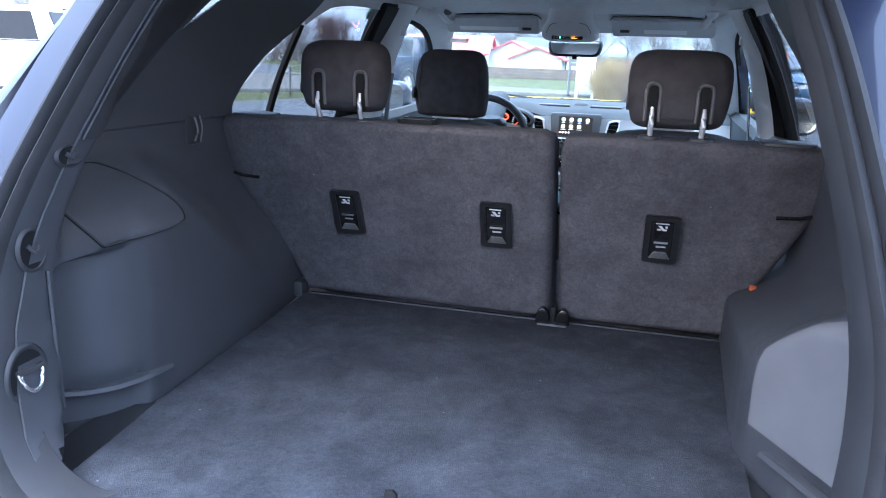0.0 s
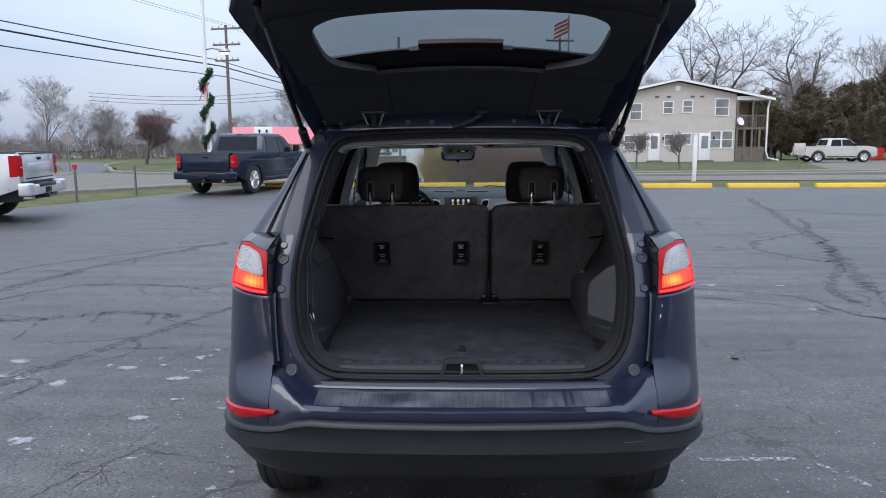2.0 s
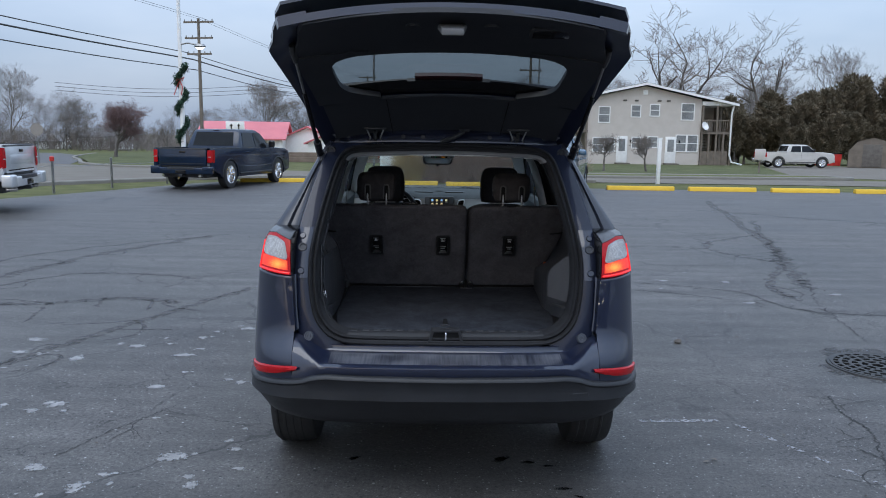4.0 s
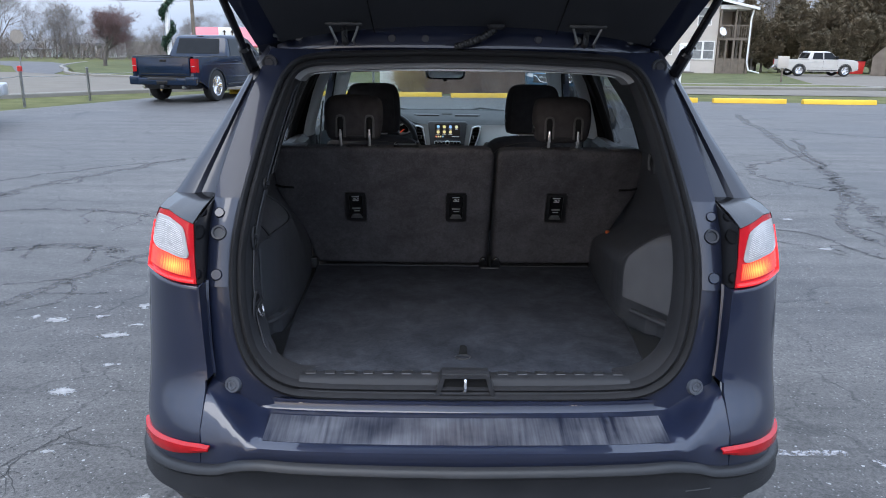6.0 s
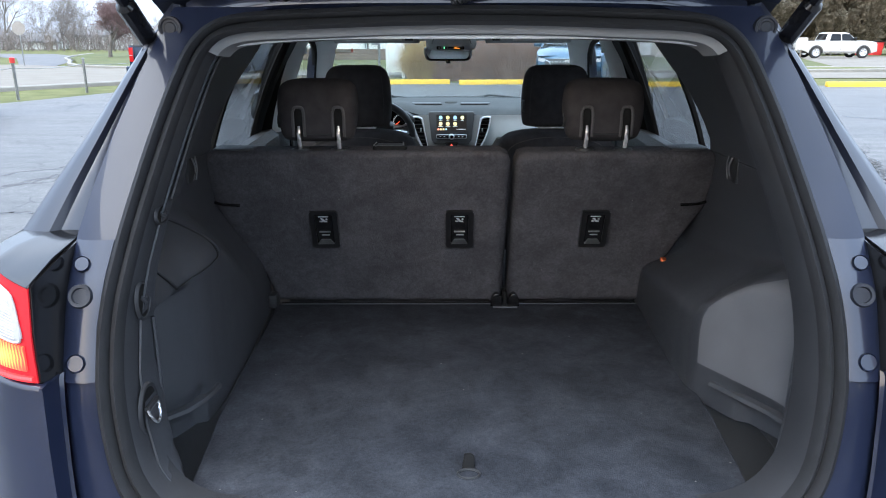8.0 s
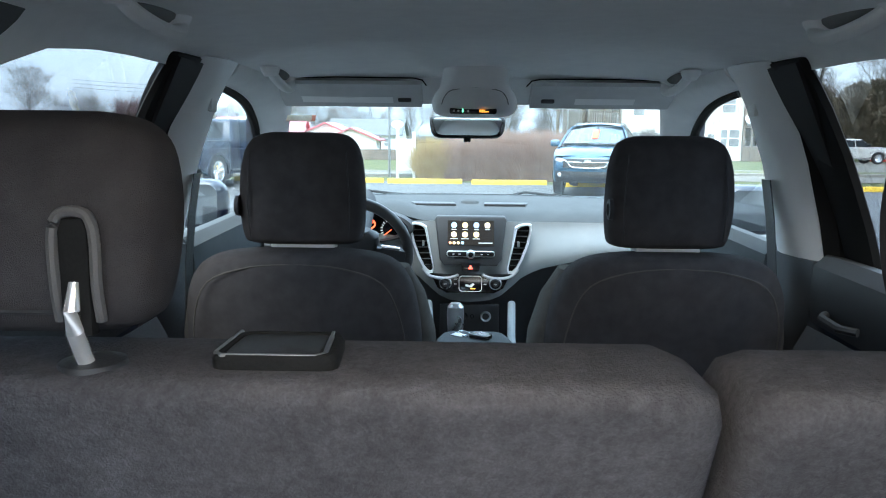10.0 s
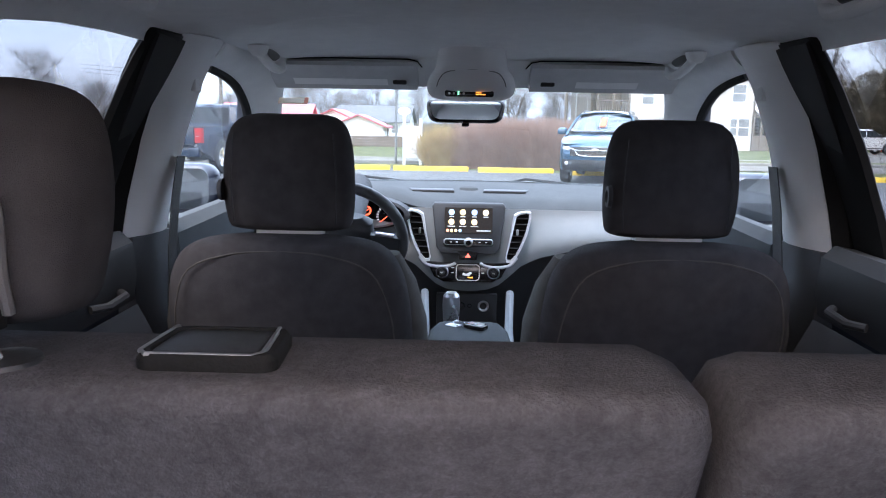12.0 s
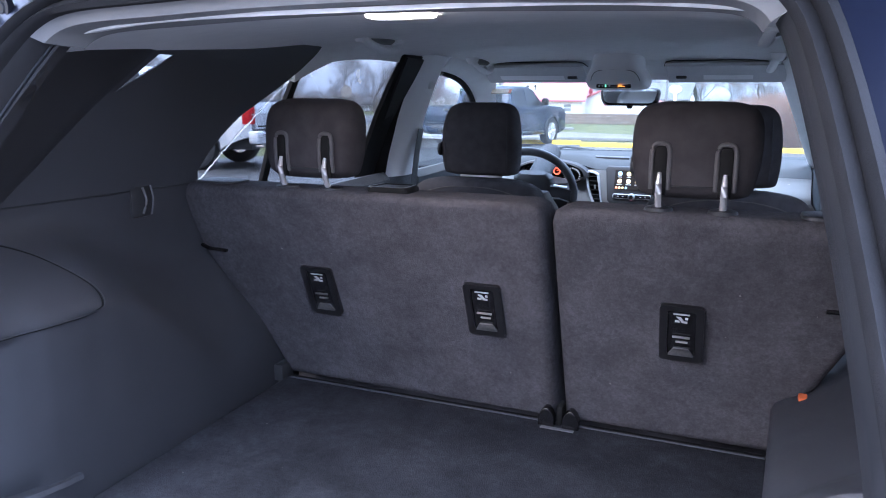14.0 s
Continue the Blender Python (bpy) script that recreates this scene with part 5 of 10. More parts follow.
lid = [[(lid_x(y, z, 0.005), y, z) for y in np.linspace(interp(z, [1.038, 1.10, 1.172], [0.515, 0.475, 0.455]), interp(z, [1.038, 1.05, 1.09, 1.14, 1.172], [0.715, 0.742, 0.735, 0.685, 0.62]), 14)] for z in (1.040, 1.05, 1.065, 1.085, 1.11, 1.135, 1.155, 1.170)]
part("storage_lid", shell(lid, 0.006), TRIM, sides[-1], "curved storage lid")
outline = smooth_path([(0, 0.462, 1.165), (0, 0.480, 1.10), (0, 0.512, 1.045), (0, 0.535, 1.037), (0, 0.62, 1.038), (0, 0.722, 1.041), (0, 0.745, 1.056), (0, 0.738, 1.088), (0, 0.69, 1.138), (0, 0.635, 1.168), (0, 0.60, 1.174)], 5)
part("lid_edge", tube([(lid_x(p.y, p.z, 0.0115), p.y, p.z) for p in outline], 0.0012, 6), TRIM, sides[-1], "thin worn lid edge")
part("lid_gap", tube([(lid_x(p.y, p.z, 0.007), p.y - 0.001, p.z - 0.002) for p in outline], 0.0018, 6), SEAL_BLACK, sides[-1], "dark gap round the lid")
# same trim plastic, lightened here for the sky light the face takes
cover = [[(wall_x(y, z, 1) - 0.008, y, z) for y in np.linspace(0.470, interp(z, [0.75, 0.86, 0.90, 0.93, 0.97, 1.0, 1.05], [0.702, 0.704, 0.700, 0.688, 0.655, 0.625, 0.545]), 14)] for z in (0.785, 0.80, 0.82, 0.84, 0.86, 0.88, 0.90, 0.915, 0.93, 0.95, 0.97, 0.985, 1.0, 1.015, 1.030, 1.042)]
part("wheel_house_cover", shell(cover, 0.003), TRIM_LIGHT, sides[1], "wheel housing face, its grey lightened for the light from the rear")
part("orange_strap", rbox((0.606, 1.205, 0.848), (0.622, 1.235, 0.884), 0.003), ORANGE, sides[1], "orange pull strap")
part("strap_loop", tube([(0.618, 1.225, 0.872), (0.64, 1.23, 0.885), (0.66, 1.225, 0.895)], 0.006, 6), PLASTIC, sides[1])

# ---- second row: split backrests ----
bench = thing("rear_bench_seat", "dark split folding bench seat with felt-covered backrests", "car seat")


def backrest(x0, x1, cut0, cut1):
    """One folding back: a padded slab with a felt rear face."""
    poly = []
    if cut0:
        poly += [(-0.578, 0.712), (-0.60, 0.80), (-0.665, 0.95), (-0.712, 1.06), (-0.722, 1.15), (-0.715, 1.202), (-0.69, 1.225)]
        poly += [(x1 - 0.03, 1.225), (x1 - 0.008, 1.215), (x1, 1.192), (x1, 0.712)]
    else:
        poly += [(x0, 0.712), (x0, 1.190), (x0 + 0.008, 1.213), (x0 + 0.03, 1.222), (0.69, 1.224), (0.715, 1.200), (0.722, 1.15), (0.712, 1.06), (0.665, 0.95), (0.60, 0.80), (0.574, 0.712)]
    layers = []
    for d, inset in ((0.0, 0.036), (0.0, 0.022), (0.003, 0.012), (0.010, 0.004), (0.022, 0.0), (0.10, 0.0), (0.122, 0.004), (0.134, 0.012), (0.14, 0.024)):
        cx, cz = sum(p[0] for p in poly) / len(poly), 0.97
        ring = []
        for x, z in poly:
            dx, dz = x - cx, z - cz
            m = math.hypot(dx, dz)
            ring.append((x - dx / m * inset, back_y(z) + d, z - dz / m * inset))
        layers.append(ring)
    bm = loft(layers, True, False)
    bm.faces.new([bm.verts.new(v) for v in layers[0]])
    bm.faces.new([bm.verts.new(v) for v in layers[-1]])
    bmesh.ops.remove_doubles(bm, verts=bm.verts[:], dist=0.0002)
    return bm


wide = part("wide_backrest", backrest(-0.72, 0.138, True, False), FELT, bench, "wide backrest covered in charcoal felt", 70)
part("narrow_backrest", backrest(0.152, 0.72, False, True), FELT, bench, "narrow backrest covered in charcoal felt", 70)
part("seat_cushion", cushion([(0.56, 0, 1.62, 0.66, 0.24), (0.60, 0, 1.62, 0.69, 0.27), (0.68, 0, 1.63, 0.69, 0.27), (0.715, 0, 1.64, 0.67, 0.25), (0.725, 0, 1.64, 0.60, 0.2)]), CLOTH, bench)
part("seat_base", rbox((-0.66, 1.38, 0.26), (0.66, 1.86, 0.57), 0.02), PLASTIC, bench)
part("centre_bracket", rbox((0.138, 1.292, 0.706), (0.152, 1.335, 0.752), 0.005), SEAL_BLACK, bench, "black hinge bracket")
for x0_, x1_ in ((0.100, 0.136), (0.154, 0.190)):
    xm = (x0_ + x1_) / 2
    part("hinge_ear", prism([(x0_, 0.708), (x1_, 0.708), (x1_, 0.728), (x1_ - 0.006, 0.742), (xm + 0.004, 0.750), (xm - 0.004, 0.750), (x0_ + 0.006, 0.742), (x0_, 0.728)], "y", 1.278, 1.305, 0.004), GLOSS_BLACK, bench, "black plastic hinge ear")
part("bracket_plate", rbox((0.108, 1.268, 0.7065), (0.182, 1.279, 0.7090), 0.001), TRIM_LIGHT, bench, "worn grey foot plate")
for s in (1, -1):
    part("side_hinge", rbox((s * 0.585 - 0.014, 1.28, 0.70), (s * 0.585 + 0.014, 1.33, 0.745), 0.006), PLASTIC, bench)
for s in (1, -1):
    part("release_tab", tube([(s * 0.71, back_y(1.07) - 0.002, 1.072), (s * 0.675, back_y(1.07) - 0.014, 1.066), (s * 0.63, back_y(1.06) - 0.010, 1.062)], 0.006, 8, None, 0.7), GLOSS_BLACK, bench, "glossy black release tab")
    top_cover = part("lock_bezel", prism(rounded(s * 0.63 - 0.055, 1.12, s * 0.63 + 0.055, 1.20, 0.02), "z", 1.211, 1.230, 0.004), PLASTIC, bench)

# child-seat anchor plates
LEAN_B = math.degrees(math.atan(0.42))


ANCHOR_BLACK = mat("satin_black_plate", (0.009, 0.009, 0.010), (0.013, 0.013, 0.014), 0.42, 0.0, 30, 600, 0.1)
DIM_INK = mat("dull_white_print", (0.40, 0.40, 0.41), (0.48, 0.48, 0.48), 0.7, 0.0, 50)


def anchor_plate(x):
    base = part("anchor_plate", frame_ring(rounded(-0.040, -0.066, 0.040, 0.066, 0.008), rounded(-0.026, -0.053, 0.026, 0.055, 0.005), 0.012), ANCHOR_BLACK, bench, "black child-seat anchor plate")
    base.matrix_basis = pose(x, back_y(0.98) - 0.012, 0.98, LEAN_B, 0, 0)
    part("recess", prism(rounded(-0.026, -0.054, 0.026, 0.056, 0.005), "y", 0.004, 0.014), GLOSS_BLACK, base)
    part("anchor_bar", tube([(-0.016, 0.0, -0.006), (0.016, 0.0, -0.006)], 0.0025, 8), STEEL, base, "grey steel anchor bar")
    part("lower_bar", tube([(-0.010, 0.003, -0.020), (0.012, 0.003, -0.020)], 0.002, 6), STEEL, base)
    part("chamfer", prism([(-0.024, -0.053), (0.024, -0.053), (0.014, -0.036), (-0.014, -0.036)], "y", 0.0, 0.004), STEEL, base, "pale lower lip")
    for poly in ([(-0.016, 0.045), (0.014, 0.045), (0.014, 0.0475), (-0.016, 0.0475)], [(-0.010, 0.040), (-0.002, 0.040), (0.004, 0.031), (0.010, 0.031), (0.010, 0.027), (0.001, 0.027)], [(-0.012, 0.0315), (-0.005, 0.0315), (-0.003, 0.0275), (-0.012, 0.0275)], [(0.006, 0.0395), (0.011, 0.0395), (0.011, 0.035), (0.006, 0.035)]):
        part("pictogram", prism(poly, "y", 0.0025, 0.004), DIM_INK, base, "white pictogram")
    return base


for x in (-0.396, -0.001, 0.394):
    anchor_plate(x)


# head restraints of the second row
def rear_headrest(cx, cy):
    rows = [(1.244, 0.01, 0.070, 0.034), (1.248, 0.008, 0.088, 0.046), (1.262, 0, 0.100, 0.058), (1.300, 0, 0.108, 0.066), (1.34, 0.002, 0.111, 0.066), (1.378, 0.004, 0.108, 0.060), (1.398, 0.006, 0.099, 0.050), (1.409, 0.008, 0.082, 0.036), (1.414, 0.01, 0.055, 0.018)]
    h = part("headrest", cushion([(z, cx, cy + dy, w, d) for z, dy, w, d in rows], 40, 3.2), HEAD_CLOTH, bench, "dark cloth head restraint", 60)
    part("seam", tube([(cx - 0.086 + 0.172 * t, cy - 0.0590 - 0.003 * math.sin(t * 3.1), 1.268) for t in np.linspace(0.1, 0.9, 9)], 0.0018, 5), PLASTIC, h)
    face = cy - 0.0665
    for dx in (-0.054, 0.054):
        px = cx + dx + (0.009 if cx < 0 else 0.0)
        # black panel for slot shade, raised cloth-coloured rim open below, bright post before it
        part("post_slot", prism([(px - 0.0105, 1.252), (px + 0.0105, 1.252), (px + 0.0105, 1.328), (px + 0.007, 1.337), (px - 0.007, 1.337), (px - 0.0105, 1.328)], "y", face + 0.0005, face + 0.012, 0.001), SEAL_BLACK, h, "black panel for the shade in the post slot")
        rim = smooth_path([(px - 0.0150, face + 0.007, 1.262), (px - 0.0150, face + 0.002, 1.29), (px - 0.0150, face + 0.002, 1.325), (px - 0.009, face + 0.003, 1.3405), (px + 0.009, face + 0.003, 1.3405), (px + 0.0150, face + 0.002, 1.325), (px + 0.0150, face + 0.002, 1.29), (px + 0.0150, face + 0.007, 1.262)], 4)
        part("slot_rim", tube(rim, 0.0042, 8), SLOT_RIM, h, "paler moulded rim of the slot")
        part("post", tube([(px, face + 0.018, 1.216), (px, face + 0.006, 1.236), (px, face - 0.004, 1.256), (px, face - 0.006, 1.272), (px, face - 0.001, 1.292)], [0.0066, 0.0066, 0.0064, 0.0060, 0.0035], 12), POST_STEEL, h, "chrome post")
        part("post_sleeve", lathe([(0.0, 0.0), (0.026, 0.0), (0.024, 0.006), (0.013, 0.009), (0.0, 0.011)], 16, "z", (px, face + 0.020, 1.222), cap=False), PLASTIC, h)
    part("side_button", lathe([(0.0, -0.003), (0.012, -0.002), (0.014, -0.005), (0.0195, -0.004), (0.021, 0.006)], 20, "x", (cx - 0.1065, cy - 0.010, 1.300), cap=False), PLASTIC, h, "round side button")


SLOT_RIM = mat("grey_slot_rim", (0.075, 0.072, 0.072), (0.095, 0.092, 0.092), 0.6, 0.0, 20, 900, 0.3)
rear_headrest(-0.397, 1.190)
rear_headrest(0.397, 1.190)

# belt guide on top of the wide back
guide = thing("belt_guide", "black plastic seat belt guide on the rear backrest", "belt guide")
def guide_ring(grow, z):
    """The guide's outline: wider towards the load space."""
    out = []
    for x, y in rounded(-0.044, -0.035, 0.044, 0.038, 0.012):
        k = 1.0 + 0.10 * (0.038 - y) / 0.076
        out.append((-0.196 + x * k * grow, 1.168 + y * grow, z ))
    return out


part("guide_rim", loft([guide_ring(1.0, 1.2245), guide_ring(1.0, 1.2320), guide_ring(0.94, 1.2360), guide_ring(0.84, 1.2360), guide_ring(0.78, 1.2310)], True, True), SEAL_BLACK, guide, "black plastic rim")
part("guide_flap", prism(rounded(-0.236, 1.142, -0.164, 1.206, 0.010), "z", 1.230, 1.2345, 0.002), PLASTIC, guide)
part("guide_edge", tube([(x, y, 1.2348) for x, y in ((-0.238, 1.204), (-0.241, 1.144), (-0.235, 1.137), (-0.165, 1.137), (-0.159, 1.144), (-0.162, 1.204))], 0.0022, 6), STEEL, guide, "bright edge line")


# ---- front seats ----
def front_seat(cx, name_label):
    st = thing("front_seat", name_label, "car seat", "front seats")
    part("backrest", cushion([(0.62, cx, 2.42, 0.235, 0.09), (0.66, cx, 2.42, 0.262, 0.105), (0.80, cx, 2.38, 0.278, 0.11), (0.92, cx, 2.345, 0.280, 0.105), (1.02, cx, 2.315, 0.268, 0.10), (1.08, cx, 2.30, 0.245, 0.092), (1.112, cx, 2.292, 0.215, 0.08), (1.128, cx, 2.287, 0.175, 0.062), (1.136, cx, 2.285, 0.12, 0.04)], 56, 3.0), CLOTH, st, "black cloth backrest")
    for s in (1, -1):
        rows = [(0.66, cx + s * 0.262, 2.47, 0.035, 0.05), (0.80, cx + s * 0.270, 2.43, 0.045, 0.075), (0.92, cx + s * 0.268, 2.40, 0.042, 0.075), (1.02, cx + s * 0.25, 2.37, 0.035, 0.065), (1.09, cx + s * 0.225, 2.35, 0.022, 0.04)]
        part("bolster", cushion(rows, 16, 2.4), CLOTH_SIDE, st, "grey cloth side bolster")
        part("seam", tube(smooth_path([(cx + s * 0.235, 2.31, 0.70), (cx + s * 0.245, 2.275, 0.86), (cx + s * 0.235, 2.235, 0.98), (cx + s * 0.195, 2.215, 1.07), (cx + s * 0.10, 2.212, 1.105), (cx, 2.214, 1.112)], 4), 0.002, 5), CLOTH_SIDE, st)
    part("pocket_edge", tube([(cx + 0.20 * u, 2.247 + 0.012 * u * u, 0.935 - 0.012 * u * u) for u in np.linspace(-1, 1, 11)], 0.0025, 6), PLASTIC, st, "map pocket edge")
    part("cushion", cushion([(0.50, cx, 2.70, 0.25, 0.24), (0.54, cx, 2.70, 0.265, 0.26), (0.62, cx, 2.71, 0.265, 0.26), (0.66, cx, 2.72, 0.24, 0.23), (0.67, cx, 2.72, 0.2, 0.2)]), CLOTH, st)
    part("seat_base", rbox((cx - 0.22, 2.46, 0.27), (cx + 0.22, 2.9, 0.50), 0.02), PLASTIC, st)
    hr = part("headrest", cushion([(1.142, cx, 2.345, 0.095, 0.03), (1.147, cx, 2.345, 0.125, 0.045), (1.16, cx, 2.342, 0.138, 0.058), (1.22, cx, 2.335, 0.145, 0.066), (1.30, cx, 2.335, 0.143, 0.066), (1.35, cx, 2.34, 0.135, 0.06), (1.38, cx, 2.345, 0.122, 0.048), (1.396, cx, 2.35, 0.10, 0.034), (1.402, cx, 2.352, 0.07, 0.018)], 56, 3.4), CLOTH, st, "black cloth head restraint")
    for s in (1, -1):
        part("seam", tube([(cx + s * 0.112, 2.278, 1.165), (cx + s * 0.116, 2.268, 1.25), (cx + s * 0.108, 2.276, 1.36)], 0.0016, 5), PLASTIC, hr)
    part("neck", rbox((cx - 0.075, 2.31, 1.128), (cx + 0.075, 2.36, 1.15), 0.006), PILLAR_GREY, hr, "pale grey headrest collar")
    part("headrest_button", lathe([(0.0, 0.0), (0.013, 0.001), (0.015, -0.006), (0.023, -0.005), (0.025, 0.004)], 24, "x", (cx - 0.1415, 2.292, 1.235), cap=False), TRIM, hr, "round grey side button")
    return st


front_seat(-0.415, "black cloth driver's seat with rounded head restraint")
front_seat(0.435, "black cloth passenger seat with grey bolsters")

# ---- headliner and fittings ----
def liner_z(x, y):
    c = interp(y, [0.66, 0.80, 1.03, 1.5, 2.0, 2.5, 2.85, 3.0], [1.530, 1.547, 1.562, 1.590, 1.604, 1.600, 1.572, 1.540])
    fold = 2.16 + 0.75 * x * x
    step = 0.011 * smoothstep((y - fold) / 0.05) * (1 - smoothstep((y - fold - 0.06) / 0.40)) * smoothstep((0.52 - abs(x)) / 0.14)
    return c + step - lerp(0.05, 0.026, smoothstep((y - 1.2) / 0.6)) * (abs(x) / 0.63) ** 4


headliner = thing("headliner", "pale grey cloth headliner of the car", "headliner")
part("cloth", shell([[(x, y, liner_z(x, y)) for x in np.linspace(-0.64, 0.64, 41)] for y in np.linspace(0.655, 2.98, 150)], 0.006), HEADLINER, headliner)
for s in (1, -1):
    rows = []
    for y in np.linspace(1.50, 2.94, 30):
        zl = interp(y, [1.50, 1.575, 1.70, 1.84, 1.98, 2.20, 2.60, 2.94], [1.462, 1.488, 1.524, 1.538, 1.543, 1.543, 1.535, 1.50])
        zi = liner_z(0.56, y) + 0.001
        rows.append([(s * 0.545, y, liner_z(0.545, y) + 0.003)] + [(s * lerp(0.56, 0.658, math.sin(t * math.pi / 2)), y, lerp(zl, zi, math.cos(t * math.pi / 2))) for t in (0.0, 0.2, 0.4, 0.6, 0.8, 1.0)] + [(s * 0.672, y, zl + 0.004)])
    part("roof_edge_trim", shell(rows, 0.006), HEADLINER, headliner)
LABEL_WHITE = mat("white_label_paper", (0.86, 0.86, 0.85), (0.92, 0.92, 0.91), 0.7, 0.0, 30)
# darker grey for the shade behind the grips, and for the pod seam
HOLLOW = mat("grey_hollow_shade_and_seam", (0.16, 0.165, 0.165), (0.20, 0.205, 0.20), 0.9, 0.0, 25, 900, 0.3)
hw = np.linspace(-0.585, 0.585, 25)
part("windscreen_header", shell([[(x, y - 0.05 * (abs(x) / 0.585) ** 2.5, z) for x in hw] for y, z in ((2.84, 1.572), (2.90, 1.556), (2.945, 1.528), (2.966, 1.505), (2.972, 1.499))], 0.006), HEADLINER, headliner, "headliner lip over the windscreen")
dome_lamp = thing("dome_lamp", "lit warm white cargo dome lamp in the headliner", "lamp")
part("housing", prism(rounded(-0.056, 0.748, 0.069, 0.816, 0.020), "z", 1.534, 1.556, 0.004), PILLAR_GREY, dome_lamp)
part("lens", prism(rounded(-0.044, 0.757, 0.057, 0.807, 0.016), "z", 1.5295, 1.536, 0.003), LAMP_GLOW, dome_lamp, "glowing lens")
for s in (1, -1):
    for y0, x0, z0, drop in ((1.62, 0.515, 1.572, 0.022), (2.58, 0.548, 1.553, 0.030)):
        g = thing("grab_handle", "pale grey grab handle under the headliner", "grab handle", "grab handles")
        part("grip", tube(smooth_path([(s * x0, y0, z0 + 0.012), (s * (x0 - 0.010), y0 + 0.03, z0 - drop * 0.45), (s * (x0 - 0.018), y0 + 0.09, z0 - drop), (s * (x0 - 0.018), y0 + 0.15, z0 - drop), (s * (x0 - 0.010), y0 + 0.20, z0 - drop * 0.55), (s * x0, y0 + 0.22, z0 + 0.012)], 5), [0.010] + [0.014] * 24 + [0.016], 12, None, 0.8), HEADLINER, g)
        # solid body whose colour gives the shade between grip and liner
        part("hollow", cushion([(z0 - 0.004, s * (x0 + 0.006), y0 + 0.12, 0.012, 0.07), (z0 + 0.004, s * (x0 + 0.006), y0 + 0.12, 0.022, 0.085), (z0 + 0.016, s * (x0 + 0.006), y0 + 0.12, 0.026, 0.09)], 20, 2.4), HOLLOW, g, "darker grey body for the shade behind the grip")
        for yy in (y0 + 0.005, y0 + 0.215):
            part("mount", cushion([(z0 - 0.008, s * x0, yy, 0.014, 0.018), (z0 + 0.004, s * x0, yy, 0.022, 0.026), (z0 + 0.018, s * x0, yy, 0.026, 0.03)], 16, 2.4), HEADLINER, g)
    v = thing("sun_visor", "folded grey sun visor with a printed label", "sun visor", "sun visors")
    rows = [[(s * x, y, z) for x in np.linspace(0.165, 0.585, 9)] for y, z in ((2.80, 1.553), (2.825, 1.545), (2.88, 1.516), (2.915, 1.497), (2.93, 1.495))]
    part("board", shell(rows, 0.012), VISOR, v)
    part("board_edge", tube([(s * 0.163, 2.80, 1.549), (s * 0.163, 2.92, 1.496), (s * 0.40, 2.932, 1.491), (s * 0.587, 2.925, 1.492), (s * 0.587, 2.80, 1.547)], 0.005, 6), VISOR, v)
    part("visor_label", shell([[(s * x, y - 0.004, z - 0.0075) for x in ((0.25, 0.525) if s < 0 else (0.297, 0.475))] for y, z in ((2.832, 1.538), (2.900, 1.501))], 0.001), LABEL_WHITE, v, "pale printed label")
    # the shadow gap along the top edge, drawn as a thin black tube
    part("visor_gap", tube([(s * 0.150, 2.86, 1.545), (s * 0.160, 2.812, 1.557), (s * 0.185, 2.797, 1.561), (s * 0.40, 2.795, 1.562), (s * 0.57, 2.800, 1.558)], 0.0022, 6), SEAL_BLACK, v, "black tube for the shadow gap above the visor")
    part("visor_clip", rbox((s * 0.215 - 0.02, 2.87, 1.496), (s * 0.215 + 0.02, 2.90, 1.512), 0.004), PLASTIC, v)
    for k in range(3):
        part("label_print", rbox((s * 0.38 - 0.03, 2.842 + 0.014 * k, 1.5225 - 0.0075 * k), (s * 0.38 + 0.03, 2.845 + 0.014 * k, 1.5255 - 0.0075 * k)), GLOSS_BLACK, v)
ohc = thing("overhead_console", "grey overhead console with small indicator lights", "overhead console")
part("pod", cushion([(1.450, -0.008, 2.79, 0.062, 0.035), (1.453, -0.008, 2.785, 0.092, 0.060), (1.460, -0.008, 2.78, 0.110, 0.082), (1.474, -0.008, 2.775, 0.1195, 0.096), (1.495, -0.008, 2.77, 0.120, 0.104), (1.515, -0.008, 2.765, 0.112, 0.110), (1.535, -0.008, 2.76, 0.098, 0.116), (1.600, -0.008, 2.76, 0.088, 0.12)], 56, 3.4), PILLAR_GREY, ohc)
part("pod_seam", tube(smooth_path([(-0.100, 2.688, 1.483), (-0.092, 2.668, 1.503), (-0.070, 2.655, 1.520), (-0.008, 2.648, 1.526), (0.054, 2.655, 1.520), (0.076, 2.668, 1.503), (0.084, 2.688, 1.483)], 5), 0.0014, 5), HOLLOW, ohc, "thin moulded seam")
part("switch_panel", prism(rounded(-0.078, 1.4575, 0.052, 1.4735, 0.005), "y", 2.683, 2.72, 0.001), GLOSS_BLACK, ohc, "black switch panel")
GREEN_LED = mat("green_led", (0.1, 0.6, 0.3), None, 0.4, emit=(0.2, 1.0, 0.5), power=0.35)
AMBER_LED = mat("amber_led", (0.7, 0.3, 0.05), None, 0.4, emit=(1.0, 0.35, 0.05), power=0.3)
part("green_light", rbox((-0.044, 2.681, 1.461), (-0.040, 2.685, 1.471), 0.0008, 1), GREEN_LED, ohc, "small green light")
for x in (-0.066, -0.054, -0.028):
    part("switch_mark", lathe([(0.0, -0.001), (0.003, -0.001), (0.0032, 0.002)], 10, "y", (x, 2.682, 1.4655), cap=False), WHITE_INK, ohc)
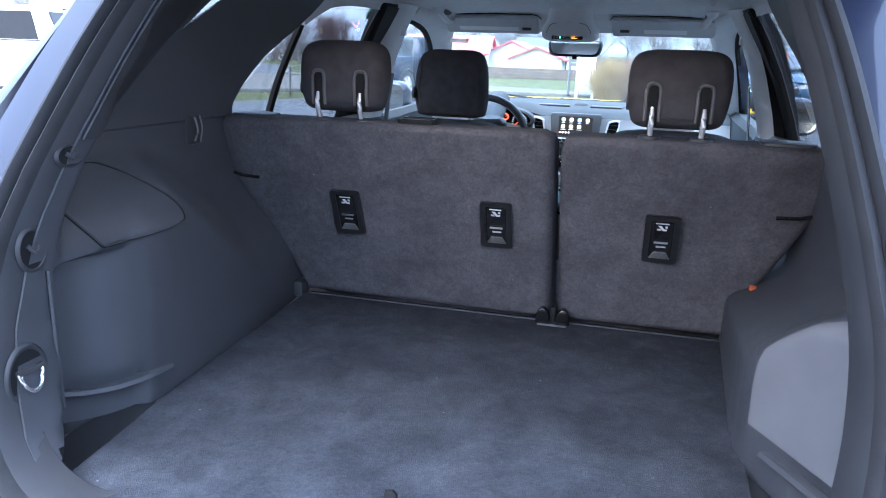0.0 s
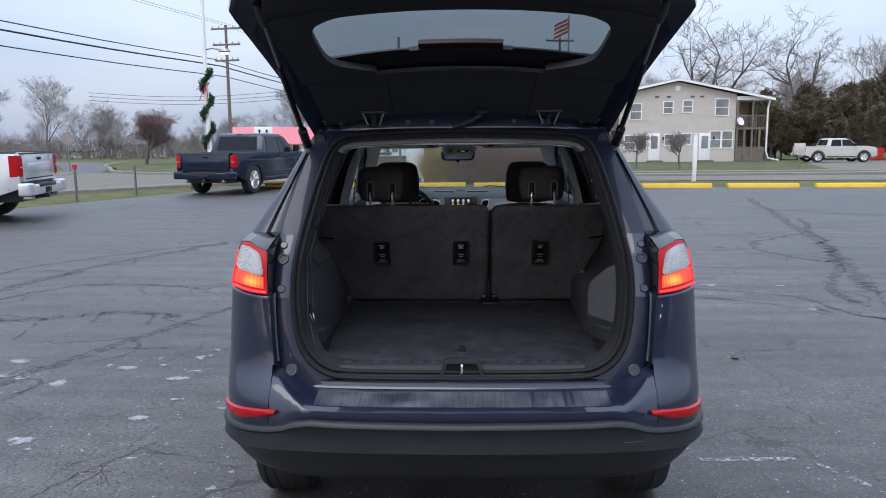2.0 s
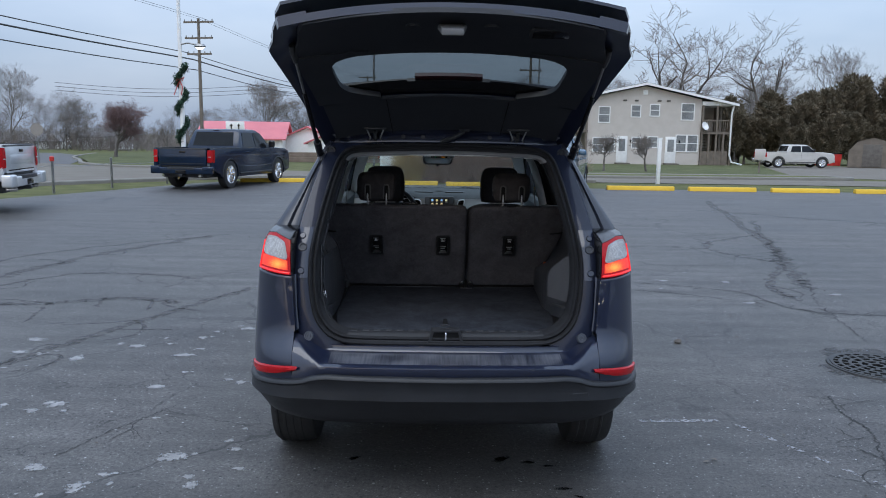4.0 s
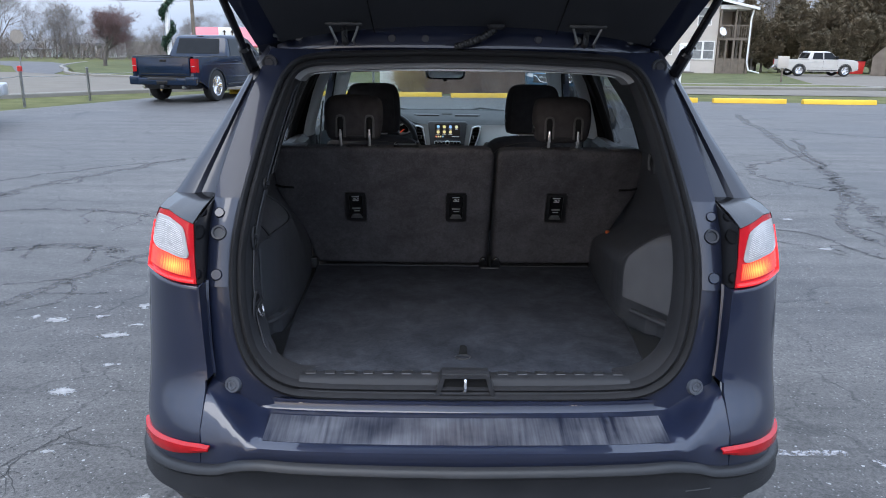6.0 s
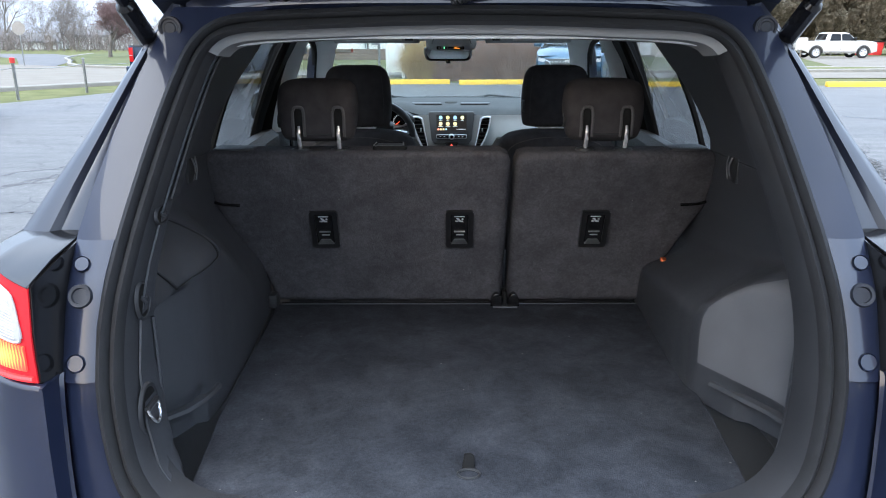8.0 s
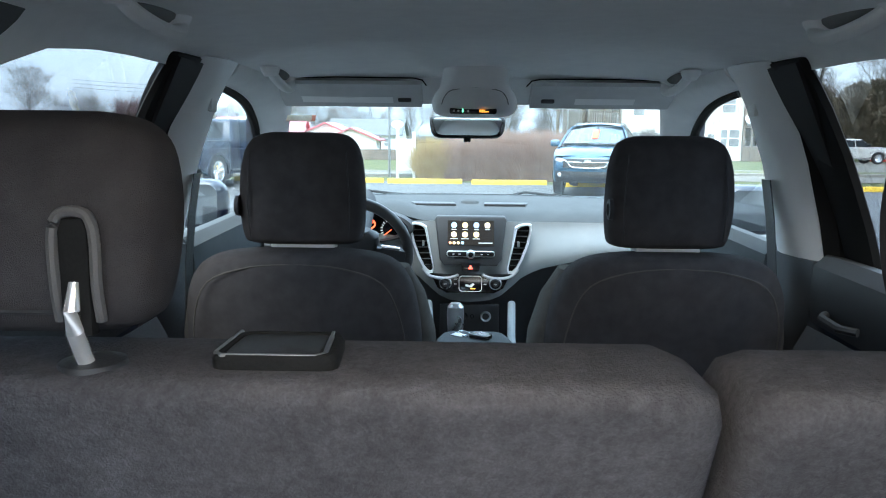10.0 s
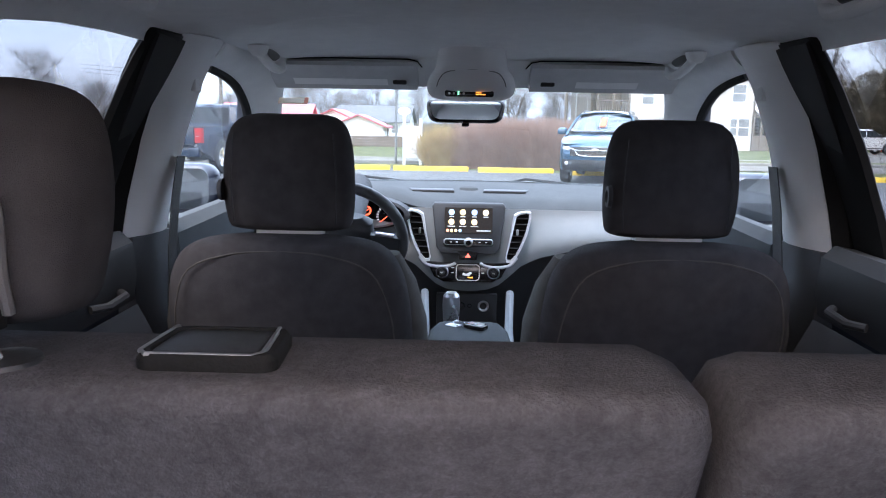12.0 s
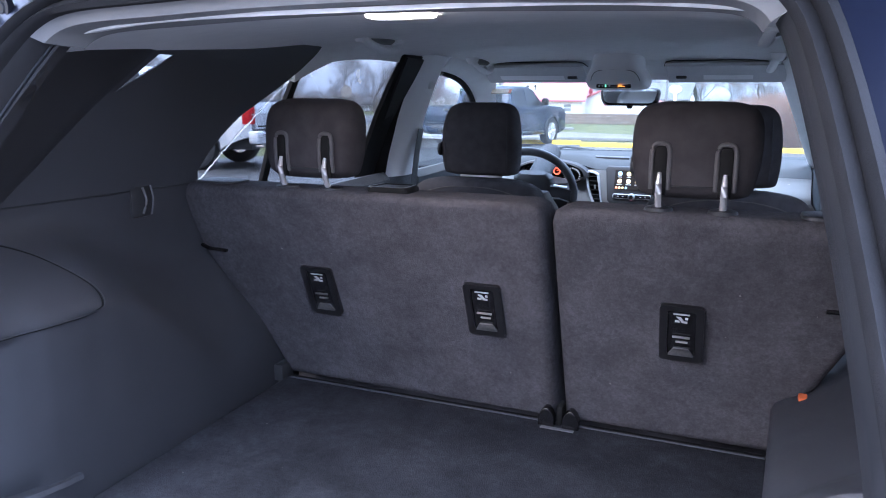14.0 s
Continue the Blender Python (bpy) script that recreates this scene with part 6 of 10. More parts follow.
for z0_, z1_, x1_ in ((1.4620, 1.4645, 0.030), (1.4665, 1.4690, 0.020)):
    part("amber_light", rbox((0.004, 2.681, z0_), (x1_, 2.685, z1_), 0.0005, 1), AMBER_LED, ohc, "small amber light")
rvm = thing("rear_view_mirror", "black rear view mirror hung on the windscreen", "mirror")
part("shell", cushion([(1.388, -0.02, 3.165, 0.085, 0.010), (1.391, -0.02, 3.165, 0.104, 0.018), (1.405, -0.02, 3.168, 0.122, 0.026), (1.440, -0.02, 3.17, 0.129, 0.027), (1.458, -0.02, 3.168, 0.125, 0.022), (1.465, -0.02, 3.165, 0.105, 0.012)], 44, 4), GLOSS_BLACK, rvm)
part("mirror_face", prism([(0.112 * x_ * (1 + 0.07 * z_), 0.029 * z_) for x_, z_ in ((-0.80, -1.0), (0.80, -1.0), (0.94, -0.86), (1.0, -0.5), (1.0, 0.6), (0.95, 0.9), (0.84, 1.0), (-0.84, 1.0), (-0.95, 0.9), (-1.0, 0.6), (-1.0, -0.5), (-0.94, -0.86))], "y", -0.0015, 0.0015), MIRROR, rvm, "mirror face").matrix_basis = pose(-0.02, 3.1395, 1.428, -7, 0, 0)
part("stalk", tube([(-0.02, 3.18, 1.44), (-0.02, 3.14, 1.50), (-0.02, 3.02, 1.54)], 0.014, 8), GLOSS_BLACK, rvm)
part("sensor", rbox((-0.032, 3.155, 1.376), (-0.008, 3.175, 1.396), 0.004), GLOSS_BLACK, rvm)

# ---- pillars, doors, belts ----
for s in (1, -1):
    tp = thing("pillar_trim", "pale grey windscreen and centre pillar trims", "car trim", "pillar trims")
    # roof side and windscreen pillar in one sweep, arched over the front door window
    inner = smooth_path([(0.612, 2.52, liner_z(0.612, 2.52) + 0.004), (0.598, 2.62, liner_z(0.598, 2.62)), (0.580, 2.72, liner_z(0.58, 2.72)), (0.565, 2.86, liner_z(0.565, 2.86)), (0.577, 2.955, 1.500), (0.600, 3.03, 1.45), (0.65, 3.20, 1.34), (0.71, 3.40, 1.20), (0.765, 3.56, 1.08)], 4)
    outer = smooth_path([(0.663, 2.52, 1.526), (0.662, 2.62, 1.519), (0.664, 2.72, 1.508), (0.670, 2.83, 1.486), (0.690, 2.98, 1.437), (0.715, 3.10, 1.382), (0.75, 3.26, 1.29), (0.785, 3.42, 1.18), (0.81, 3.50, 1.09)], 4)
    rows = []
    for a, b in zip(outer, inner):
        rows.append([(s * (lerp(a.x, b.x, u) - 0.016 * math.sin(math.pi * u)), lerp(a.y, b.y, u) - 0.012 * math.sin(math.pi * u), lerp(a.z, b.z, u)) for u in (0.0, 0.12, 0.3, 0.5, 0.7, 0.88, 1.0)])
    part("windscreen_pillar_trim", shell(rows, 0.006), HEADLINER, tp, "pale grey roof side and pillar cover")
    part("window_seal", tube([(s * (p.x + 0.010), p.y - 0.004, p.z - 0.006) for p in outer[2:]], 0.014, 8), SEAL_BLACK, tp, "black window seal")
    part("pillar_joint", tube(rows[20], 0.0015, 5), PLASTIC, tp)
    rows = []
    for z in np.linspace(1.12, 1.566, 11):
        xo = house_x(2.4, z) - 0.045 - 0.05 * (1.55 - z) / 0.43
        yb = interp(z, [1.12, 1.3, 1.55], [2.30, 2.30, 2.29])
        rows.append([(s * (xo + 0.02), yb - 0.005, z), (s * (xo + 0.005), yb + 0.012, z), (s * (xo - 0.014), yb + 0.06, z), (s * (xo - 0.022), yb + 0.12, z), (s * (xo - 0.012), yb + 0.17, z), (s * (xo + 0.02), yb + 0.19, z)])
    part("centre_pillar_trim", shell(rows, 0.006), PILLAR_GREY, tp)
    part("door_frame_trim", shell([[(s * (house_x(2.25, z) - d), y, z) for y, d in ((2.150 + 0.10 * (1.55 - z) * 0.3, 0.014), (2.158 + 0.10 * (1.55 - z) * 0.3, 0.024), (2.205, 0.030), (2.262, 0.032), (2.285, 0.026))] for z in np.linspace(1.11, 1.562, 10)], 0.006), SEAL_BLACK, tp, "dark door frame trim beside the pillar")
    part("door_seal", shell([[(r[0][0] + s * 0.004, r[0][1] + 0.004, r[0][2]), (r[0][0] + s * 0.03, r[0][1] - 0.012, r[0][2]), (r[0][0] + s * 0.078, r[0][1] - 0.004, r[0][2])] for r in rows], 0.01), SEAL_BLACK, tp, "black rubber door seal")
    rows = [[(s * (x + 0.0), y, z) for x, y in ((0.80, 2.285), (0.765, 2.30), (0.75, 2.36), (0.745, 2.46), (0.79, 2.50))] for z in (0.35, 0.7, 1.0, 1.12)]
    part("lower_pillar_trim", shell(rows, 0.006), TRIM, tp, "charcoal lower pillar cover")
    part("belt_adjuster", rbox((s * 0.646 - 0.007, 2.385, 1.448), (s * 0.646 + 0.007, 2.425, 1.490), 0.005), HEADLINER, tp, "small belt height adjuster")
    belt = thing("seat_belt", "dark grey front seat belt on the pillar", "seat belt", "front seat belts")
    part("webbing", shell([[(s * 0.695, 2.42 + d, 1.30), (s * 0.705, 2.40 + d, 1.20), (s * 0.712, 2.385 + d, 1.08), (s * 0.715, 2.37 + d, 0.90), (s * 0.715, 2.37 + d, 0.5)] for d in (-0.024, 0.024)], 0.0025), PLASTIC, belt)
    # door linings
    for nm, y0, y1, topm in (("rear", 1.38, 2.26, PLASTIC), ("front", 2.52, 3.46, DASH_TOP)):
        dl = thing("door_lining", "grey moulded door lining" if nm == "front" else "charcoal moulded rear door lining", "door lining", nm + " door linings")
        rows = [[(s * x, y, z + 0.02 * (y - y0)) for y in np.linspace(y0, y1, 10)] for x, z in ((0.83, 1.115), (0.775, 1.125), (0.748, 1.10), (0.742, 1.03), (0.752, 0.97))]
        part("upper_panel", shell(rows, 0.008), topm, dl)
        rows = [[(s * x, y, z) for y in np.linspace(y0, y1, 10)] for x, z in ((0.752, 0.975), (0.715, 0.90), (0.68, 0.86), (0.685, 0.82), (0.735, 0.78), (0.74, 0.45), (0.76, 0.34))]
        part("lower_panel", shell(rows, 0.008), TRIM, dl)
        part("pull_handle", tube([(s * 0.738, y1 - 0.22, 1.02), (s * 0.715, y1 - 0.19, 1.02), (s * 0.715, y1 - 0.12, 1.025), (s * 0.738, y1 - 0.09, 1.025)], 0.009, 8), SATIN if nm == "front" else PLASTIC, dl, "inner door handle")
        part("armrest", rbox((s * 0.70 - 0.035, y0 + 0.15, 0.855), (s * 0.70 + 0.035, y1 - 0.18, 0.885), 0.015, 3), topm, dl)

part("cabin_floor", rbox((-0.74, 1.35, 0.262), (0.74, 3.5, 0.285), 0.005), CARPET, car, "dark floor carpet")

# ---- dashboard ----
dash = thing("dashboard", "pale grey dashboard with black centre stack", "dashboard")


xs = np.linspace(-0.74, 0.74, 41)
hood = lambda x: 0.035 * math.exp(-((x + 0.39) / 0.17) ** 4)
part("dash_top", shell([[(x, y - 0.05 * (abs(x) / 0.74) ** 3, z + (hood(x) if 3.3 < y < 3.5 else 0)) for y, z in ((3.76, 1.150), (3.64, 1.143), (3.52, 1.133), (3.42, 1.122), (3.35, 1.108), (3.322, 1.085))] for x in xs], 0.01), DASH_TOP, dash, "grey soft dash top")
for x0, x1 in ((-0.215, -0.055), (0.055, 0.215)):
    part("demister_slot", prism([(x0, 3.47), (x1, 3.47), (x1 * 1.08, 3.545), (x0 * 1.08, 3.545)], "z", 1.126, 1.1370, 0.002), PLASTIC, dash, "dark demister slot")
part("light_sensor", cushion([(1.128, 0, 3.54, 0.040, 0.03), (1.142, 0, 3.54, 0.034, 0.024), (1.149, 0, 3.54, 0.018, 0.012)], 20, 2), DASH_TOP, dash)
rows = []
for x in xs:
    lo_z = interp(abs(x), [0.0, 0.06, 0.10, 0.14, 0.173, 0.21, 0.258, 0.36, 0.50, 0.74], [0.797, 0.800, 0.812, 0.845, 0.882, 0.905, 0.925, 0.950, 0.973, 0.990])
    ins = 0.05 * (abs(x) / 0.74) ** 3
    rows.append([(x, lerp(3.322, 3.262, smoothstep(t)) - ins + 0.05 * max(0, t - 0.8), lerp(1.086, lo_z, t)) for t in np.linspace(0, 1, 9)])
part("dash_panel", shell(rows, 0.012), DASH_GREY, dash, "pale grey sweeping panel")
rows = []
for x in xs:
    hi_z = interp(abs(x), [0.0, 0.06, 0.10, 0.14, 0.173, 0.21, 0.258, 0.36, 0.50, 0.74], [0.802, 0.805, 0.817, 0.850, 0.887, 0.910, 0.930, 0.955, 0.978, 0.995])
    rows.append([(x, lerp(3.29, 3.42, t ** 0.7), lerp(hi_z, 0.52, t)) for t in np.linspace(0, 1, 7)])
part("lower_dash", shell(rows, 0.01), DASH_DARK, dash, "charcoal lower dash")
part("glove_box_seam", tube(smooth_path([(0.27, 3.33, 0.80), (0.29, 3.315, 0.87), (0.36, 3.305, 0.905), (0.68, 3.295, 0.92)], 4), 0.003, 5), GLOSS_BLACK, dash)
# centre stack: set along a plane that leans back towards the top
def stack(x, z, out=0.0):
    return (x, 3.245 + 0.28 * (z - 0.90) - out, z)


def stack_plate(poly, out, thick, mat_, name, parent, label="", bev=0.002):
    bm = bmesh.new()
    fr = [bm.verts.new(stack(x, z, out)) for x, z in poly]
    bk = [bm.verts.new(stack(x, z, out - thick)) for x, z in poly]
    fs = [bm.faces.new(fr), bm.faces.new(bk[::-1])]
    k = len(poly)
    for i in range(k):
        fs.append(bm.faces.new((fr[i], bk[i], bk[(i + 1) % k], fr[(i + 1) % k])))
    if bev:
        bmesh.ops.bevel(bm, geom=list(fs[0].edges), offset=bev, segments=2, profile=0.5, affect="EDGES")
    return part(name, bm, mat_, parent, label)


bez = stack_plate([(-0.130, 1.098), (-0.122, 1.108), (0.122, 1.108), (0.130, 1.098), (0.112, 0.955), (0.095, 0.934), (-0.095, 0.934), (-0.112, 0.955)], 0.02, 0.04, DASH_DARK, "screen_bezel", dash, "charcoal screen bezel", 0.006)
SCREEN = mat("lit_screen", (0.01, 0.01, 0.012), (0.015, 0.014, 0.014), 0.12, emit=(0.05, 0.045, 0.04), power=0.10)
scr = stack_plate(rounded(-0.084, 1.006, 0.084, 1.093, 0.003), 0.0225, 0.006, SCREEN, "touch_screen", bez, "lit touch screen with round icons", 0)
icon_cols = [(0.35, 0.62, 0.85), (0.95, 0.72, 0.30), (0.35, 0.55, 0.9), (0.9, 0.78, 0.45)]
icons = [mat("icon_glow", c, None, 0.5, emit=c, power=0.16) for c in icon_cols]
ICON_WARM = mat("warm_icon_glow", (0.9, 0.75, 0.4), None, 0.5, emit=(0.95, 0.66, 0.25), power=0.22)


def stack_disc(x, z, r, out, thick, mat_, name, parent, label="", n=20):
    return stack_plate([(x + r * math.cos(2 * math.pi * k / n), z + r * math.sin(2 * math.pi * k / n)) for k in range(n)], out, thick, mat_, name, parent, label, 0)


for i, x in enumerate((-0.061, -0.021, 0.020, 0.060)):
    stack_disc(x, 1.077, 0.0105, 0.0236, 0.001, icons[i], "screen_icon", scr, "glowing round icon")
    stack_plate([(x - 0.009, 1.0605), (x + 0.009, 1.0605), (x + 0.009, 1.0635), (x - 0.009, 1.0635)], 0.0236, 0.001, WHITE_INK, "icon_caption", scr, "", 0)
for i, x in enumerate((-0.061, -0.021, 0.020)):
    stack_disc(x, 1.044, 0.0105, 0.0236, 0.001, ICON_WARM, "screen_icon", scr, "glowing round icon")
    stack_plate([(x - 0.013, 1.0275), (x + 0.013, 1.0275), (x + 0.013, 1.0305), (x - 0.013, 1.0305)], 0.0236, 0.001, WHITE_INK, "icon_caption", scr, "", 0)
RED_ICON = mat("red_icon_glow", (0.9, 0.3, 0.2), None, 0.5, emit=(1.0, 0.3, 0.15), power=0.3)
for i, x in enumerate((-0.074, -0.060, -0.045, -0.030)):
    stack_disc(x, 1.0145, 0.0055, 0.0236, 0.001, (RED_ICON, ICON_WARM, ICON_WARM, icons[0])[i], "dock_icon", scr, "", 12)
stack_plate([(0.028, 1.0125), (0.078, 1.0125), (0.078, 1.0165), (0.028, 1.0165)], 0.0236, 0.001, WHITE_INK, "clock_print", scr, "", 0)
stack_plate(rounded(-0.087, 0.965, 0.087, 0.987, 0.009), 0.026, 0.008, SATIN, "button_strip_rim", bez, "satin rim of the buttons")
stack_plate(rounded(-0.084, 0.968, 0.084, 0.984, 0.007), 0.0275, 0.008, GLOSS_BLACK, "button_strip", bez)
kn = part("volume_knob", lathe([(0.0, -0.018), (0.012, -0.018), (0.0155, -0.014), (0.0165, 0.0)], 20, "y", stack(0, 0.976, 0.026), cap=False), SATIN, bez, "satin volume knob")
part("knob_face", lathe([(0.0, -0.0195), (0.009, -0.0192), (0.009, -0.017)], 16, "y", stack(0, 0.976, 0.026), cap=False), GLOSS_BLACK, kn)
for x in (-0.062, -0.040, 0.040, 0.062):
    stack_plate([(x - 0.004, 0.9745), (x + 0.004, 0.9745), (x + 0.004, 0.9775), (x - 0.004, 0.9775)], 0.0284, 0.001, WHITE_INK, "button_mark", bez, "", 0)
for s in (1, -1):
    outer = [(0.160, 1.072), (0.176, 1.081), (0.205, 1.086), (0.220, 1.082), (0.221, 1.060), (0.210, 1.010), (0.190, 0.958), (0.170, 0.922), (0.152, 0.906), (0.136, 0.906), (0.131, 0.922), (0.140, 0.965), (0.149, 1.010), (0.155, 1.050)]
    mx, mz = sum(p[0] for p in outer) / len(outer), sum(p[1] for p in outer) / len(outer)
    inner = [(lerp(mx + 0.28 * (z - mz), x, 0.74), lerp(mz, z, 0.90)) for x, z in outer]
    o, i_ = [(s * a, b) for a, b in outer], [(s * a, b) for a, b in inner]
    rings = [[stack(x, z, 0.012) for x, z in o], [stack(x, z, 0.030) for x, z in [((a[0] * 2 + b[0]) / 3, (a[1] * 2 + b[1]) / 3) for a, b in zip(o, i_)]], [stack(x, z, 0.028) for x, z in i_], [stack(x, z, 0.0) for x, z in i_]]
    vent = part("air_vent", loft(rings, True, False), VENT_SILVER, dash, "satin silver framed air vent")
    stack_plate(i_, 0.004, 0.01, GLOSS_BLACK, "vent_throat", vent, "", 0)
    for k in range(7):
        z = 0.935 + 0.0205 * k
        xa, xb = interp(z, [0.92, 0.965, 1.01, 1.07], [0.142, 0.146, 0.156, 0.170]), interp(z, [0.92, 0.958, 1.01, 1.06, 1.08], [0.160, 0.180, 0.202, 0.212, 0.210])
        part("vent_slat", rbox((s * xa if s > 0 else -xb, stack(0, z)[1] - 0.018, z - 0.0015), (xb if s > 0 else -xa, stack(0, z)[1] - 0.004, z + 0.0015)), PLASTIC, vent)
    part("vent_tab", rbox((s * 0.172 - 0.004, stack(0, 1.01)[1] - 0.028, 1.002), (s * 0.172 + 0.004, stack(0, 1.01)[1] - 0.016, 1.022), 0.002), SATIN, vent)
    # side vents at the dash ends
    ev = part("end_vent", loft([[(s * (0.665 + 0.055 * math.cos(a) * k), 3.285 - d, 1.02 + 0.045 * math.sin(a) * k) for a in np.linspace(0, 2 * math.pi, 21)[:-1]] for d, k in ((0.0, 1.1), (0.02, 1.0), (0.02, 0.82), (0.0, 0.8))], True, False), SATIN, dash, "satin framed end vent")
    for k in range(4):
        part("vent_slat", rbox((s * 0.665 - 0.04, 3.272, 0.995 + 0.016 * k), (s * 0.665 + 0.04, 3.282, 0.998 + 0.016 * k)), GLOSS_BLACK, ev)
    part("chrome_sweep", tube(smooth_path([stack(s * 0.172, 0.925, 0.022), stack(s * 0.150, 0.902, 0.026), stack(s * 0.12, 0.893, 0.026), stack(s * 0.085, 0.892, 0.026), stack(s * 0.055, 0.898, 0.024), stack(s * 0.044, 0.905, 0.022)], 4), 0.0055, 6), VENT_SILVER, dash)
hz = stack_plate([(-0.036, 0.945), (0.036, 0.945), (0.030, 0.915), (-0.030, 0.915)], 0.022, 0.02, GLOSS_BLACK, "hazard_switch", dash, "black hazard switch")
RED_GLOW = mat("red_glow", (0.9, 0.1, 0.08), None, 0.4, emit=(1.0, 0.10, 0.06), power=0.5)
stack_plate([(-0.009, 0.923), (0.009, 0.923), (0.0, 0.938)], 0.0235, 0.002, RED_GLOW, "hazard_triangle", hz, "red triangle", 0)
cl = stack_plate([(-0.145, 0.905), (-0.085, 0.900), (0.085, 0.900), (0.145, 0.905), (0.118, 0.855), (0.085, 0.838), (-0.085, 0.838), (-0.118, 0.855)], 0.014, 0.02, GLOSS_BLACK, "climate_panel", dash, "black climate panel")
for s in (1, -1):
    d = part("climate_dial", lathe([(0.019, -0.010), (0.0225, -0.008), (0.023, 0.0)], 24, "y", stack(s * 0.09, 0.873, 0.014), cap=False), SATIN, cl, "satin ringed climate dial")
    part("dial_body", lathe([(0.0, -0.022), (0.014, -0.022), (0.017, -0.016), (0.0195, 0.0)], 24, "y", stack(s * 0.09, 0.873, 0.014), cap=False), GLOSS_BLACK, d)
    for k in range(3):
        part("dial_mark", rbox((s * 0.09 - 0.006 + 0.004 * k, stack(0, 0.873)[1] - 0.0385, 0.871), (s * 0.09 - 0.004 + 0.004 * k, stack(0, 0.873)[1] - 0.0375, 0.876)), WHITE_INK, d)
    part("dial_face", lathe([(0.0, -0.0235), (0.011, -0.023), (0.011, -0.02)], 18, "y", stack(s * 0.09, 0.873, 0.014), cap=False), DASH_DARK, d)
    for z in (0.885, 0.868):
        stack_plate([(s * 0.053 - 0.005, z), (s * 0.053 + 0.005, z), (s * 0.053 + 0.005, z + 0.003), (s * 0.053 - 0.005, z + 0.003)], 0.016, 0.001, WHITE_INK, "button_mark", cl, "", 0)
part("mode_rim", loft([[stack(x, z, 0.016) for x, z in p] for p in (rounded(-0.042, 0.843, 0.042, 0.899, 0.012), rounded(-0.039, 0.846, 0.039, 0.896, 0.010))] , True, False), SATIN, cl)
stack_plate([(-0.018, 0.862), (0.004, 0.858), (0.016, 0.870), (0.008, 0.873), (-0.004, 0.866), (-0.016, 0.870)], 0.0165, 0.002, WHITE_INK, "seat_symbol", cl, "", 0)
stack_plate([(0.0, 0.852), (0.018, 0.852), (0.018, 0.856), (0.0, 0.856)], 0.0165, 0.002, AMBER_LED, "amber_mark", cl, "", 0)
# instrument cluster
ic = part("instrument_cluster", loft([[(-0.39 + 0.165 * k * math.cos(a), 3.30 - d, 1.062 + (0.062 * k) * math.sin(a) * (1 if math.sin(a) > 0 else 0.75)) for a in np.linspace(0, 2 * math.pi, 29)[:-1]] for d, k in ((0.0, 1.15), (0.05, 1.1), (0.055, 1.0), (0.0, 0.95))], True, True), DASH_DARK, dash, "hooded instrument cluster")
GAUGE_RED = mat("gauge_glow", (0.8, 0.1, 0.05), None, 0.4, emit=(1.0, 0.12, 0.05), power=0.4)
GAUGE_W = mat("gauge_marks", (0.7, 0.7, 0.7), None, 0.4, emit=(0.8, 0.85, 0.9), power=0.15)
part("cluster_face", prism([(-0.39 + 0.15 * math.cos(a), 1.062 + 0.056 * math.sin(a) * (1 if math.sin(a) > 0 else 0.75)) for a in np.linspace(0, 2 * math.pi, 29)[:-1]], "y", 3.290, 3.296), GLOSS_BLACK, ic)
for gx in (-0.470, -0.290):
    for k in range(17):
        a = radians(215 - 250 * k / 16)
        part("tick", tube([(gx + 0.032 * math.cos(a), 3.288, 1.055 + 0.032 * math.sin(a)), (gx + 0.040 * math.cos(a), 3.288, 1.055 + 0.040 * math.sin(a))], 0.0012, 4), GAUGE_W, ic)
    part("needle", tube([(gx, 3.286, 1.055), (gx - 0.026, 3.286, 1.035)], 0.0015, 4), GAUGE_RED, ic, "red needle")
for gx in (-0.415, -0.365):
    part("small_gauge", lathe([(0.012, 0.0), (0.018, 0.0), (0.018, -0.002), (0.012, -0.002)], 20, "y", (gx, 3.288, 1.075), cap=False), GAUGE_RED, ic, "red lit small gauge")
    part("needle", tube([(gx, 3.285, 1.075), (gx + 0.012, 3.285, 1.083)], 0.0015, 4), GAUGE_RED, ic)
# steering wheel
WHEEL_GREY = mat("worn_leather_rim", (0.045, 0.046, 0.048), (0.07, 0.071, 0.073), 0.38, 0.0, 30, 500, 0.2)
sw = thing("steering_wheel", "black steering wheel with silver spokes", "steering wheel")
ring = [(0.185 * math.cos(a), 0.0, 0.185 * math.sin(a)) for a in np.linspace(0, 2 * math.pi, 41)[:-1]]
part("rim", tube(ring, 0.0175, 12, up=(0, 1, 0), closed=True), WHEEL_GREY, sw)
hubp = part("hub", cushion([(-0.075, 0, 0.03, 0.055, 0.02), (-0.05, 0, 0.03, 0.085, 0.035), (0.0, 0, 0.03, 0.092, 0.04), (0.045, 0, 0.03, 0.088, 0.035), (0.065, 0, 0.03, 0.06, 0.02)], 24, 3), PLASTIC, sw, "dark airbag hub")
GOLD = mat("gold_badge", (0.62, 0.42, 0.10), (0.7, 0.5, 0.15), 0.3, 0.8, 20)
part("badge", prism([(-0.028, 0.006), (-0.009, 0.006), (-0.009, 0.012), (0.009, 0.012), (0.009, 0.006), (0.028, 0.006), (0.025, -0.006), (0.009, -0.006), (0.009, -0.012), (-0.009, -0.012), (-0.009, -0.006), (-0.025, -0.006)], "y", -0.014, -0.008), GOLD, hubp, "gold badge plate")
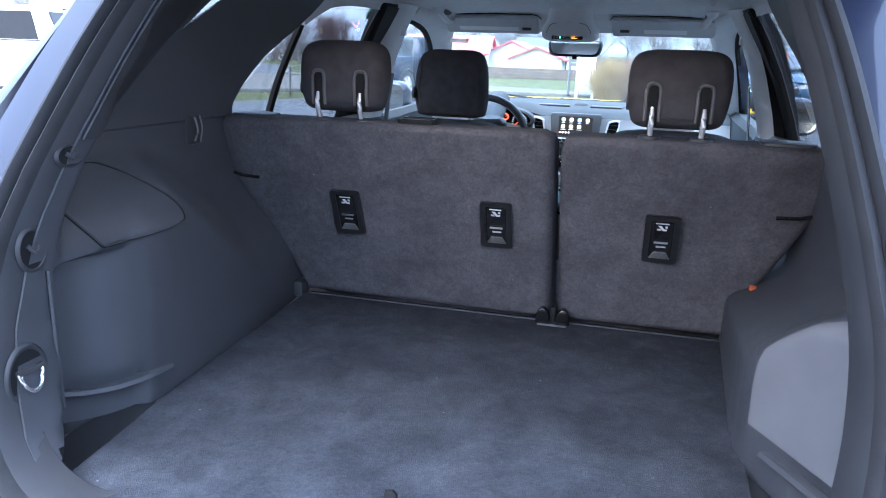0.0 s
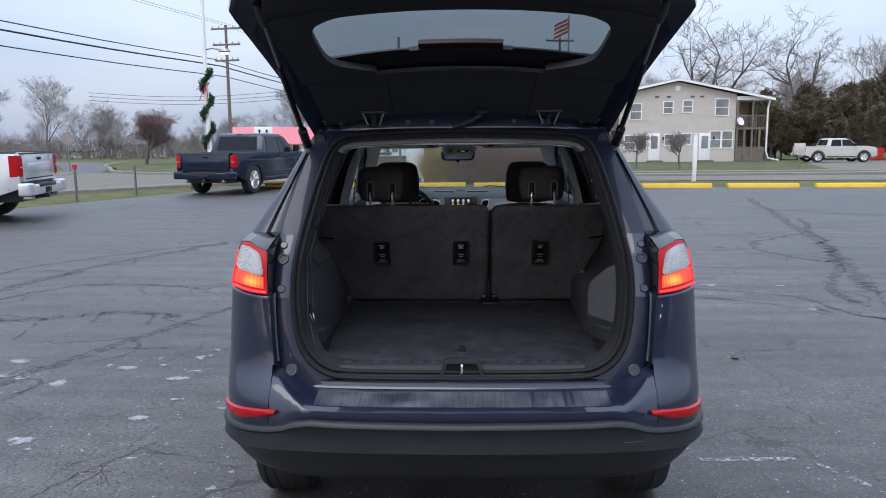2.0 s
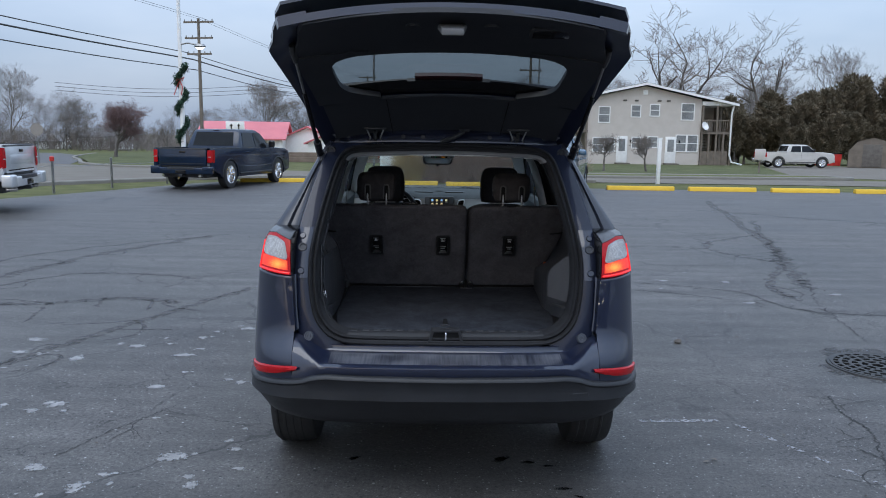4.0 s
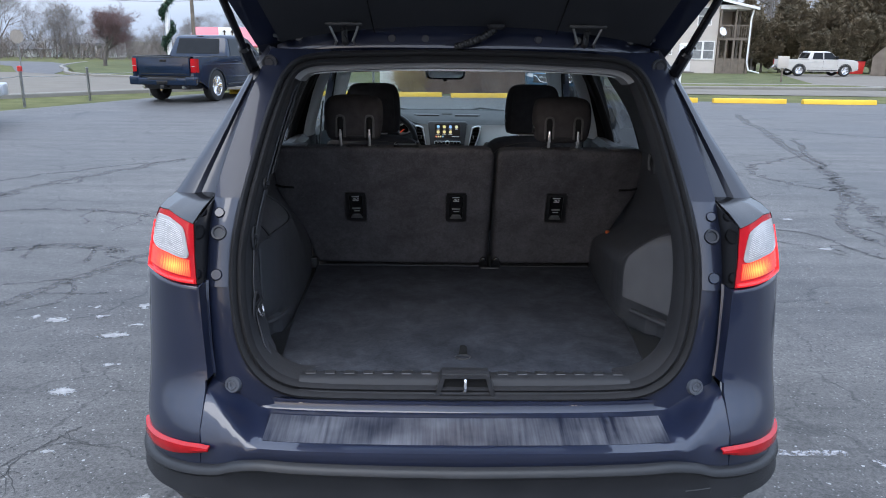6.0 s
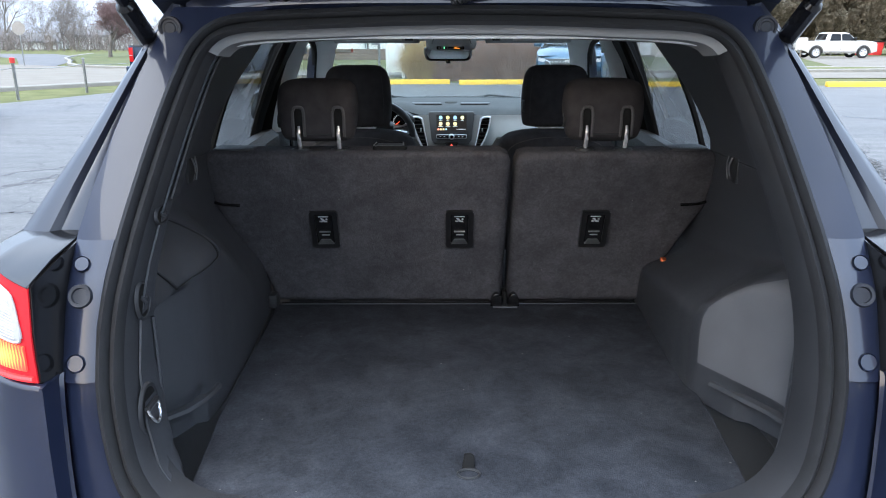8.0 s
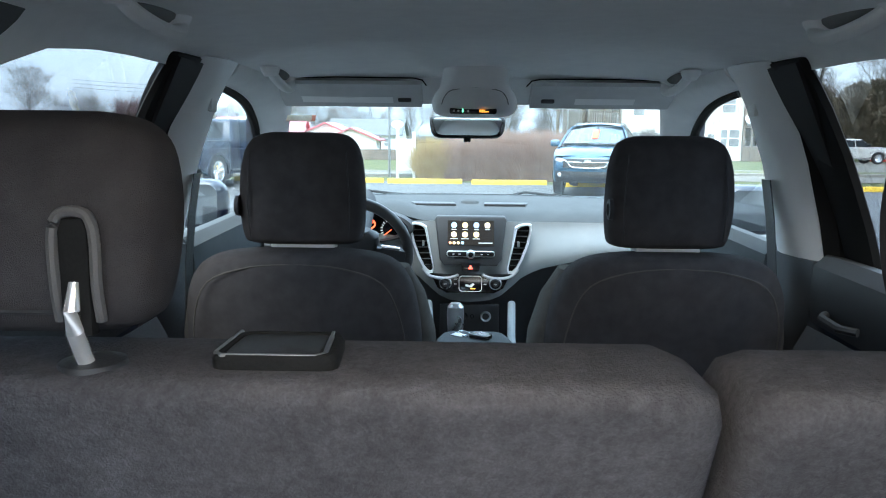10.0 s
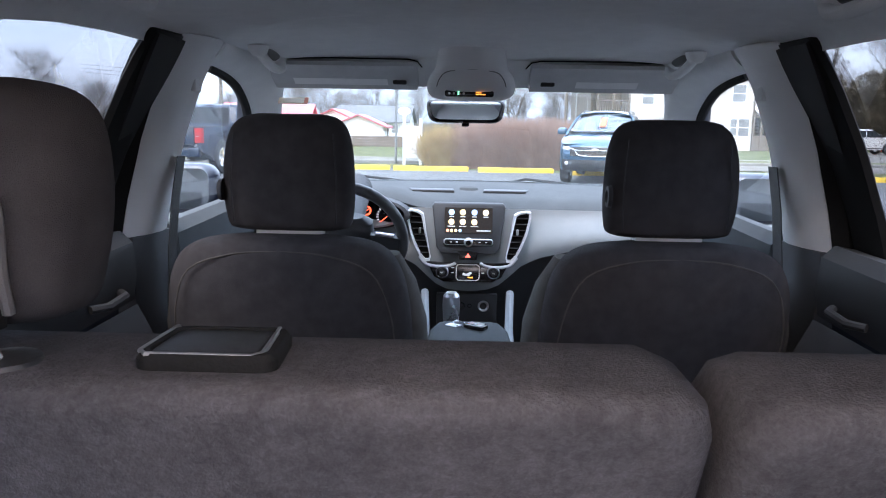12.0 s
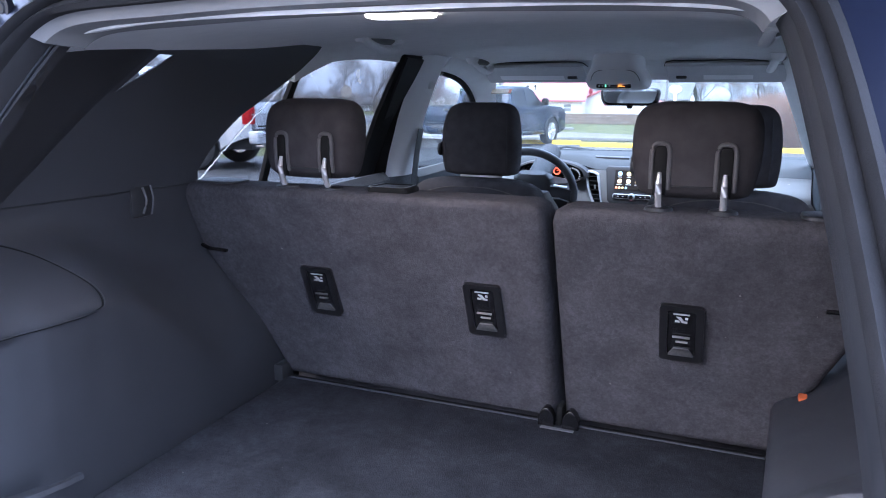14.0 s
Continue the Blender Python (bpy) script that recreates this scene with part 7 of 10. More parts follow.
for s in (1, -1):
    sp = part("spoke", shell([[(s * 0.085, 0.005, 0.022), (s * 0.13, 0.002, 0.020), (s * 0.178, 0.0, 0.012)], [(s * 0.08, 0.005, -0.030), (s * 0.125, 0.002, -0.030), (s * 0.172, 0.0, -0.045)]], 0.018), PLASTIC, sw)
    part("spoke_trim", tube([(s * 0.07, -0.004, -0.045), (s * 0.12, -0.006, -0.036), (s * 0.15, -0.006, -0.012), (s * 0.155, -0.006, 0.018), (s * 0.10, -0.006, 0.026)], 0.005, 6), SATIN, sp, "satin spoke trim")
    for k in range(3):
        part("spoke_button", rbox((s * 0.115 - 0.008, -0.012, -0.022 + 0.014 * k), (s * 0.115 + 0.008, -0.004, -0.012 + 0.014 * k), 0.002), GLOSS_BLACK, sp)
part("column", tube([(0, 0.05, 0), (0, 0.34, 0)], 0.05, 12), DASH_DARK, sw)
sw.matrix_basis = pose(-0.392, 2.955, 1.025, 24, 0, 0)
part("start_button", lathe([(0.0, -0.006), (0.016, -0.006), (0.018, 0.0)], 18, "y", (-0.238, 3.238, 0.882), cap=False), SATIN, dash, "round starter button")

# ---- centre console ----
con = thing("centre_console", "grey centre console with padded armrest lid", "console")
part("armrest_lid", prism([(-0.118, 2.50), (0.122, 2.50), (0.126, 2.56), (0.118, 2.78), (0.100, 2.85), (0.07, 2.87), (-0.066, 2.87), (-0.096, 2.85), (-0.114, 2.78), (-0.122, 2.56)], "z", 0.752, 0.794, 0.020, seg=5), DASH_TOP, con, "pale grey padded lid")
part("bin", prism([(-0.114, 2.50), (0.118, 2.50), (0.118, 2.86), (-0.114, 2.86)], "z", 0.45, 0.748, 0.01), DASH_TOP, con, "grey storage bin")
part("lid_gap", prism([(-0.110, 2.505), (0.114, 2.505), (0.114, 2.855), (-0.110, 2.855)], "z", 0.745, 0.756), GLOSS_BLACK, con)
part("tunnel", prism([(-0.125, 2.44), (0.125, 2.44), (0.125, 3.40), (-0.125, 3.40)], "z", 0.27, 0.60, 0.01), DASH_DARK, con)
part("shift_plate", prism(rounded(-0.10, 2.88, 0.10, 3.28, 0.03), "z", 0.60, 0.655, 0.01), GLOSS_BLACK, con, "gloss black shifter plate")
sh = part("shifter", tube([(-0.053, 2.97, 0.64), (-0.053, 2.965, 0.74)], 0.018, 10), PLASTIC, con, "black shifter boot")
part("shift_knob", cushion([(0.745, -0.053, 2.963, 0.018, 0.018), (0.76, -0.053, 2.963, 0.025, 0.026), (0.82, -0.053, 2.96, 0.028, 0.030), (0.848, -0.053, 2.958, 0.026, 0.028), (0.860, -0.053, 2.957, 0.016, 0.018)], 20, 2.6), SATIN, sh, "dark knob with bright cap")
for s in (1, -1):
    part("console_rail", tube([(s * 0.135, 2.86, 0.66), (s * 0.138, 3.05, 0.72), (s * 0.15, 3.22, 0.80)], 0.014, 8), DASH_GREY, con)
part("socket_panel", rbox((-0.11, 3.285, 0.66), (0.11, 3.31, 0.78), 0.006), DASH_DARK, con)
for x, r in ((-0.02, 0.012), (0.01, 0.007), (0.06, 0.018)):
    part("socket", lathe([(r * 0.7, 0.0), (r, -0.004), (r * 1.15, 0.0)], 16, "y", (x, 3.284, 0.735), cap=False), GLOSS_BLACK if r < 0.015 else SATIN, con)
key = thing("key_fob", "black key fob on a metal ring lying on the armrest", "key fob")
part("fob", prism(rounded(-0.02, -0.035, 0.02, 0.035, 0.012), "z", 0.0, 0.014, 0.004), GLOSS_BLACK, key)
part("fob_face", prism(rounded(-0.014, -0.026, 0.014, 0.026, 0.008), "z", 0.014, 0.0155), SATIN, key)
part("ring", tube([(0.02 * math.cos(a), 0.055 + 0.02 * math.sin(a), 0.004 + 0.006 * math.sin(a)) for a in np.linspace(0, 2 * math.pi, 17)[:-1]], 0.0015, 6, closed=True), CHROME, key)
part("tag", rbox((-0.03, 0.05, 0.001), (0.0, 0.09, 0.003), 0.001), PILLAR_GREY, key)
key.matrix_basis = pose(0.022, 2.775, 0.7945, 0, 0, 55)

stick = part("windscreen_label", rbox((-0.045, -0.0015, -0.013), (0.045, 0.0015, 0.013)), mat("faded_label", (0.62, 0.50, 0.36), (0.72, 0.62, 0.48), 0.7, 0.0, 30), car, "faded tan paper label on the windscreen")
stick.matrix_basis = pose(-0.545, 2.955, 1.446, -50, 0, 0)
part("label_end", rbox((0.034, -0.003, -0.013), (0.045, -0.0012, 0.013)), STICK_RED, stick, "red label end")


# ---- surroundings ----
of_the_car = set(scene.objects)


def asphalt_mat():
    """Worn asphalt: blotches, drag streaks, pale and dark grit, and a net of hair cracks."""
    m = mat("worn_asphalt", (0.044, 0.0415, 0.039), (0.092, 0.087, 0.082), 0.60, 0.0, 0.5, 95, 0.5, rvar=0.16, spec=0.42)
    n, l = m.node_tree.nodes, m.node_tree.links
    b = n["Principled BSDF"]
    col = b.inputs["Base Color"].links[0].from_socket
    tc = n.new("ShaderNodeTexCoord").outputs["Object"]
    mp = n.new("ShaderNodeMapping")
    mp.inputs["Rotation"].default_value, mp.inputs["Scale"].default_value = (0, 0, 0.5), (0.35, 2.6, 1)
    l.new(tc, mp.inputs["Vector"])
    col = scaled(n, l, col, noise(n, l, mp.outputs["Vector"], 1.4, 7.0), 0.35, 0.70, 0.70, 1.24)
    col = scaled(n, l, col, noise(n, l, tc, 5.0, 8.0, 0.7), 0.32, 0.68, 0.78, 1.20)
    col = scaled(n, l, col, noise(n, l, tc, 45.0, 5.0, 0.75), 0.36, 0.64, 0.60, 1.42)
    col = scaled(n, l, col, noise(n, l, tc, 130.0, 3.0, 0.7), 0.36, 0.64, 0.66, 1.36)
    # pale and dark grains
    for scale, keep, size, tone in ((75.0, 0.90, 0.30, (0.20, 0.20, 0.195, 1)), (30.0, 0.965, 0.20, (0.28, 0.28, 0.275, 1)), (45.0, 0.86, 0.30, (0.022, 0.022, 0.022, 1)), (16.0, 0.94, 0.17, (0.026, 0.026, 0.026, 1))):
        vo = n.new("ShaderNodeTexVoronoi")
        vo.inputs["Scale"].default_value = scale
        l.new(tc, vo.inputs["Vector"])
        sp = n.new("ShaderNodeSeparateXYZ")
        l.new(vo.outputs["Color"], sp.inputs[0])
        pick = maths(n, l, "GREATER_THAN", sp.outputs["X"], keep)
        near = maths(n, l, "LESS_THAN", vo.outputs["Distance"], size)
        mx = n.new("ShaderNodeMixRGB")
        mx.inputs[2].default_value = tone
        l.new(maths(n, l, "MULTIPLY", pick, near), mx.inputs[0])
        l.new(col, mx.inputs[1])
        col = mx.outputs["Color"]
    # hair cracks: bent cell edges, in some places only
    bend = n.new("ShaderNodeTexNoise")
    bend.inputs["Scale"].default_value, bend.inputs["Detail"].default_value = 1.6, 6.0
    l.new(tc, bend.inputs["Vector"])
    off = n.new("ShaderNodeVectorMath")
    off.operation = "MULTIPLY_ADD"
    l.new(bend.outputs["Color"], off.inputs[0])
    off.inputs[1].default_value = (0.9, 0.9, 0.0)
    l.new(tc, off.inputs[2])
    for scale, wide, lo, hi, dark in ((0.42, 0.007, 0.44, 0.52, 0.42), (1.25, 0.011, 0.52, 0.58, 0.52)):
        vo = n.new("ShaderNodeTexVoronoi")
        vo.feature = "DISTANCE_TO_EDGE"
        vo.inputs["Scale"].default_value = scale
        l.new(off.outputs["Vector"], vo.inputs["Vector"])
        line = n.new("ShaderNodeMapRange")
        line.inputs["From Min"].default_value, line.inputs["From Max"].default_value = wide, wide * 0.35
        l.new(vo.outputs["Distance"], line.inputs["Value"])
        where = n.new("ShaderNodeMapRange")
        where.inputs["From Min"].default_value, where.inputs["From Max"].default_value = lo, hi
        l.new(noise(n, l, tc, 0.33 if scale < 1 else 0.5, 3.0), where.inputs["Value"])
        col = scaled(n, l, col, maths(n, l, "MULTIPLY", line.outputs["Result"], where.outputs["Result"]), 0.0, 1.0, 1.0, dark)
    l.new(col, b.inputs["Base Color"])
    bp = n["Bump"]
    l.new(noise(n, l, tc, 60.0, 5.0, 0.7), bp.inputs["Height"])
    bp.inputs["Strength"].default_value, bp.inputs["Distance"].default_value = 0.8, 0.004
    return m


def patchy(name, c1, c2, rough, radial, scale, cover=0.5, strength=1.0):
    """A stain with broken edges: lets the ground through where its noise is low, and towards its rim if radial."""
    m = mat(name, c1, c2, rough, 0.0, 20, 220)
    n, l = m.node_tree.nodes, m.node_tree.links
    tcn = n.new("ShaderNodeTexCoord")
    fac = noise(n, l, tcn.outputs["Object"], scale, 6.0, 0.7)
    if radial:
        mp = n.new("ShaderNodeMapping")
        mp.inputs["Location"].default_value = (-1.0, -1.0, 0.0)
        mp.inputs["Scale"].default_value = (2.0, 2.0, 0.0)
        l.new(tcn.outputs["Generated"], mp.inputs["Vector"])
        ln = n.new("ShaderNodeVectorMath")
        ln.operation = "LENGTH"
        l.new(mp.outputs["Vector"], ln.inputs[0])
        drop = n.new("ShaderNodeMath")
        drop.operation = "MULTIPLY_ADD"
        l.new(ln.outputs["Value"], drop.inputs[0])
        drop.inputs[1].default_value = -0.42
        l.new(fac, drop.inputs[2])
        fac = drop.outputs[0]
    r = n.new("ShaderNodeMapRange")
    r.inputs["From Min"].default_value, r.inputs["From Max"].default_value = cover - 0.06, cover + 0.08
    r.inputs["To Max"].default_value = strength
    l.new(fac, r.inputs["Value"])
    clear = n.new("ShaderNodeBsdfTransparent")
    mixs = n.new("ShaderNodeMixShader")
    l.new(r.outputs["Result"], mixs.inputs["Fac"])
    l.new(clear.outputs["BSDF"], mixs.inputs[1])
    l.new(n["Principled BSDF"].outputs["BSDF"], mixs.inputs[2])
    l.new(mixs.outputs["Shader"], n["Material Output"].inputs["Surface"])
    return m


ASPHALT = asphalt_mat()
CRACK = mat("tar_crack", (0.024, 0.024, 0.024), (0.042, 0.041, 0.040), 0.8, 0.0, 6, 120, 0.5)
SALT = patchy("pale_salt_spot", (0.17, 0.17, 0.17), (0.36, 0.36, 0.355), 0.95, True, 42, 0.215, 0.85)
OIL = patchy("wet_oil_stain", (0.008, 0.008, 0.009), (0.014, 0.014, 0.015), 0.25, True, 20, 0.22)
GRASS = mat("winter_grass", (0.055, 0.065, 0.022), (0.13, 0.125, 0.055), 0.95, 0.0, 1.2, 60, 0.9, spec=0.1)
LAWN = mat("green_lawn", (0.050, 0.062, 0.026), (0.115, 0.115, 0.055), 0.95, 0.0, 0.9, 60, 0.9, spec=0.1)
CONCRETE = mat("pale_concrete", (0.130, 0.116, 0.096), (0.168, 0.152, 0.128), 0.95, 0.0, 0.9, 40, 0.5, spec=0.15)
ROAD = mat("dark_road", (0.085, 0.084, 0.086), (0.125, 0.123, 0.122), 0.9, 0.0, 1.0, 50, 0.5, spec=0.2)
YELLOW = mat("yellow_kerb_paint", (0.62, 0.38, 0.02), (0.72, 0.46, 0.04), 0.7, 0.0, 5, 60, 0.4, vary=0.06)
IRON = mat("cast_iron", (0.03, 0.03, 0.031), (0.06, 0.058, 0.055), 0.55, 0.6, 12, 160, 0.5)
SIDING = mat("beige_siding", (0.47, 0.43, 0.39), (0.53, 0.488, 0.445), 0.8, 0.0, 1.5, 40, 0.2)
TRUCK_BEIGE = mat("pale_beige_truck_paint", (0.44, 0.425, 0.39), (0.50, 0.48, 0.445), 0.35, 0.0, 3, 300, 0.0, 0.5)
ROOF_GREY = mat("grey_shingles", (0.10, 0.10, 0.10), (0.16, 0.16, 0.16), 0.9, 0.0, 2, 30, 0.5)
ROOF_RED = mat("red_metal_roof", (0.46, 0.11, 0.125), (0.54, 0.15, 0.16), 0.55, 0.0, 1, 20)
TRUCK_GLASS = mat("dark_truck_glass", (0.006, 0.007, 0.008), (0.010, 0.011, 0.012), 0.06, 0.0, 4, spec=0.22)
WINDOW_DARK = mat("dark_window", (0.12, 0.125, 0.13), (0.30, 0.31, 0.31), 0.12, 0.0, 0.6, 8)
BARK = mat("grey_bark", (0.085, 0.075, 0.065), (0.15, 0.135, 0.12), 0.95, 0.0, 4, 40, 0.8)
TIMBER = mat("weathered_brown_timber", (0.13, 0.098, 0.075), (0.20, 0.158, 0.125), 0.95, 0.0, 1.5, 30, 0.6, stretch=(0.1, 1, 1))
# twig grey lightened for the haze of distance
TWIG = mat("bare_twigs", (0.125, 0.108, 0.098), (0.20, 0.175, 0.160), 0.95, 0.0, 4)
TWIG_RED = mat("reddish_twigs", (0.115, 0.070, 0.070), (0.17, 0.108, 0.102), 0.95, 0.0, 4)
CEDAR = mat("dark_cedar_foliage", (0.060, 0.058, 0.040), (0.190, 0.155, 0.110), 0.95, 0.0, 0.8, 9, spec=0.1)
GARLAND = mat("garland_green", (0.008, 0.030, 0.016), (0.020, 0.058, 0.030), 0.9, 0.0, 8)
DRY_GRASS = mat("dry_plume_grass", (0.30, 0.21, 0.10), (0.44, 0.33, 0.17), 0.95, 0.0, 3, spec=0.1)
RED_BUSH = mat("reddish_bare_shrub", (0.22, 0.140, 0.112), (0.36, 0.25, 0.20), 0.95, 0.0, 3, spec=0.1)
WOOD = mat("weathered_pole_wood", (0.12, 0.10, 0.08), (0.19, 0.16, 0.13), 0.9, 0.0, 3, 40, 0.5)
RED_PAINT = mat("red_paint", (0.45, 0.02, 0.02), (0.55, 0.04, 0.03), 0.5, 0.0, 4)
CABLE = mat("cable", (0.02, 0.02, 0.02), None, 0.7)


def gz(x, y):
    """The lie of the land: level lot, falling gently beyond the street."""
    return -0.013 * max(0.0, min(y, 90.0) - 30.0)


def sheet(name, poly, lift, mat_, label, category, step=6.0, kind="structure"):
    """A ground patch laid over the land."""
    bm = bmesh.new()
    bm.faces.new([bm.verts.new((x, y, 0)) for x, y in poly])
    ys = [p[1] for p in poly]
    for y in np.arange(math.floor(min(ys)) + 1, min(max(ys), 92), step):
        bmesh.ops.bisect_plane(bm, geom=bm.verts[:] + bm.edges[:] + bm.faces[:], plane_co=(0, float(y), 0), plane_no=(0, 1, 0))
    for v in bm.verts:
        v.co.z = gz(v.co.x, v.co.y) + lift
    return tagged(part(name, bm, mat_, None, "", 0), label, category, kind=kind)


sheet("ground", [(-900, -700), (900, -700), (900, 1500), (-900, 1500)], -0.05, GRASS, "flat winter grass ground reaching the horizon", "ground")
LOT = [(-60, -60), (60, -60), (60, 20.9), (13.9, 21.2), (5.4, 21.6), (0.4, 22.8), (-2.5, 23.3), (-6.0, 24.4), (-7.9, 21.9), (-9.2, 18.2), (-10.3, 15.4), (-13.0, 10.0), (-22, -3), (-60, -50)]
sheet("parking_lot", LOT, 0.0, ASPHALT, "worn dark asphalt parking lot with cracks", "parking lot", 3.0)
STREET_NEAR = [(-70, -22), (-24, 6), (-15.0, 17.0), (-12.3, 20.4), (-9.8, 23.2), (-6.5, 25.9), (-2.5, 26.6), (6.4, 25.8), (20, 25.3), (80, 24.0)]
STREET_FAR = [(80, 28.6), (19, 29.4), (7, 29.0), (-2, 31), (-9.5, 34.6), (-16, 35.0), (-20.5, 39.2), (-23.8, 42.2), (-31, 40), (-80, 10)]
sheet("street", STREET_NEAR + STREET_FAR, -0.030, CONCRETE, "pale concrete street beyond the lot", "street")
sheet("side_road", [(-20.3, 38.8), (-24, 42.0), (-33, 58), (-44, 72), (-62, 84), (-62, 92), (-42, 82), (-30, 63), (-25.6, 52)], -0.026, ROAD, "dark side road leading away", "road")
sheet("lawn", [(4, 35.4), (19, 36.2), (25, 52), (29, 61), (29, 70), (4, 70)], -0.036, LAWN, "green lawn before the apartment house", "lawn")
sheet("driveway", [(4, 32.3), (14, 32.8), (19.2, 33.3), (24, 29.2), (80, 28.2), (80, 64), (30, 64), (25.2, 52), (19.2, 36.2), (4, 35.4)], -0.040, CONCRETE, "pale concrete drive with parking", "driveway")
sheet("road_island", [(-15.6, 35.6), (-19.6, 39.8), (-24.2, 49), (-28.5, 57.2), (-33, 68), (-38.5, 83), (-37, 94), (-24, 85), (-16, 62), (-10, 46), (-8, 38)], 0.04, LAWN, "raised green lawn island", "lawn")

sheet("grass_strip", [(4, 29.3), (12, 29.6), (18.4, 30.3), (19.2, 31.8), (18.4, 32.9), (12, 32.4), (4, 32.1)], 0.045, GRASS, "brownish grass strip between the street and the drive", "grass strip")


def kerb(points, name="kerb", label="pale concrete kerb along the street"):
    """A low rounded concrete kerb along a line."""
    pts = smooth_path([(x, y, 0) for x, y in points], 6)
    rings = []
    for i, p in enumerate(pts):
        d = (pts[min(i + 1, len(pts) - 1)] - pts[max(i - 1, 0)]).normalized()
        n_ = Vector((-d.y, d.x, 0))
        rings.append([(p.x + n_.x * o, p.y + n_.y * o, gz(p.x, p.y) + z) for o, z in ((-0.13, -0.06), (-0.12, 0.05), (-0.09, 0.08), (0.09, 0.08), (0.12, 0.05), (0.13, -0.06))])
    tagged(part(name, loft(rings, False, False), KERB, None), label, "kerb", kind="structure")


KERB = mat("pale_kerb_concrete", (0.175, 0.165, 0.145), (0.225, 0.213, 0.19), 0.95, 0.0, 1.5, 40, 0.4, spec=0.2)
kerb([(-24, 6), (-15.0, 17.0), (-12.3, 20.4), (-9.8, 23.2), (-6.5, 25.9), (-2.5, 26.6), (6.4, 25.8)])
kerb([(-8, 37.6), (-12, 35.6), (-15.6, 35.3), (-19.9, 39.8), (-24.5, 49), (-28.8, 57.2), (-33.3, 68), (-38.5, 83)])
kerb([(4, 29.2), (12, 29.5), (18.5, 30.2), (19.4, 31.8), (18.5, 33.0), (12, 32.5), (4, 32.2)])


# kerb blocks in a row along the lot's edge
def kerb_block():
    k = thing("parking_block", "yellow painted concrete parking block", "parking block", "row of parking blocks")
    part("block", prism([(-0.10, 0.0), (0.10, 0.0), (0.085, 0.10), (0.06, 0.135), (-0.06, 0.135), (-0.085, 0.10)], "x", -1.10, 1.10, 0.008), YELLOW, k)
    for x in (-0.75, 0.75):
        part("spike", lathe([(0.0, 0.135), (0.014, 0.135), (0.014, 0.139), (0.0, 0.140)], 8, "z", (x, 0, 0), cap=False), STEEL, k)
    return k


blocks = [(-5.6, 22.9, 14), (-3.25, 22.35, 4), (-0.93, 22.3, 3), (1.55, 22.15, 3), (4.05, 21.6, 6), (6.83, 21.1, -1), (9.5, 21.0, -1), (12.2, 20.9, -1), (14.9, 20.8, -1), (17.6, 20.7, -1)]
first = kerb_block()
for i, (x, y, a) in enumerate(blocks):
    if i == 0:
        first.matrix_basis = pose(x, y, 0, 0, 0, a)
    else:
        copy_thing(first, pose(x, y, 0, 0, 0, a))


# ---- marks on the asphalt ----
def crack(points, width, name="asphalt_crack", mat_=None, jitter=0.05, seed=1, label="dark ragged crack in the asphalt"):
    """A ragged strip along a line, with short side branches."""
    rnd = random.Random(seed)
    fine = name == "asphalt_crack"
    bm = bmesh.new()

    def strip(line, wide):
        a, b = [], []
        for i, p in enumerate(line):
            d = (line[min(i + 1, len(line) - 1)] - line[max(i - 1, 0)]).normalized()
            n_ = Vector((-d.y, d.x, 0)) * wide * 0.5 * (rnd.uniform(0.2, 1.3) if fine else rnd.uniform(0.8, 1.15)) * (0.2 if i in (0, len(line) - 1) else 1)
            a.append((p.x + n_.x, p.y + n_.y, 0.0028)), b.append((p.x - n_.x, p.y - n_.y, 0.0028))
        loft([a, b], False, False, bm)

    pts = [p + Vector((rnd.uniform(-jitter, jitter), rnd.uniform(-jitter, jitter), 0)) * 0.7 for p in smooth_path([(x, y, 0) for x, y in points], 26 if fine else 16)]
    strip(pts, width * (0.55 if fine else 1.25))
    if name != "chalk_line":
        for i in range(3, len(pts) - 2):
            if rnd.random() < (0.16 if fine else 0.12):
                q, ang = pts[i].copy(), rnd.uniform(0, 6.28)
                side = [q]
                for _ in range(rnd.randint(4, 8)):
                    ang += rnd.gauss(0, 0.45)
                    q = q + Vector((math.cos(ang), math.sin(ang), 0)) * rnd.uniform(0.02, 0.06) * (1 if fine else 2.5)
                    side.append(q)
                strip(side, width * (0.3 if fine else 0.45))
    return tagged(part(name, bm, mat_ or CRACK, None, "", 0), label, "pavement mark", kind="structure")


CRACK_SOFT = patchy("worn_tar_band", (0.044, 0.042, 0.041), (0.074, 0.070, 0.067), 0.75, False, 14, 0.47, 0.46)
PATCH = patchy("dark_patched_asphalt", (0.036, 0.036, 0.036), (0.060, 0.059, 0.058), 0.75, True, 6, 0.16, 0.8)
CHALK = patchy("faint_chalk", (0.22, 0.22, 0.23), (0.38, 0.38, 0.39), 0.95, False, 40, 0.48, 0.8)
crack([(-1.96, 0.42), (-1.80, 0.78), (-1.59, 1.15)], 0.016, jitter=0.02, seed=3)
crack([(-3.06, 1.89), (-2.63, 3.10), (-1.94, 4.71)], 0.09, "tar_band", CRACK_SOFT, 0.05, 4, "worn tar band across the asphalt")
crack([(-4.7, 4.0), (-3.9, 3.75), (-3.2, 4.05), (-2.5, 3.9)], 0.10, "tar_band", CRACK_SOFT, 0.07, 5, "worn tar band across the asphalt")
crack([(-4.9, 4.0), (-4.3, 5.2), (-3.6, 5.4), (-2.6, 5.1)], 0.06, "tar_band", CRACK_SOFT, 0.06, 6, "worn tar band across the asphalt")
crack([(-4.86, 5.1), (-4.5, 6.8), (-3.6, 8.7)], 0.14, "tar_band", CRACK_SOFT, 0.09, 7, "worn tar band across the asphalt")
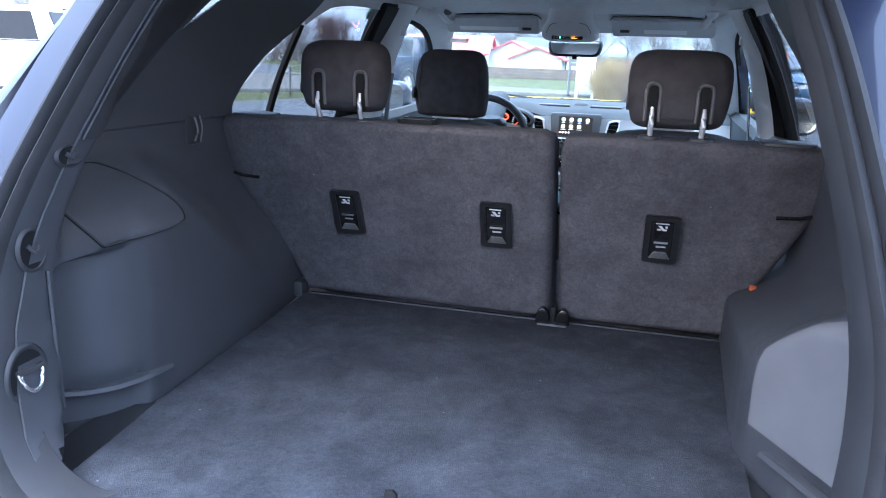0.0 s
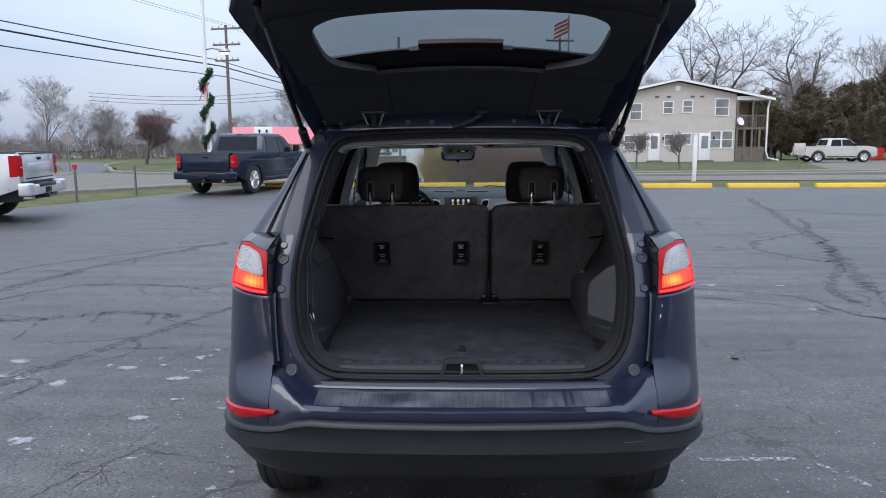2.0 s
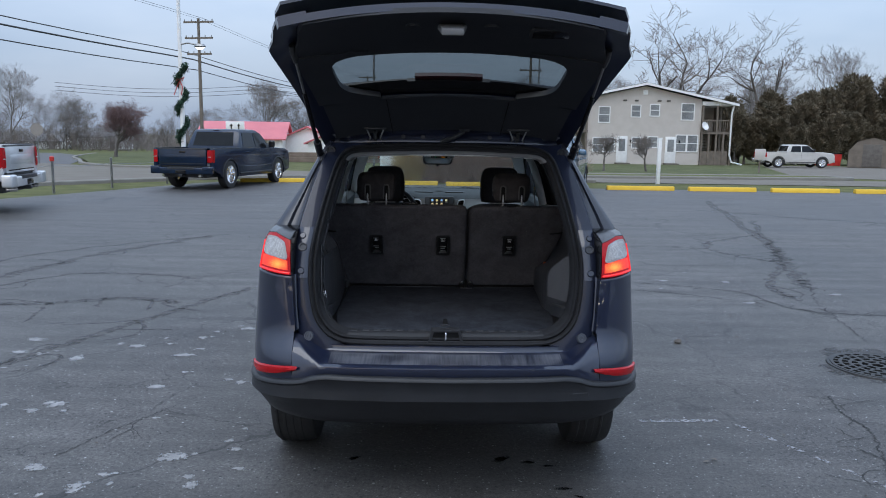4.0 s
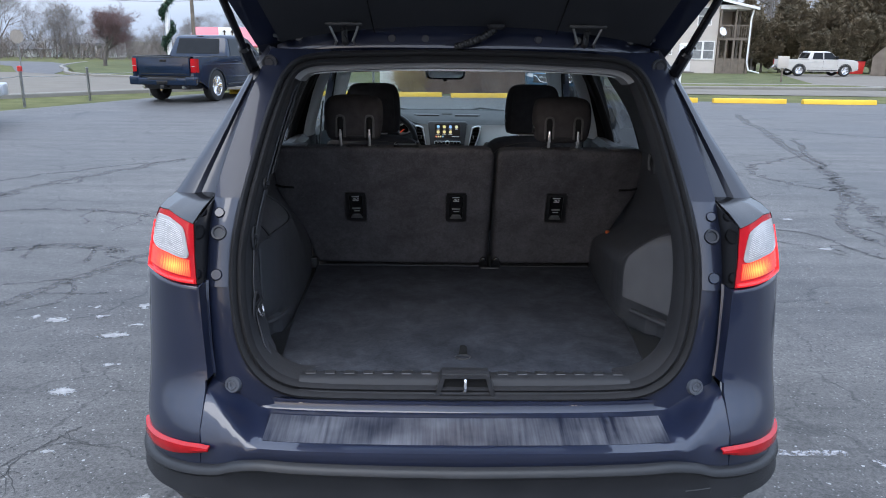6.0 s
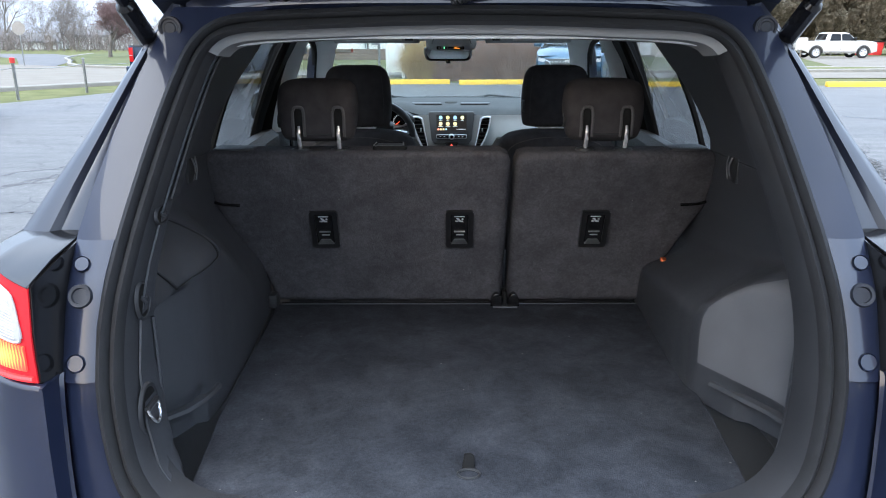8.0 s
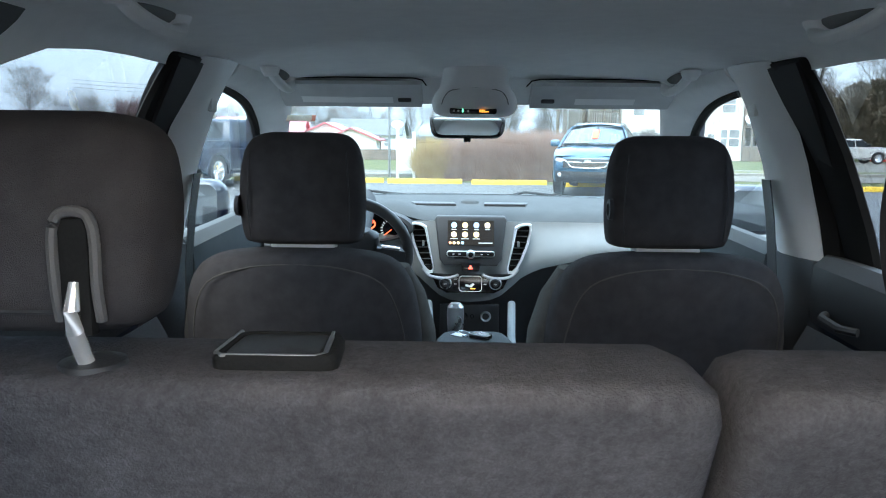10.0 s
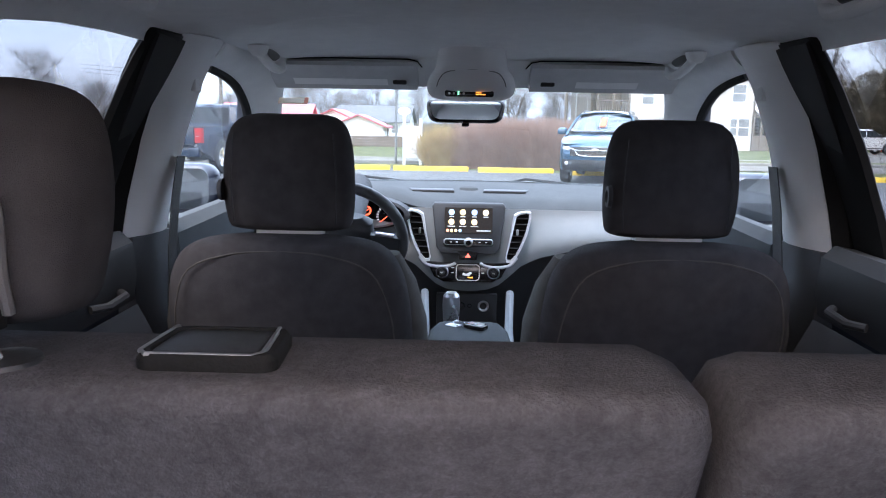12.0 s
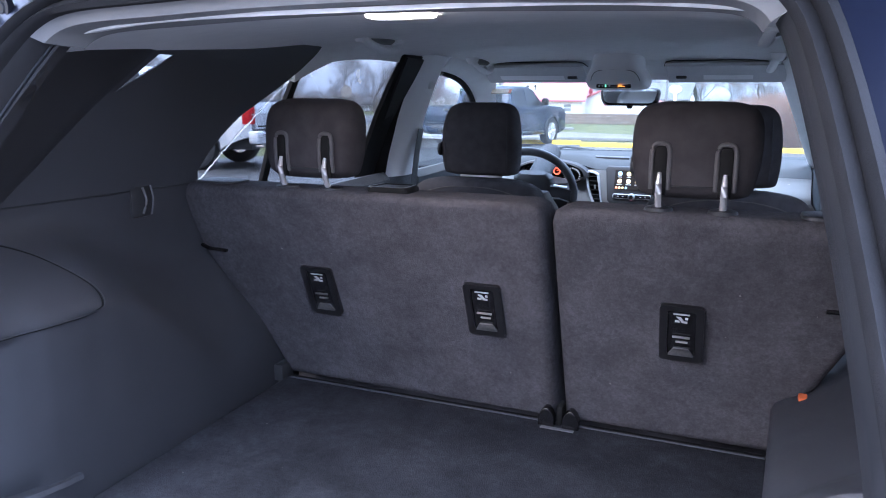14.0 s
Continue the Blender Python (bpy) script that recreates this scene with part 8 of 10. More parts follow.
crack([(-5.6, 5.1), (-5.2, 6.9), (-3.3, 9.0)], 0.07, "tar_band", CRACK_SOFT, 0.09, 8, "worn tar band across the asphalt")
crack([(1.6, 5.5), (2.2, 5.2), (3.25, 4.7), (3.5, 3.9), (4.3, 3.62), (6.5, 3.5)], 0.05, seed=9, jitter=0.04)
crack([(1.7, 4.95), (2.6, 4.55), (3.3, 4.1)], 0.03, seed=10, jitter=0.04)
crack([(7.5, 17.0), (5.6, 9.5), (4.6, 6.2), (4.15, 4.9)], 0.14, "tar_band", CRACK_SOFT, 0.10, 11, "broken tar band across the asphalt")
crack([(6.6, 12.0), (5.0, 7.4), (3.9, 5.2), (3.75, 4.3)], 0.09, "tar_band", CRACK_SOFT, 0.09, 12, "broken tar band across the asphalt")
crack([(4.5, 5.6), (3.9, 4.2), (3.55, 2.7)], 0.03, seed=13, jitter=0.05)
crack([(5.6, 9.6), (4.2, 8.2), (4.6, 6.8), (5.2, 8.0)], 0.08, "tar_band", CRACK_SOFT, 0.12, 14, "worn tar band across the asphalt")
crack([(2.50, 1.41), (2.42, 1.07), (2.43, 0.82), (2.27, 0.42), (2.10, 0.06)], 0.02, jitter=0.02, seed=15)
crack([(6.2, 14.2), (8.8, 12.0), (12.0, 10.5)], 0.10, "tar_band", CRACK_SOFT, 0.15, 16, "worn tar band across the asphalt")
crack([(7.8, 6.4), (9.5, 5.0), (13.0, 4.6)], 0.05, seed=17, jitter=0.06)
crack([(1.15, 0.95), (1.62, 0.95)], 0.035, "chalk_line", CHALK, 0.01, 18, "faint pale line on the asphalt")
for k in range(6):
    t = k / 6
    crack([(lerp(1.70, 2.15, t), lerp(0.90, 0.05, t)), (lerp(1.70, 2.15, t + 0.11), lerp(0.90, 0.05, t + 0.11))], 0.022, "chalk_line", CHALK, 0.006, 20 + k, "faint pale dashed line on the asphalt")


def blob(x, y, r, seed, name, mat_, label, squash=0.6, z=0.003):
    rnd = random.Random(seed)
    ph = [rnd.uniform(0, 6.3) for _ in range(4)]
    turn = rnd.uniform(-0.5, 0.9)
    pts = []
    for k in range(18):
        a = 2 * math.pi * k / 18
        rr = r * (1 + 0.22 * math.sin(2 * a + ph[0]) + 0.18 * math.sin(3 * a + ph[1]) + 0.15 * math.sin(5 * a + ph[2]))
        u, v = rr * math.cos(a), rr * squash * math.sin(a)
        pts.append((x + u * math.cos(turn) - v * math.sin(turn), y + u * math.sin(turn) + v * math.cos(turn), z))
    bm = bmesh.new()
    c = bm.verts.new((x, y, z + 0.0006))
    vs = [bm.verts.new(p) for p in pts]
    for i in range(18):
        bm.faces.new((c, vs[i], vs[(i + 1) % 18]))
    return tagged(part(name, bm, mat_, None, "", 0), label, "pavement mark", kind="structure")


rnd = random.Random(5)
for cx, cy, n, sp in ((-2.35, -0.2, 9, 0.22), (-1.75, 0.12, 8, 0.22), (-1.35, 0.35, 7, 0.3), (-2.55, 1.0, 8, 0.25), (-3.0, 2.2, 10, 0.45), (-2.1, 2.4, 9, 0.3), (-1.6, 1.6, 6, 0.3), (-2.9, 0.3, 7, 0.35), (-1.25, -0.35, 5, 0.2), (-1.5, 3.0, 4, 0.3), (-3.4, 0.2, 5, 0.5), (-1.1, 0.75, 3, 0.25), (-4.4, 1.4, 7, 0.7), (2.6, 5.6, 5, 0.7), (4.9, 4.0, 5, 0.6), (-3.3, -1.2, 6, 0.5), (-2.0, -0.9, 8, 0.3), (-2.7, -0.6, 8, 0.35), (-1.5, -0.7, 5, 0.25)):
    for _ in range(n):
        bx, by, br = cx + rnd.gauss(0, sp), cy + rnd.gauss(0, sp * 0.6), rnd.choice((0.028, 0.040, 0.055, 0.085))
        blob(bx, by, br, rnd.random(), "salt_spot", SALT, "pale chalky spot on the asphalt", rnd.uniform(0.5, 0.9))
        if rnd.random() < 0.6:
            blob(bx + rnd.gauss(0, 0.07), by + rnd.gauss(0, 0.03), br * 0.5, rnd.random(), "salt_spot", SALT, "pale chalky spot on the asphalt", rnd.uniform(0.5, 0.9))
for x, y, r in ((0.30, 0.42, 0.07), (0.42, 0.38, 0.05), (0.52, 0.34, 0.04), (-0.45, 0.42, 0.045), (0.55, 0.10, 0.05), (0.62, 0.02, 0.03)):
    blob(x, y, r, x * 7, "oil_spot", OIL, "dark wet oil spot on the asphalt", 0.35)

# storm drain
drain = thing("storm_drain_cover", "round cast iron storm drain grate in the asphalt", "drain cover")
part("frame_ring", lathe([(0.34, 0.001), (0.335, 0.012), (0.315, 0.012), (0.31, 0.001)], 40, "z", cap=False), IRON, drain)
# flat black disc under the bars stands for the shade in the pit
bm = bmesh.new()
lathe([(0.0, 0.004), (0.31, 0.004)], 40, "z", bm=bm, cap=False)
part("dark_pit", bm, GLOSS_BLACK, drain)
for rr in (0.05, 0.115, 0.18, 0.245, 0.302):
    part("grate_ring", lathe([(rr - 0.011, 0.006), (rr - 0.011, 0.015), (rr + 0.011, 0.015), (rr + 0.011, 0.006)], 36, "z", cap=False), IRON, drain)
for ring_i, (r0, r1, m) in enumerate(((0.06, 0.105, 6), (0.125, 0.17, 12), (0.19, 0.235, 18), (0.255, 0.293, 24))):
    for k in range(m):
        a = 2 * math.pi * (k + 0.5 * (ring_i % 2)) / m
        bar = rbox((r0 - 0.004, -0.011, 0.006), (r1 + 0.004, 0.011, 0.0145))
        o = part("grate_bar", bar, IRON, drain)
        o.matrix_basis = pose(0, 0, 0, 0, 0, math.degrees(a))
drain.matrix_basis = pose(3.20, 2.02, 0.0)
blob(3.24, 2.05, 0.50, 77, "drain_patch", PATCH, "dark patched asphalt round the drain", 0.85, 0.0025)
stone = part("pebble", cushion([(0.0, 0, 0, 0.02, 0.015), (0.012, 0, 0, 0.032, 0.024), (0.028, 0.004, 0, 0.024, 0.018), (0.036, 0.006, 0, 0.01, 0.008)], 9, 2), BARK, None)
tagged(stone, "small brown stone lying on the asphalt", "stone")
stone.location = (1.93, 2.62, 0.0)
litter = bmesh.new()
rnd = random.Random(9)
for _ in range(260):
    x, y = rnd.uniform(-9, 9), rnd.uniform(-3.5, 16)
    if abs(x) < 1.0 and y > -0.3 and y < 5:
        continue
    r = rnd.uniform(0.006, 0.02)
    a = rnd.uniform(0, 6.28)
    vs = [litter.verts.new((x + r * k * math.cos(a + b), y + r * k * math.sin(a + b), 0.004 + h)) for b, k, h in ((0, 1.6, 0.001), (1.7, 0.7, 0.006), (3.1, 1.2, 0.002), (4.8, 0.8, 0.007))]
    litter.faces.new(vs)
tagged(part("leaf_litter", litter, BARK, None, "", 0), "scattered dry leaf bits and grit on the asphalt", "leaf litter", kind="stuff")


# ---- vehicles ----
other = thing("suv_car", "bright blue SUV parked facing the lot with an orange windscreen sticker", "car")
suv_body(other, BLUE_SUV, False)
rows = [[(w * u, y + 0.10 * u * u, z) for u in np.linspace(-1, 1, 15)] for w, y, z in ((0.585, 0.60, 1.60), (0.66, 0.46, 1.42), (0.76, 0.32, 1.20), (0.84, 0.24, 1.05), (0.86, 0.14, 0.80), (0.86, 0.03, 0.60), (0.87, 0.02, 0.45), (0.84, 0.08, 0.28))]
part("rear_panel", shell(rows, 0.015), BLUE_SUV, other)
part("cabin_block", rbox((-0.70, 0.7, 0.3), (0.70, 3.3, 1.04), 0.04), DASH_DARK, other)
for s in (1, -1):
    part("seat_silhouette", cushion([(1.0, s * 0.40, 2.35, 0.24, 0.08), (1.12, s * 0.40, 2.33, 0.2, 0.08), (1.16, s * 0.4, 2.33, 0.13, 0.06), (1.36, s * 0.40, 2.34, 0.12, 0.05), (1.39, s * 0.4, 2.34, 0.08, 0.03)]), CLOTH, other)
STICKER = mat("orange_sticker", (0.75, 0.13, 0.05), (0.8, 0.17, 0.07), 0.6, 0.0, 8)
stk = part("windscreen_sticker", rbox((-0.075, -0.003, -0.23), (0.075, 0.003, 0.23), 0.001), STICKER, other, "orange paper sticker")
stk.matrix_basis = pose(-0.02, 3.345, 1.384, 62, 0, 0)
other.matrix_basis = pose(3.05, 17.8, LOT_DROP, 0, 0, 163) @ Matrix.Translation((0, -4.64, 0))


def arc_pts(cy, cz, r, a0, a1, n=10):
    return [(cy + r * math.cos(radians(lerp(a0, a1, k / n))), cz + r * math.sin(radians(lerp(a0, a1, k / n)))) for k in range(n + 1)]


def pickup(paint, label, bumper_mat):
    t = thing("pickup_truck", label, "pickup truck", "parked pickup trucks")
    R, za = 0.41, 0.41
    low = [(0.02, 0.62), (0.0, 0.80), (0.03, 1.26), (0.06, 1.285), (1.86, 1.285), (4.25, 1.27), (4.40, 1.30), (5.45, 1.24), (5.72, 1.16), (5.80, 1.02), (5.82, 0.62), (5.70, 0.46)]
    low += arc_pts(4.80, za, 0.53, -5, 185) + arc_pts(1.17, za, 0.53, -5, 185) + [(0.45, 0.52)]
    for s in (1, -1):
        bm = prism(low, "x", s * 0.90, s * 1.00, 0.02)
        part("body_side", bm, paint, t)
        for cy in (4.80, 1.17):
            part("arch_trim", tube([(s * 1.0, y, z) for y, z in arc_pts(cy, za, 0.535, -2, 182, 14)], 0.022, 6, None, 0.8, up=(1, 0, 0)), BUMPER, t)
            w = new("wheel")
            w.parent, w.location = t, (s * 0.875, cy, R * 1.11)
            w.scale = (1.0, 1.11, 1.11)
            part("tyre", lathe([(0.25, -0.12), (0.36, -0.135), (0.395, -0.12), (0.41, -0.08), (0.41, 0.08), (0.395, 0.12), (0.36, 0.135), (0.25, 0.12)], 32, "x", cap=False), TYRE, w)
            rim = lathe([(0.245, s * 0.12), (0.262, s * 0.125), (0.25, s * 0.09), (0.23, s * -0.02), (0.0, s * -0.02)], 28, "x", cap=False)
            for k in range(6):
                a = 2 * math.pi * k / 6
                for da in (-0.12, 0.12):
                    tube([(s * 0.085, 0.05 * math.cos(a), 0.05 * math.sin(a)), (s * 0.115, 0.245 * math.cos(a + da), 0.245 * math.sin(a + da))], [0.035, 0.022], 6, rim, 0.6, up=(1, 0, 0))
            lathe([(0.0, s * 0.09), (0.06, s * 0.085), (0.07, s * 0.05)], 16, "x", bm=rim, cap=False)
            part("rim", rim, CHROME, w, "bright alloy rim")
        # cab side windows, handles, mirror
        def cs(y, z, o=0.0):
            return (s * (interp(z, [1.27, 1.88], [0.985, 0.80]) + o), y, z)
        for ya, yb, yc, yd in ((2.12, 2.98, 2.30, 2.98), (3.06, 4.12, 3.06, 3.62)):
            g = shell([[cs(lerp(ya, yb, u), 1.32, 0.012) for u in np.linspace(0, 1, 6)], [cs(lerp(lerp(ya, yc, 0.5), lerp(yb, yd, 0.5), u), 1.57, 0.012) for u in np.linspace(0, 1, 6)], [cs(lerp(yc, yd, u), 1.80, 0.012) for u in np.linspace(0, 1, 6)]], 0.008)
            part("side_window", g, TRUCK_GLASS, t, "dark side window")
            part("door_handle", tube([(s * 1.0, ya + 0.12, 1.16), (s * 1.035, ya + 0.15, 1.16), (s * 1.035, ya + 0.30, 1.16), (s * 1.0, ya + 0.33, 1.16)], 0.014, 6), paint, t)
            part("door_gap", rbox((s * 1.0 - 0.004, yb + 0.03, 0.62), (s * 1.0 + 0.003, yb + 0.04, 1.27)), GLOSS_BLACK, t)
        part("door_mirror", cushion([(1.30, s * 1.13, 3.98, 0.07, 0.04), (1.33, s * 1.14, 3.98, 0.11, 0.07), (1.50, s * 1.14, 3.98, 0.11, 0.07), (1.54, s * 1.14, 3.98, 0.07, 0.04)], 16), GLOSS_BLACK, t, "black door mirror")
        lampb = part("tail_lamp", loft([[(s * x, y + o, z) for x, y in ((0.845, -0.012), (0.97, -0.012), (1.006, 0.03), (1.006, 0.16))] for z, o in ((0.86, 0.0), (0.90, -0.006), (1.08, -0.006), (1.24, 0.0))], False, False), REFLECTOR, t, "red tail lamp")
        part("lamp_insert", rbox((s * 0.92 - 0.05, -0.024, 1.02), (s * 0.92 + 0.05, -0.014, 1.04), 0.004), CLEAR_LENS, lampb)
        part("bumper_corner", rbox((s * 0.87 - 0.16, -0.16, 0.50), (s * 0.87 + 0.16, 0.04, 0.74), 0.04, 3), bumper_mat, t, "rear bumper corner")
        part("exhaust", tube([(s * 0.62, -0.10, 0.45), (s * 0.62, 0.5, 0.45)], 0.045, 12), CHROME, t)
    part("tailgate", prism(rounded(-0.80, 0.76, 0.80, 1.275, 0.03), "y", -0.012, 0.05, 0.01), paint, t)
    part("tailgate_recess", prism(rounded(-0.60, 0.93, 0.60, 1.10, 0.03), "y", -0.018, -0.006, 0.006), paint, t)
    part("tailgate_ledge", prism(rounded(-0.82, 1.262, 0.82, 1.290, 0.01), "y", -0.022, 0.05, 0.008), PLASTIC, t, "black tailgate cap")
    part("tailgate_strip", rbox((-0.72, -0.016, 0.80), (0.72, -0.010, 0.825), 0.003), GLOSS_BLACK, t)
    for s in (1, -1):
        part("bed_rail", rbox((s * 0.95 - 0.055, 0.05, 1.283), (s * 0.95 + 0.055, 1.86, 1.302), 0.006), PLASTIC, t, "black bed rail cap")
        part("running_board", rbox((s * 0.98 - 0.06, 1.80, 0.44), (s * 0.98 + 0.06, 4.20, 0.50), 0.02), PLASTIC, t, "black running board")
        part("body_crease", tube([(s * 1.0, 0.35, 1.08), (s * 1.0, 2.2, 1.06), (s * 1.0, 4.2, 1.05), (s * 1.0, 5.4, 1.06)], 0.010, 6), paint, t)
        part("sill_crease", tube([(s * 1.0, 1.80, 0.70), (s * 1.0, 3.0, 0.68), (s * 1.0, 4.2, 0.70)], 0.012, 6), paint, t)
        part("window_trim", tube([(s * 0.985, 2.06, 1.305), (s * 0.988, 3.0, 1.30), (s * 0.985, 4.16, 1.30)], 0.010, 6), GLOSS_BLACK, t)
    part("roof_lamp", rbox((-0.10, 2.13, 1.855), (0.10, 2.17, 1.885), 0.008), BRAKE_DARK, t, "high brake lamp")
    part("tailgate_handle", rbox((-0.10, -0.03, 1.15), (0.10, -0.008, 1.21), 0.01), GLOSS_BLACK, t)
    part("bed_floor", rbox((-0.90, 0.04, 0.70), (0.90, 1.86, 0.76)), PLASTIC, t)
    part("bumper_bar", rbox((-0.74, -0.15, 0.50), (0.74, 0.0, 0.70), 0.03, 3), bumper_mat, t, "rear bumper bar")
    part("bumper_step", rbox((-0.45, -0.155, 0.64), (0.45, -0.02, 0.712), 0.01), PLASTIC, t)
    part("plate_recess", rbox((-0.17, -0.158, 0.52), (0.17, -0.145, 0.63), 0.005), GLOSS_BLACK, t)
    part("hitch", rbox((-0.05, -0.17, 0.42), (0.05, 0.2, 0.50), 0.01), PLASTIC, t)
    rings = []
    for z, w, y0, y1 in ((1.26, 0.985, 1.88, 4.38), (1.34, 0.965, 1.90, 4.24), (1.60, 0.885, 2.00, 3.98), (1.82, 0.815, 2.10, 3.70), (1.88, 0.775, 2.16, 3.58), (1.91, 0.66, 2.28, 3.40)):
        rings.append([(-w, y0 + 0.06, z), (-w + 0.10, y0, z), (w - 0.10, y0, z), (w, y0 + 0.06, z), (w, y1 - 0.16, z), (w - 0.16, y1, z), (-w + 0.16, y1, z), (-w, y1 - 0.16, z)])
    part("cab", loft(rings), paint, t)
    part("rear_window", shell([[(x, 1.905, 1.36) for x in np.linspace(-0.72, 0.72, 5)], [(x, 2.075, 1.80) for x in np.linspace(-0.66, 0.66, 5)]], 0.01), TRUCK_GLASS, t, "dark rear window")
    part("windscreen", shell([[(x, 4.25, 1.34) for x in np.linspace(-0.78, 0.78, 5)], [(x, 3.70, 1.84) for x in np.linspace(-0.66, 0.66, 5)]], 0.01), TRUCK_GLASS, t, "dark windscreen")
    part("bonnet", loft([[(-0.92, y, z - 0.05), (-0.70, y, z), (0.70, y, z), (0.92, y, z - 0.05)] for y, z in ((4.2, 1.30), (5.0, 1.30), (5.55, 1.24), (5.74, 1.12))], False, False), paint, t)
    part("grille", prism(rounded(-0.90, 0.66, 0.90, 1.10, 0.04), "y", 5.72, 5.82, 0.02), GLOSS_BLACK, t)
    part("front_bumper", rbox((-0.97, 5.66, 0.46), (0.97, 5.88, 0.68), 0.05, 3), bumper_mat, t)
    for s in (1, -1):
        part("headlamp", rbox((s * 0.80 - 0.14, 5.70, 0.92), (s * 0.80 + 0.14, 5.835, 1.06), 0.02), CLEAR_LENS, t)
    part("chassis", rbox((-0.75, 0.1, 0.38), (0.75, 5.6, 0.64), 0.02), PLASTIC, t)
    return t


pickup(TRUCK_BLUE, "dark blue crew cab pickup truck parked at the lot's edge", TRUCK_BLUE).matrix_basis = pose(-7.32, 18.7, 0, 0, 0, -13) @ Matrix.Diagonal((0.95, 0.93, 0.94, 1))
pickup(SILVER, "silver pickup truck with silver rear bumper in the lot", SILVER).matrix_basis = pose(-8.62, 12.50, 0, 0, 0, 101) @ Matrix.Scale(1.05, 4)
far_truck = pickup(TRUCK_BEIGE, "pale beige pickup truck parked beside the cedars", CHROME)
far_truck.matrix_basis = pose(26.3, 56.2, gz(0, 56) - 0.03, 0, 0, -90) @ Matrix.Diagonal((1, 0.96, 0.96, 1))


# ---- houses ----
def window_unit(parent, x, y, z, w, h, name="window"):
    f = part(name, frame_ring([(x - w / 2, z), (x + w / 2, z), (x + w / 2, z + h), (x - w / 2, z + h)], [(x - w / 2 + 0.08, z + 0.08), (x + w / 2 - 0.08, z + 0.08), (x + w / 2 - 0.08, z + h - 0.08), (x - w / 2 + 0.08, z + h - 0.08)], 0.09, "y", y - 0.05), WHITE_PAINT, parent, "white framed sash window")
    part("pane", rbox((x - w / 2 + 0.07, y - 0.01, z + 0.07), (x + w / 2 - 0.07, y + 0.01, z + h - 0.07)), WINDOW_DARK, f)
    part("sash_bar", rbox((x - w / 2 + 0.07, y - 0.035, z + h / 2 - 0.03), (x + w / 2 - 0.07, y - 0.01, z + h / 2 + 0.03)), WHITE_PAINT, f)
    return f


apt = thing("apartment_house", "two storey beige sided apartment house with low gable", "house")
g0 = gz(0, 62) - 0.05
Y0 = 62.0
part("wall", prism([(13.6, g0), (23.5, g0), (23.5, 5.22), (18.5, 6.30), (13.6, 5.22)], "y", Y0, Y0 + 14), SIDING, apt)
for k in range(30):
    z = g0 + 0.15 + k * 0.18
    if z < 5.15:
        part("siding_lap", rbox((13.6, Y0 - 0.006, z), (23.5, Y0 + 0.0, z + 0.014)), SIDING, apt)
for sgn, xa, xb in ((1, 18.5, 26.6), (-1, 18.5, 10.4)):
    za, zb = 6.42, 4.72
    part("roof_slope", prism([(xa, za), (xb, zb), (xb, zb + 0.16), (xa, za + 0.16)] if sgn > 0 else [(xb, zb), (xa, za), (xa, za + 0.16), (xb, zb + 0.16)], "y", Y0 - 0.45, Y0 + 14.4), ROOF_GREY, apt, "grey shingle roof")
    part("barge_board", prism([(xa, za - 0.06), (xb, zb - 0.06), (xb, zb + 0.14), (xa, za + 0.14)] if sgn > 0 else [(xb, zb - 0.06), (xa, za - 0.06), (xa, za + 0.14), (xb, zb + 0.14)], "y", Y0 - 0.50, Y0 - 0.44), WHITE_PAINT, apt, "white barge board")
for x, z, w, h in ((15.0, 3.10, 1.05, 1.42), (17.75, 3.60, 0.90, 1.10), (19.4, 3.70, 0.90, 1.08), (22.3, 3.40, 1.20, 1.48), (17.9, 0.92, 0.85, 1.02), (19.35, 1.0, 0.95, 1.0)):
    window_unit(apt, x, Y0, z, w, h)
for x, z, w, h in ((14.55, 0.55, 1.0, 1.32), (15.55, 0.55, 1.0, 1.32), (21.85, 0.66, 1.0, 1.52), (22.85, 0.66, 1.0, 1.52)):
    window_unit(apt, x, Y0, z, w, h)
for x in (16.65, 20.95):
    dr = part("front_door", rbox((x - 0.48, Y0 - 0.06, g0 + 0.15), (x + 0.48, Y0 + 0.02, g0 + 2.45), 0.02), WHITE_PAINT, apt, "white front door with glazed upper half")
    part("door_pane", rbox((x - 0.28, Y0 - 0.075, g0 + 1.15), (x + 0.28, Y0 - 0.055, g0 + 2.2)), WINDOW_DARK, dr)
    part("door_step", rbox((x - 0.6, Y0 - 0.8, g0 - 0.1), (x + 0.6, Y0, g0 + 0.14)), CONCRETE, apt)
    part("porch_lamp", rbox((x + 0.68, Y0 - 0.12, g0 + 1.9), (x + 0.80, Y0, g0 + 2.15), 0.02), GLOSS_BLACK, apt)
part("gable_vent", rbox((18.3, Y0 - 0.04, 5.55), (18.72, Y0, 5.95), 0.01), WHITE_PAINT, apt)
for x in (16.6, 17.6, 19.6, 20.4):
    part("wall_vent", rbox((x, Y0 - 0.05, 4.98), (x + 0.34, Y0, 5.12), 0.01), BARK, apt)
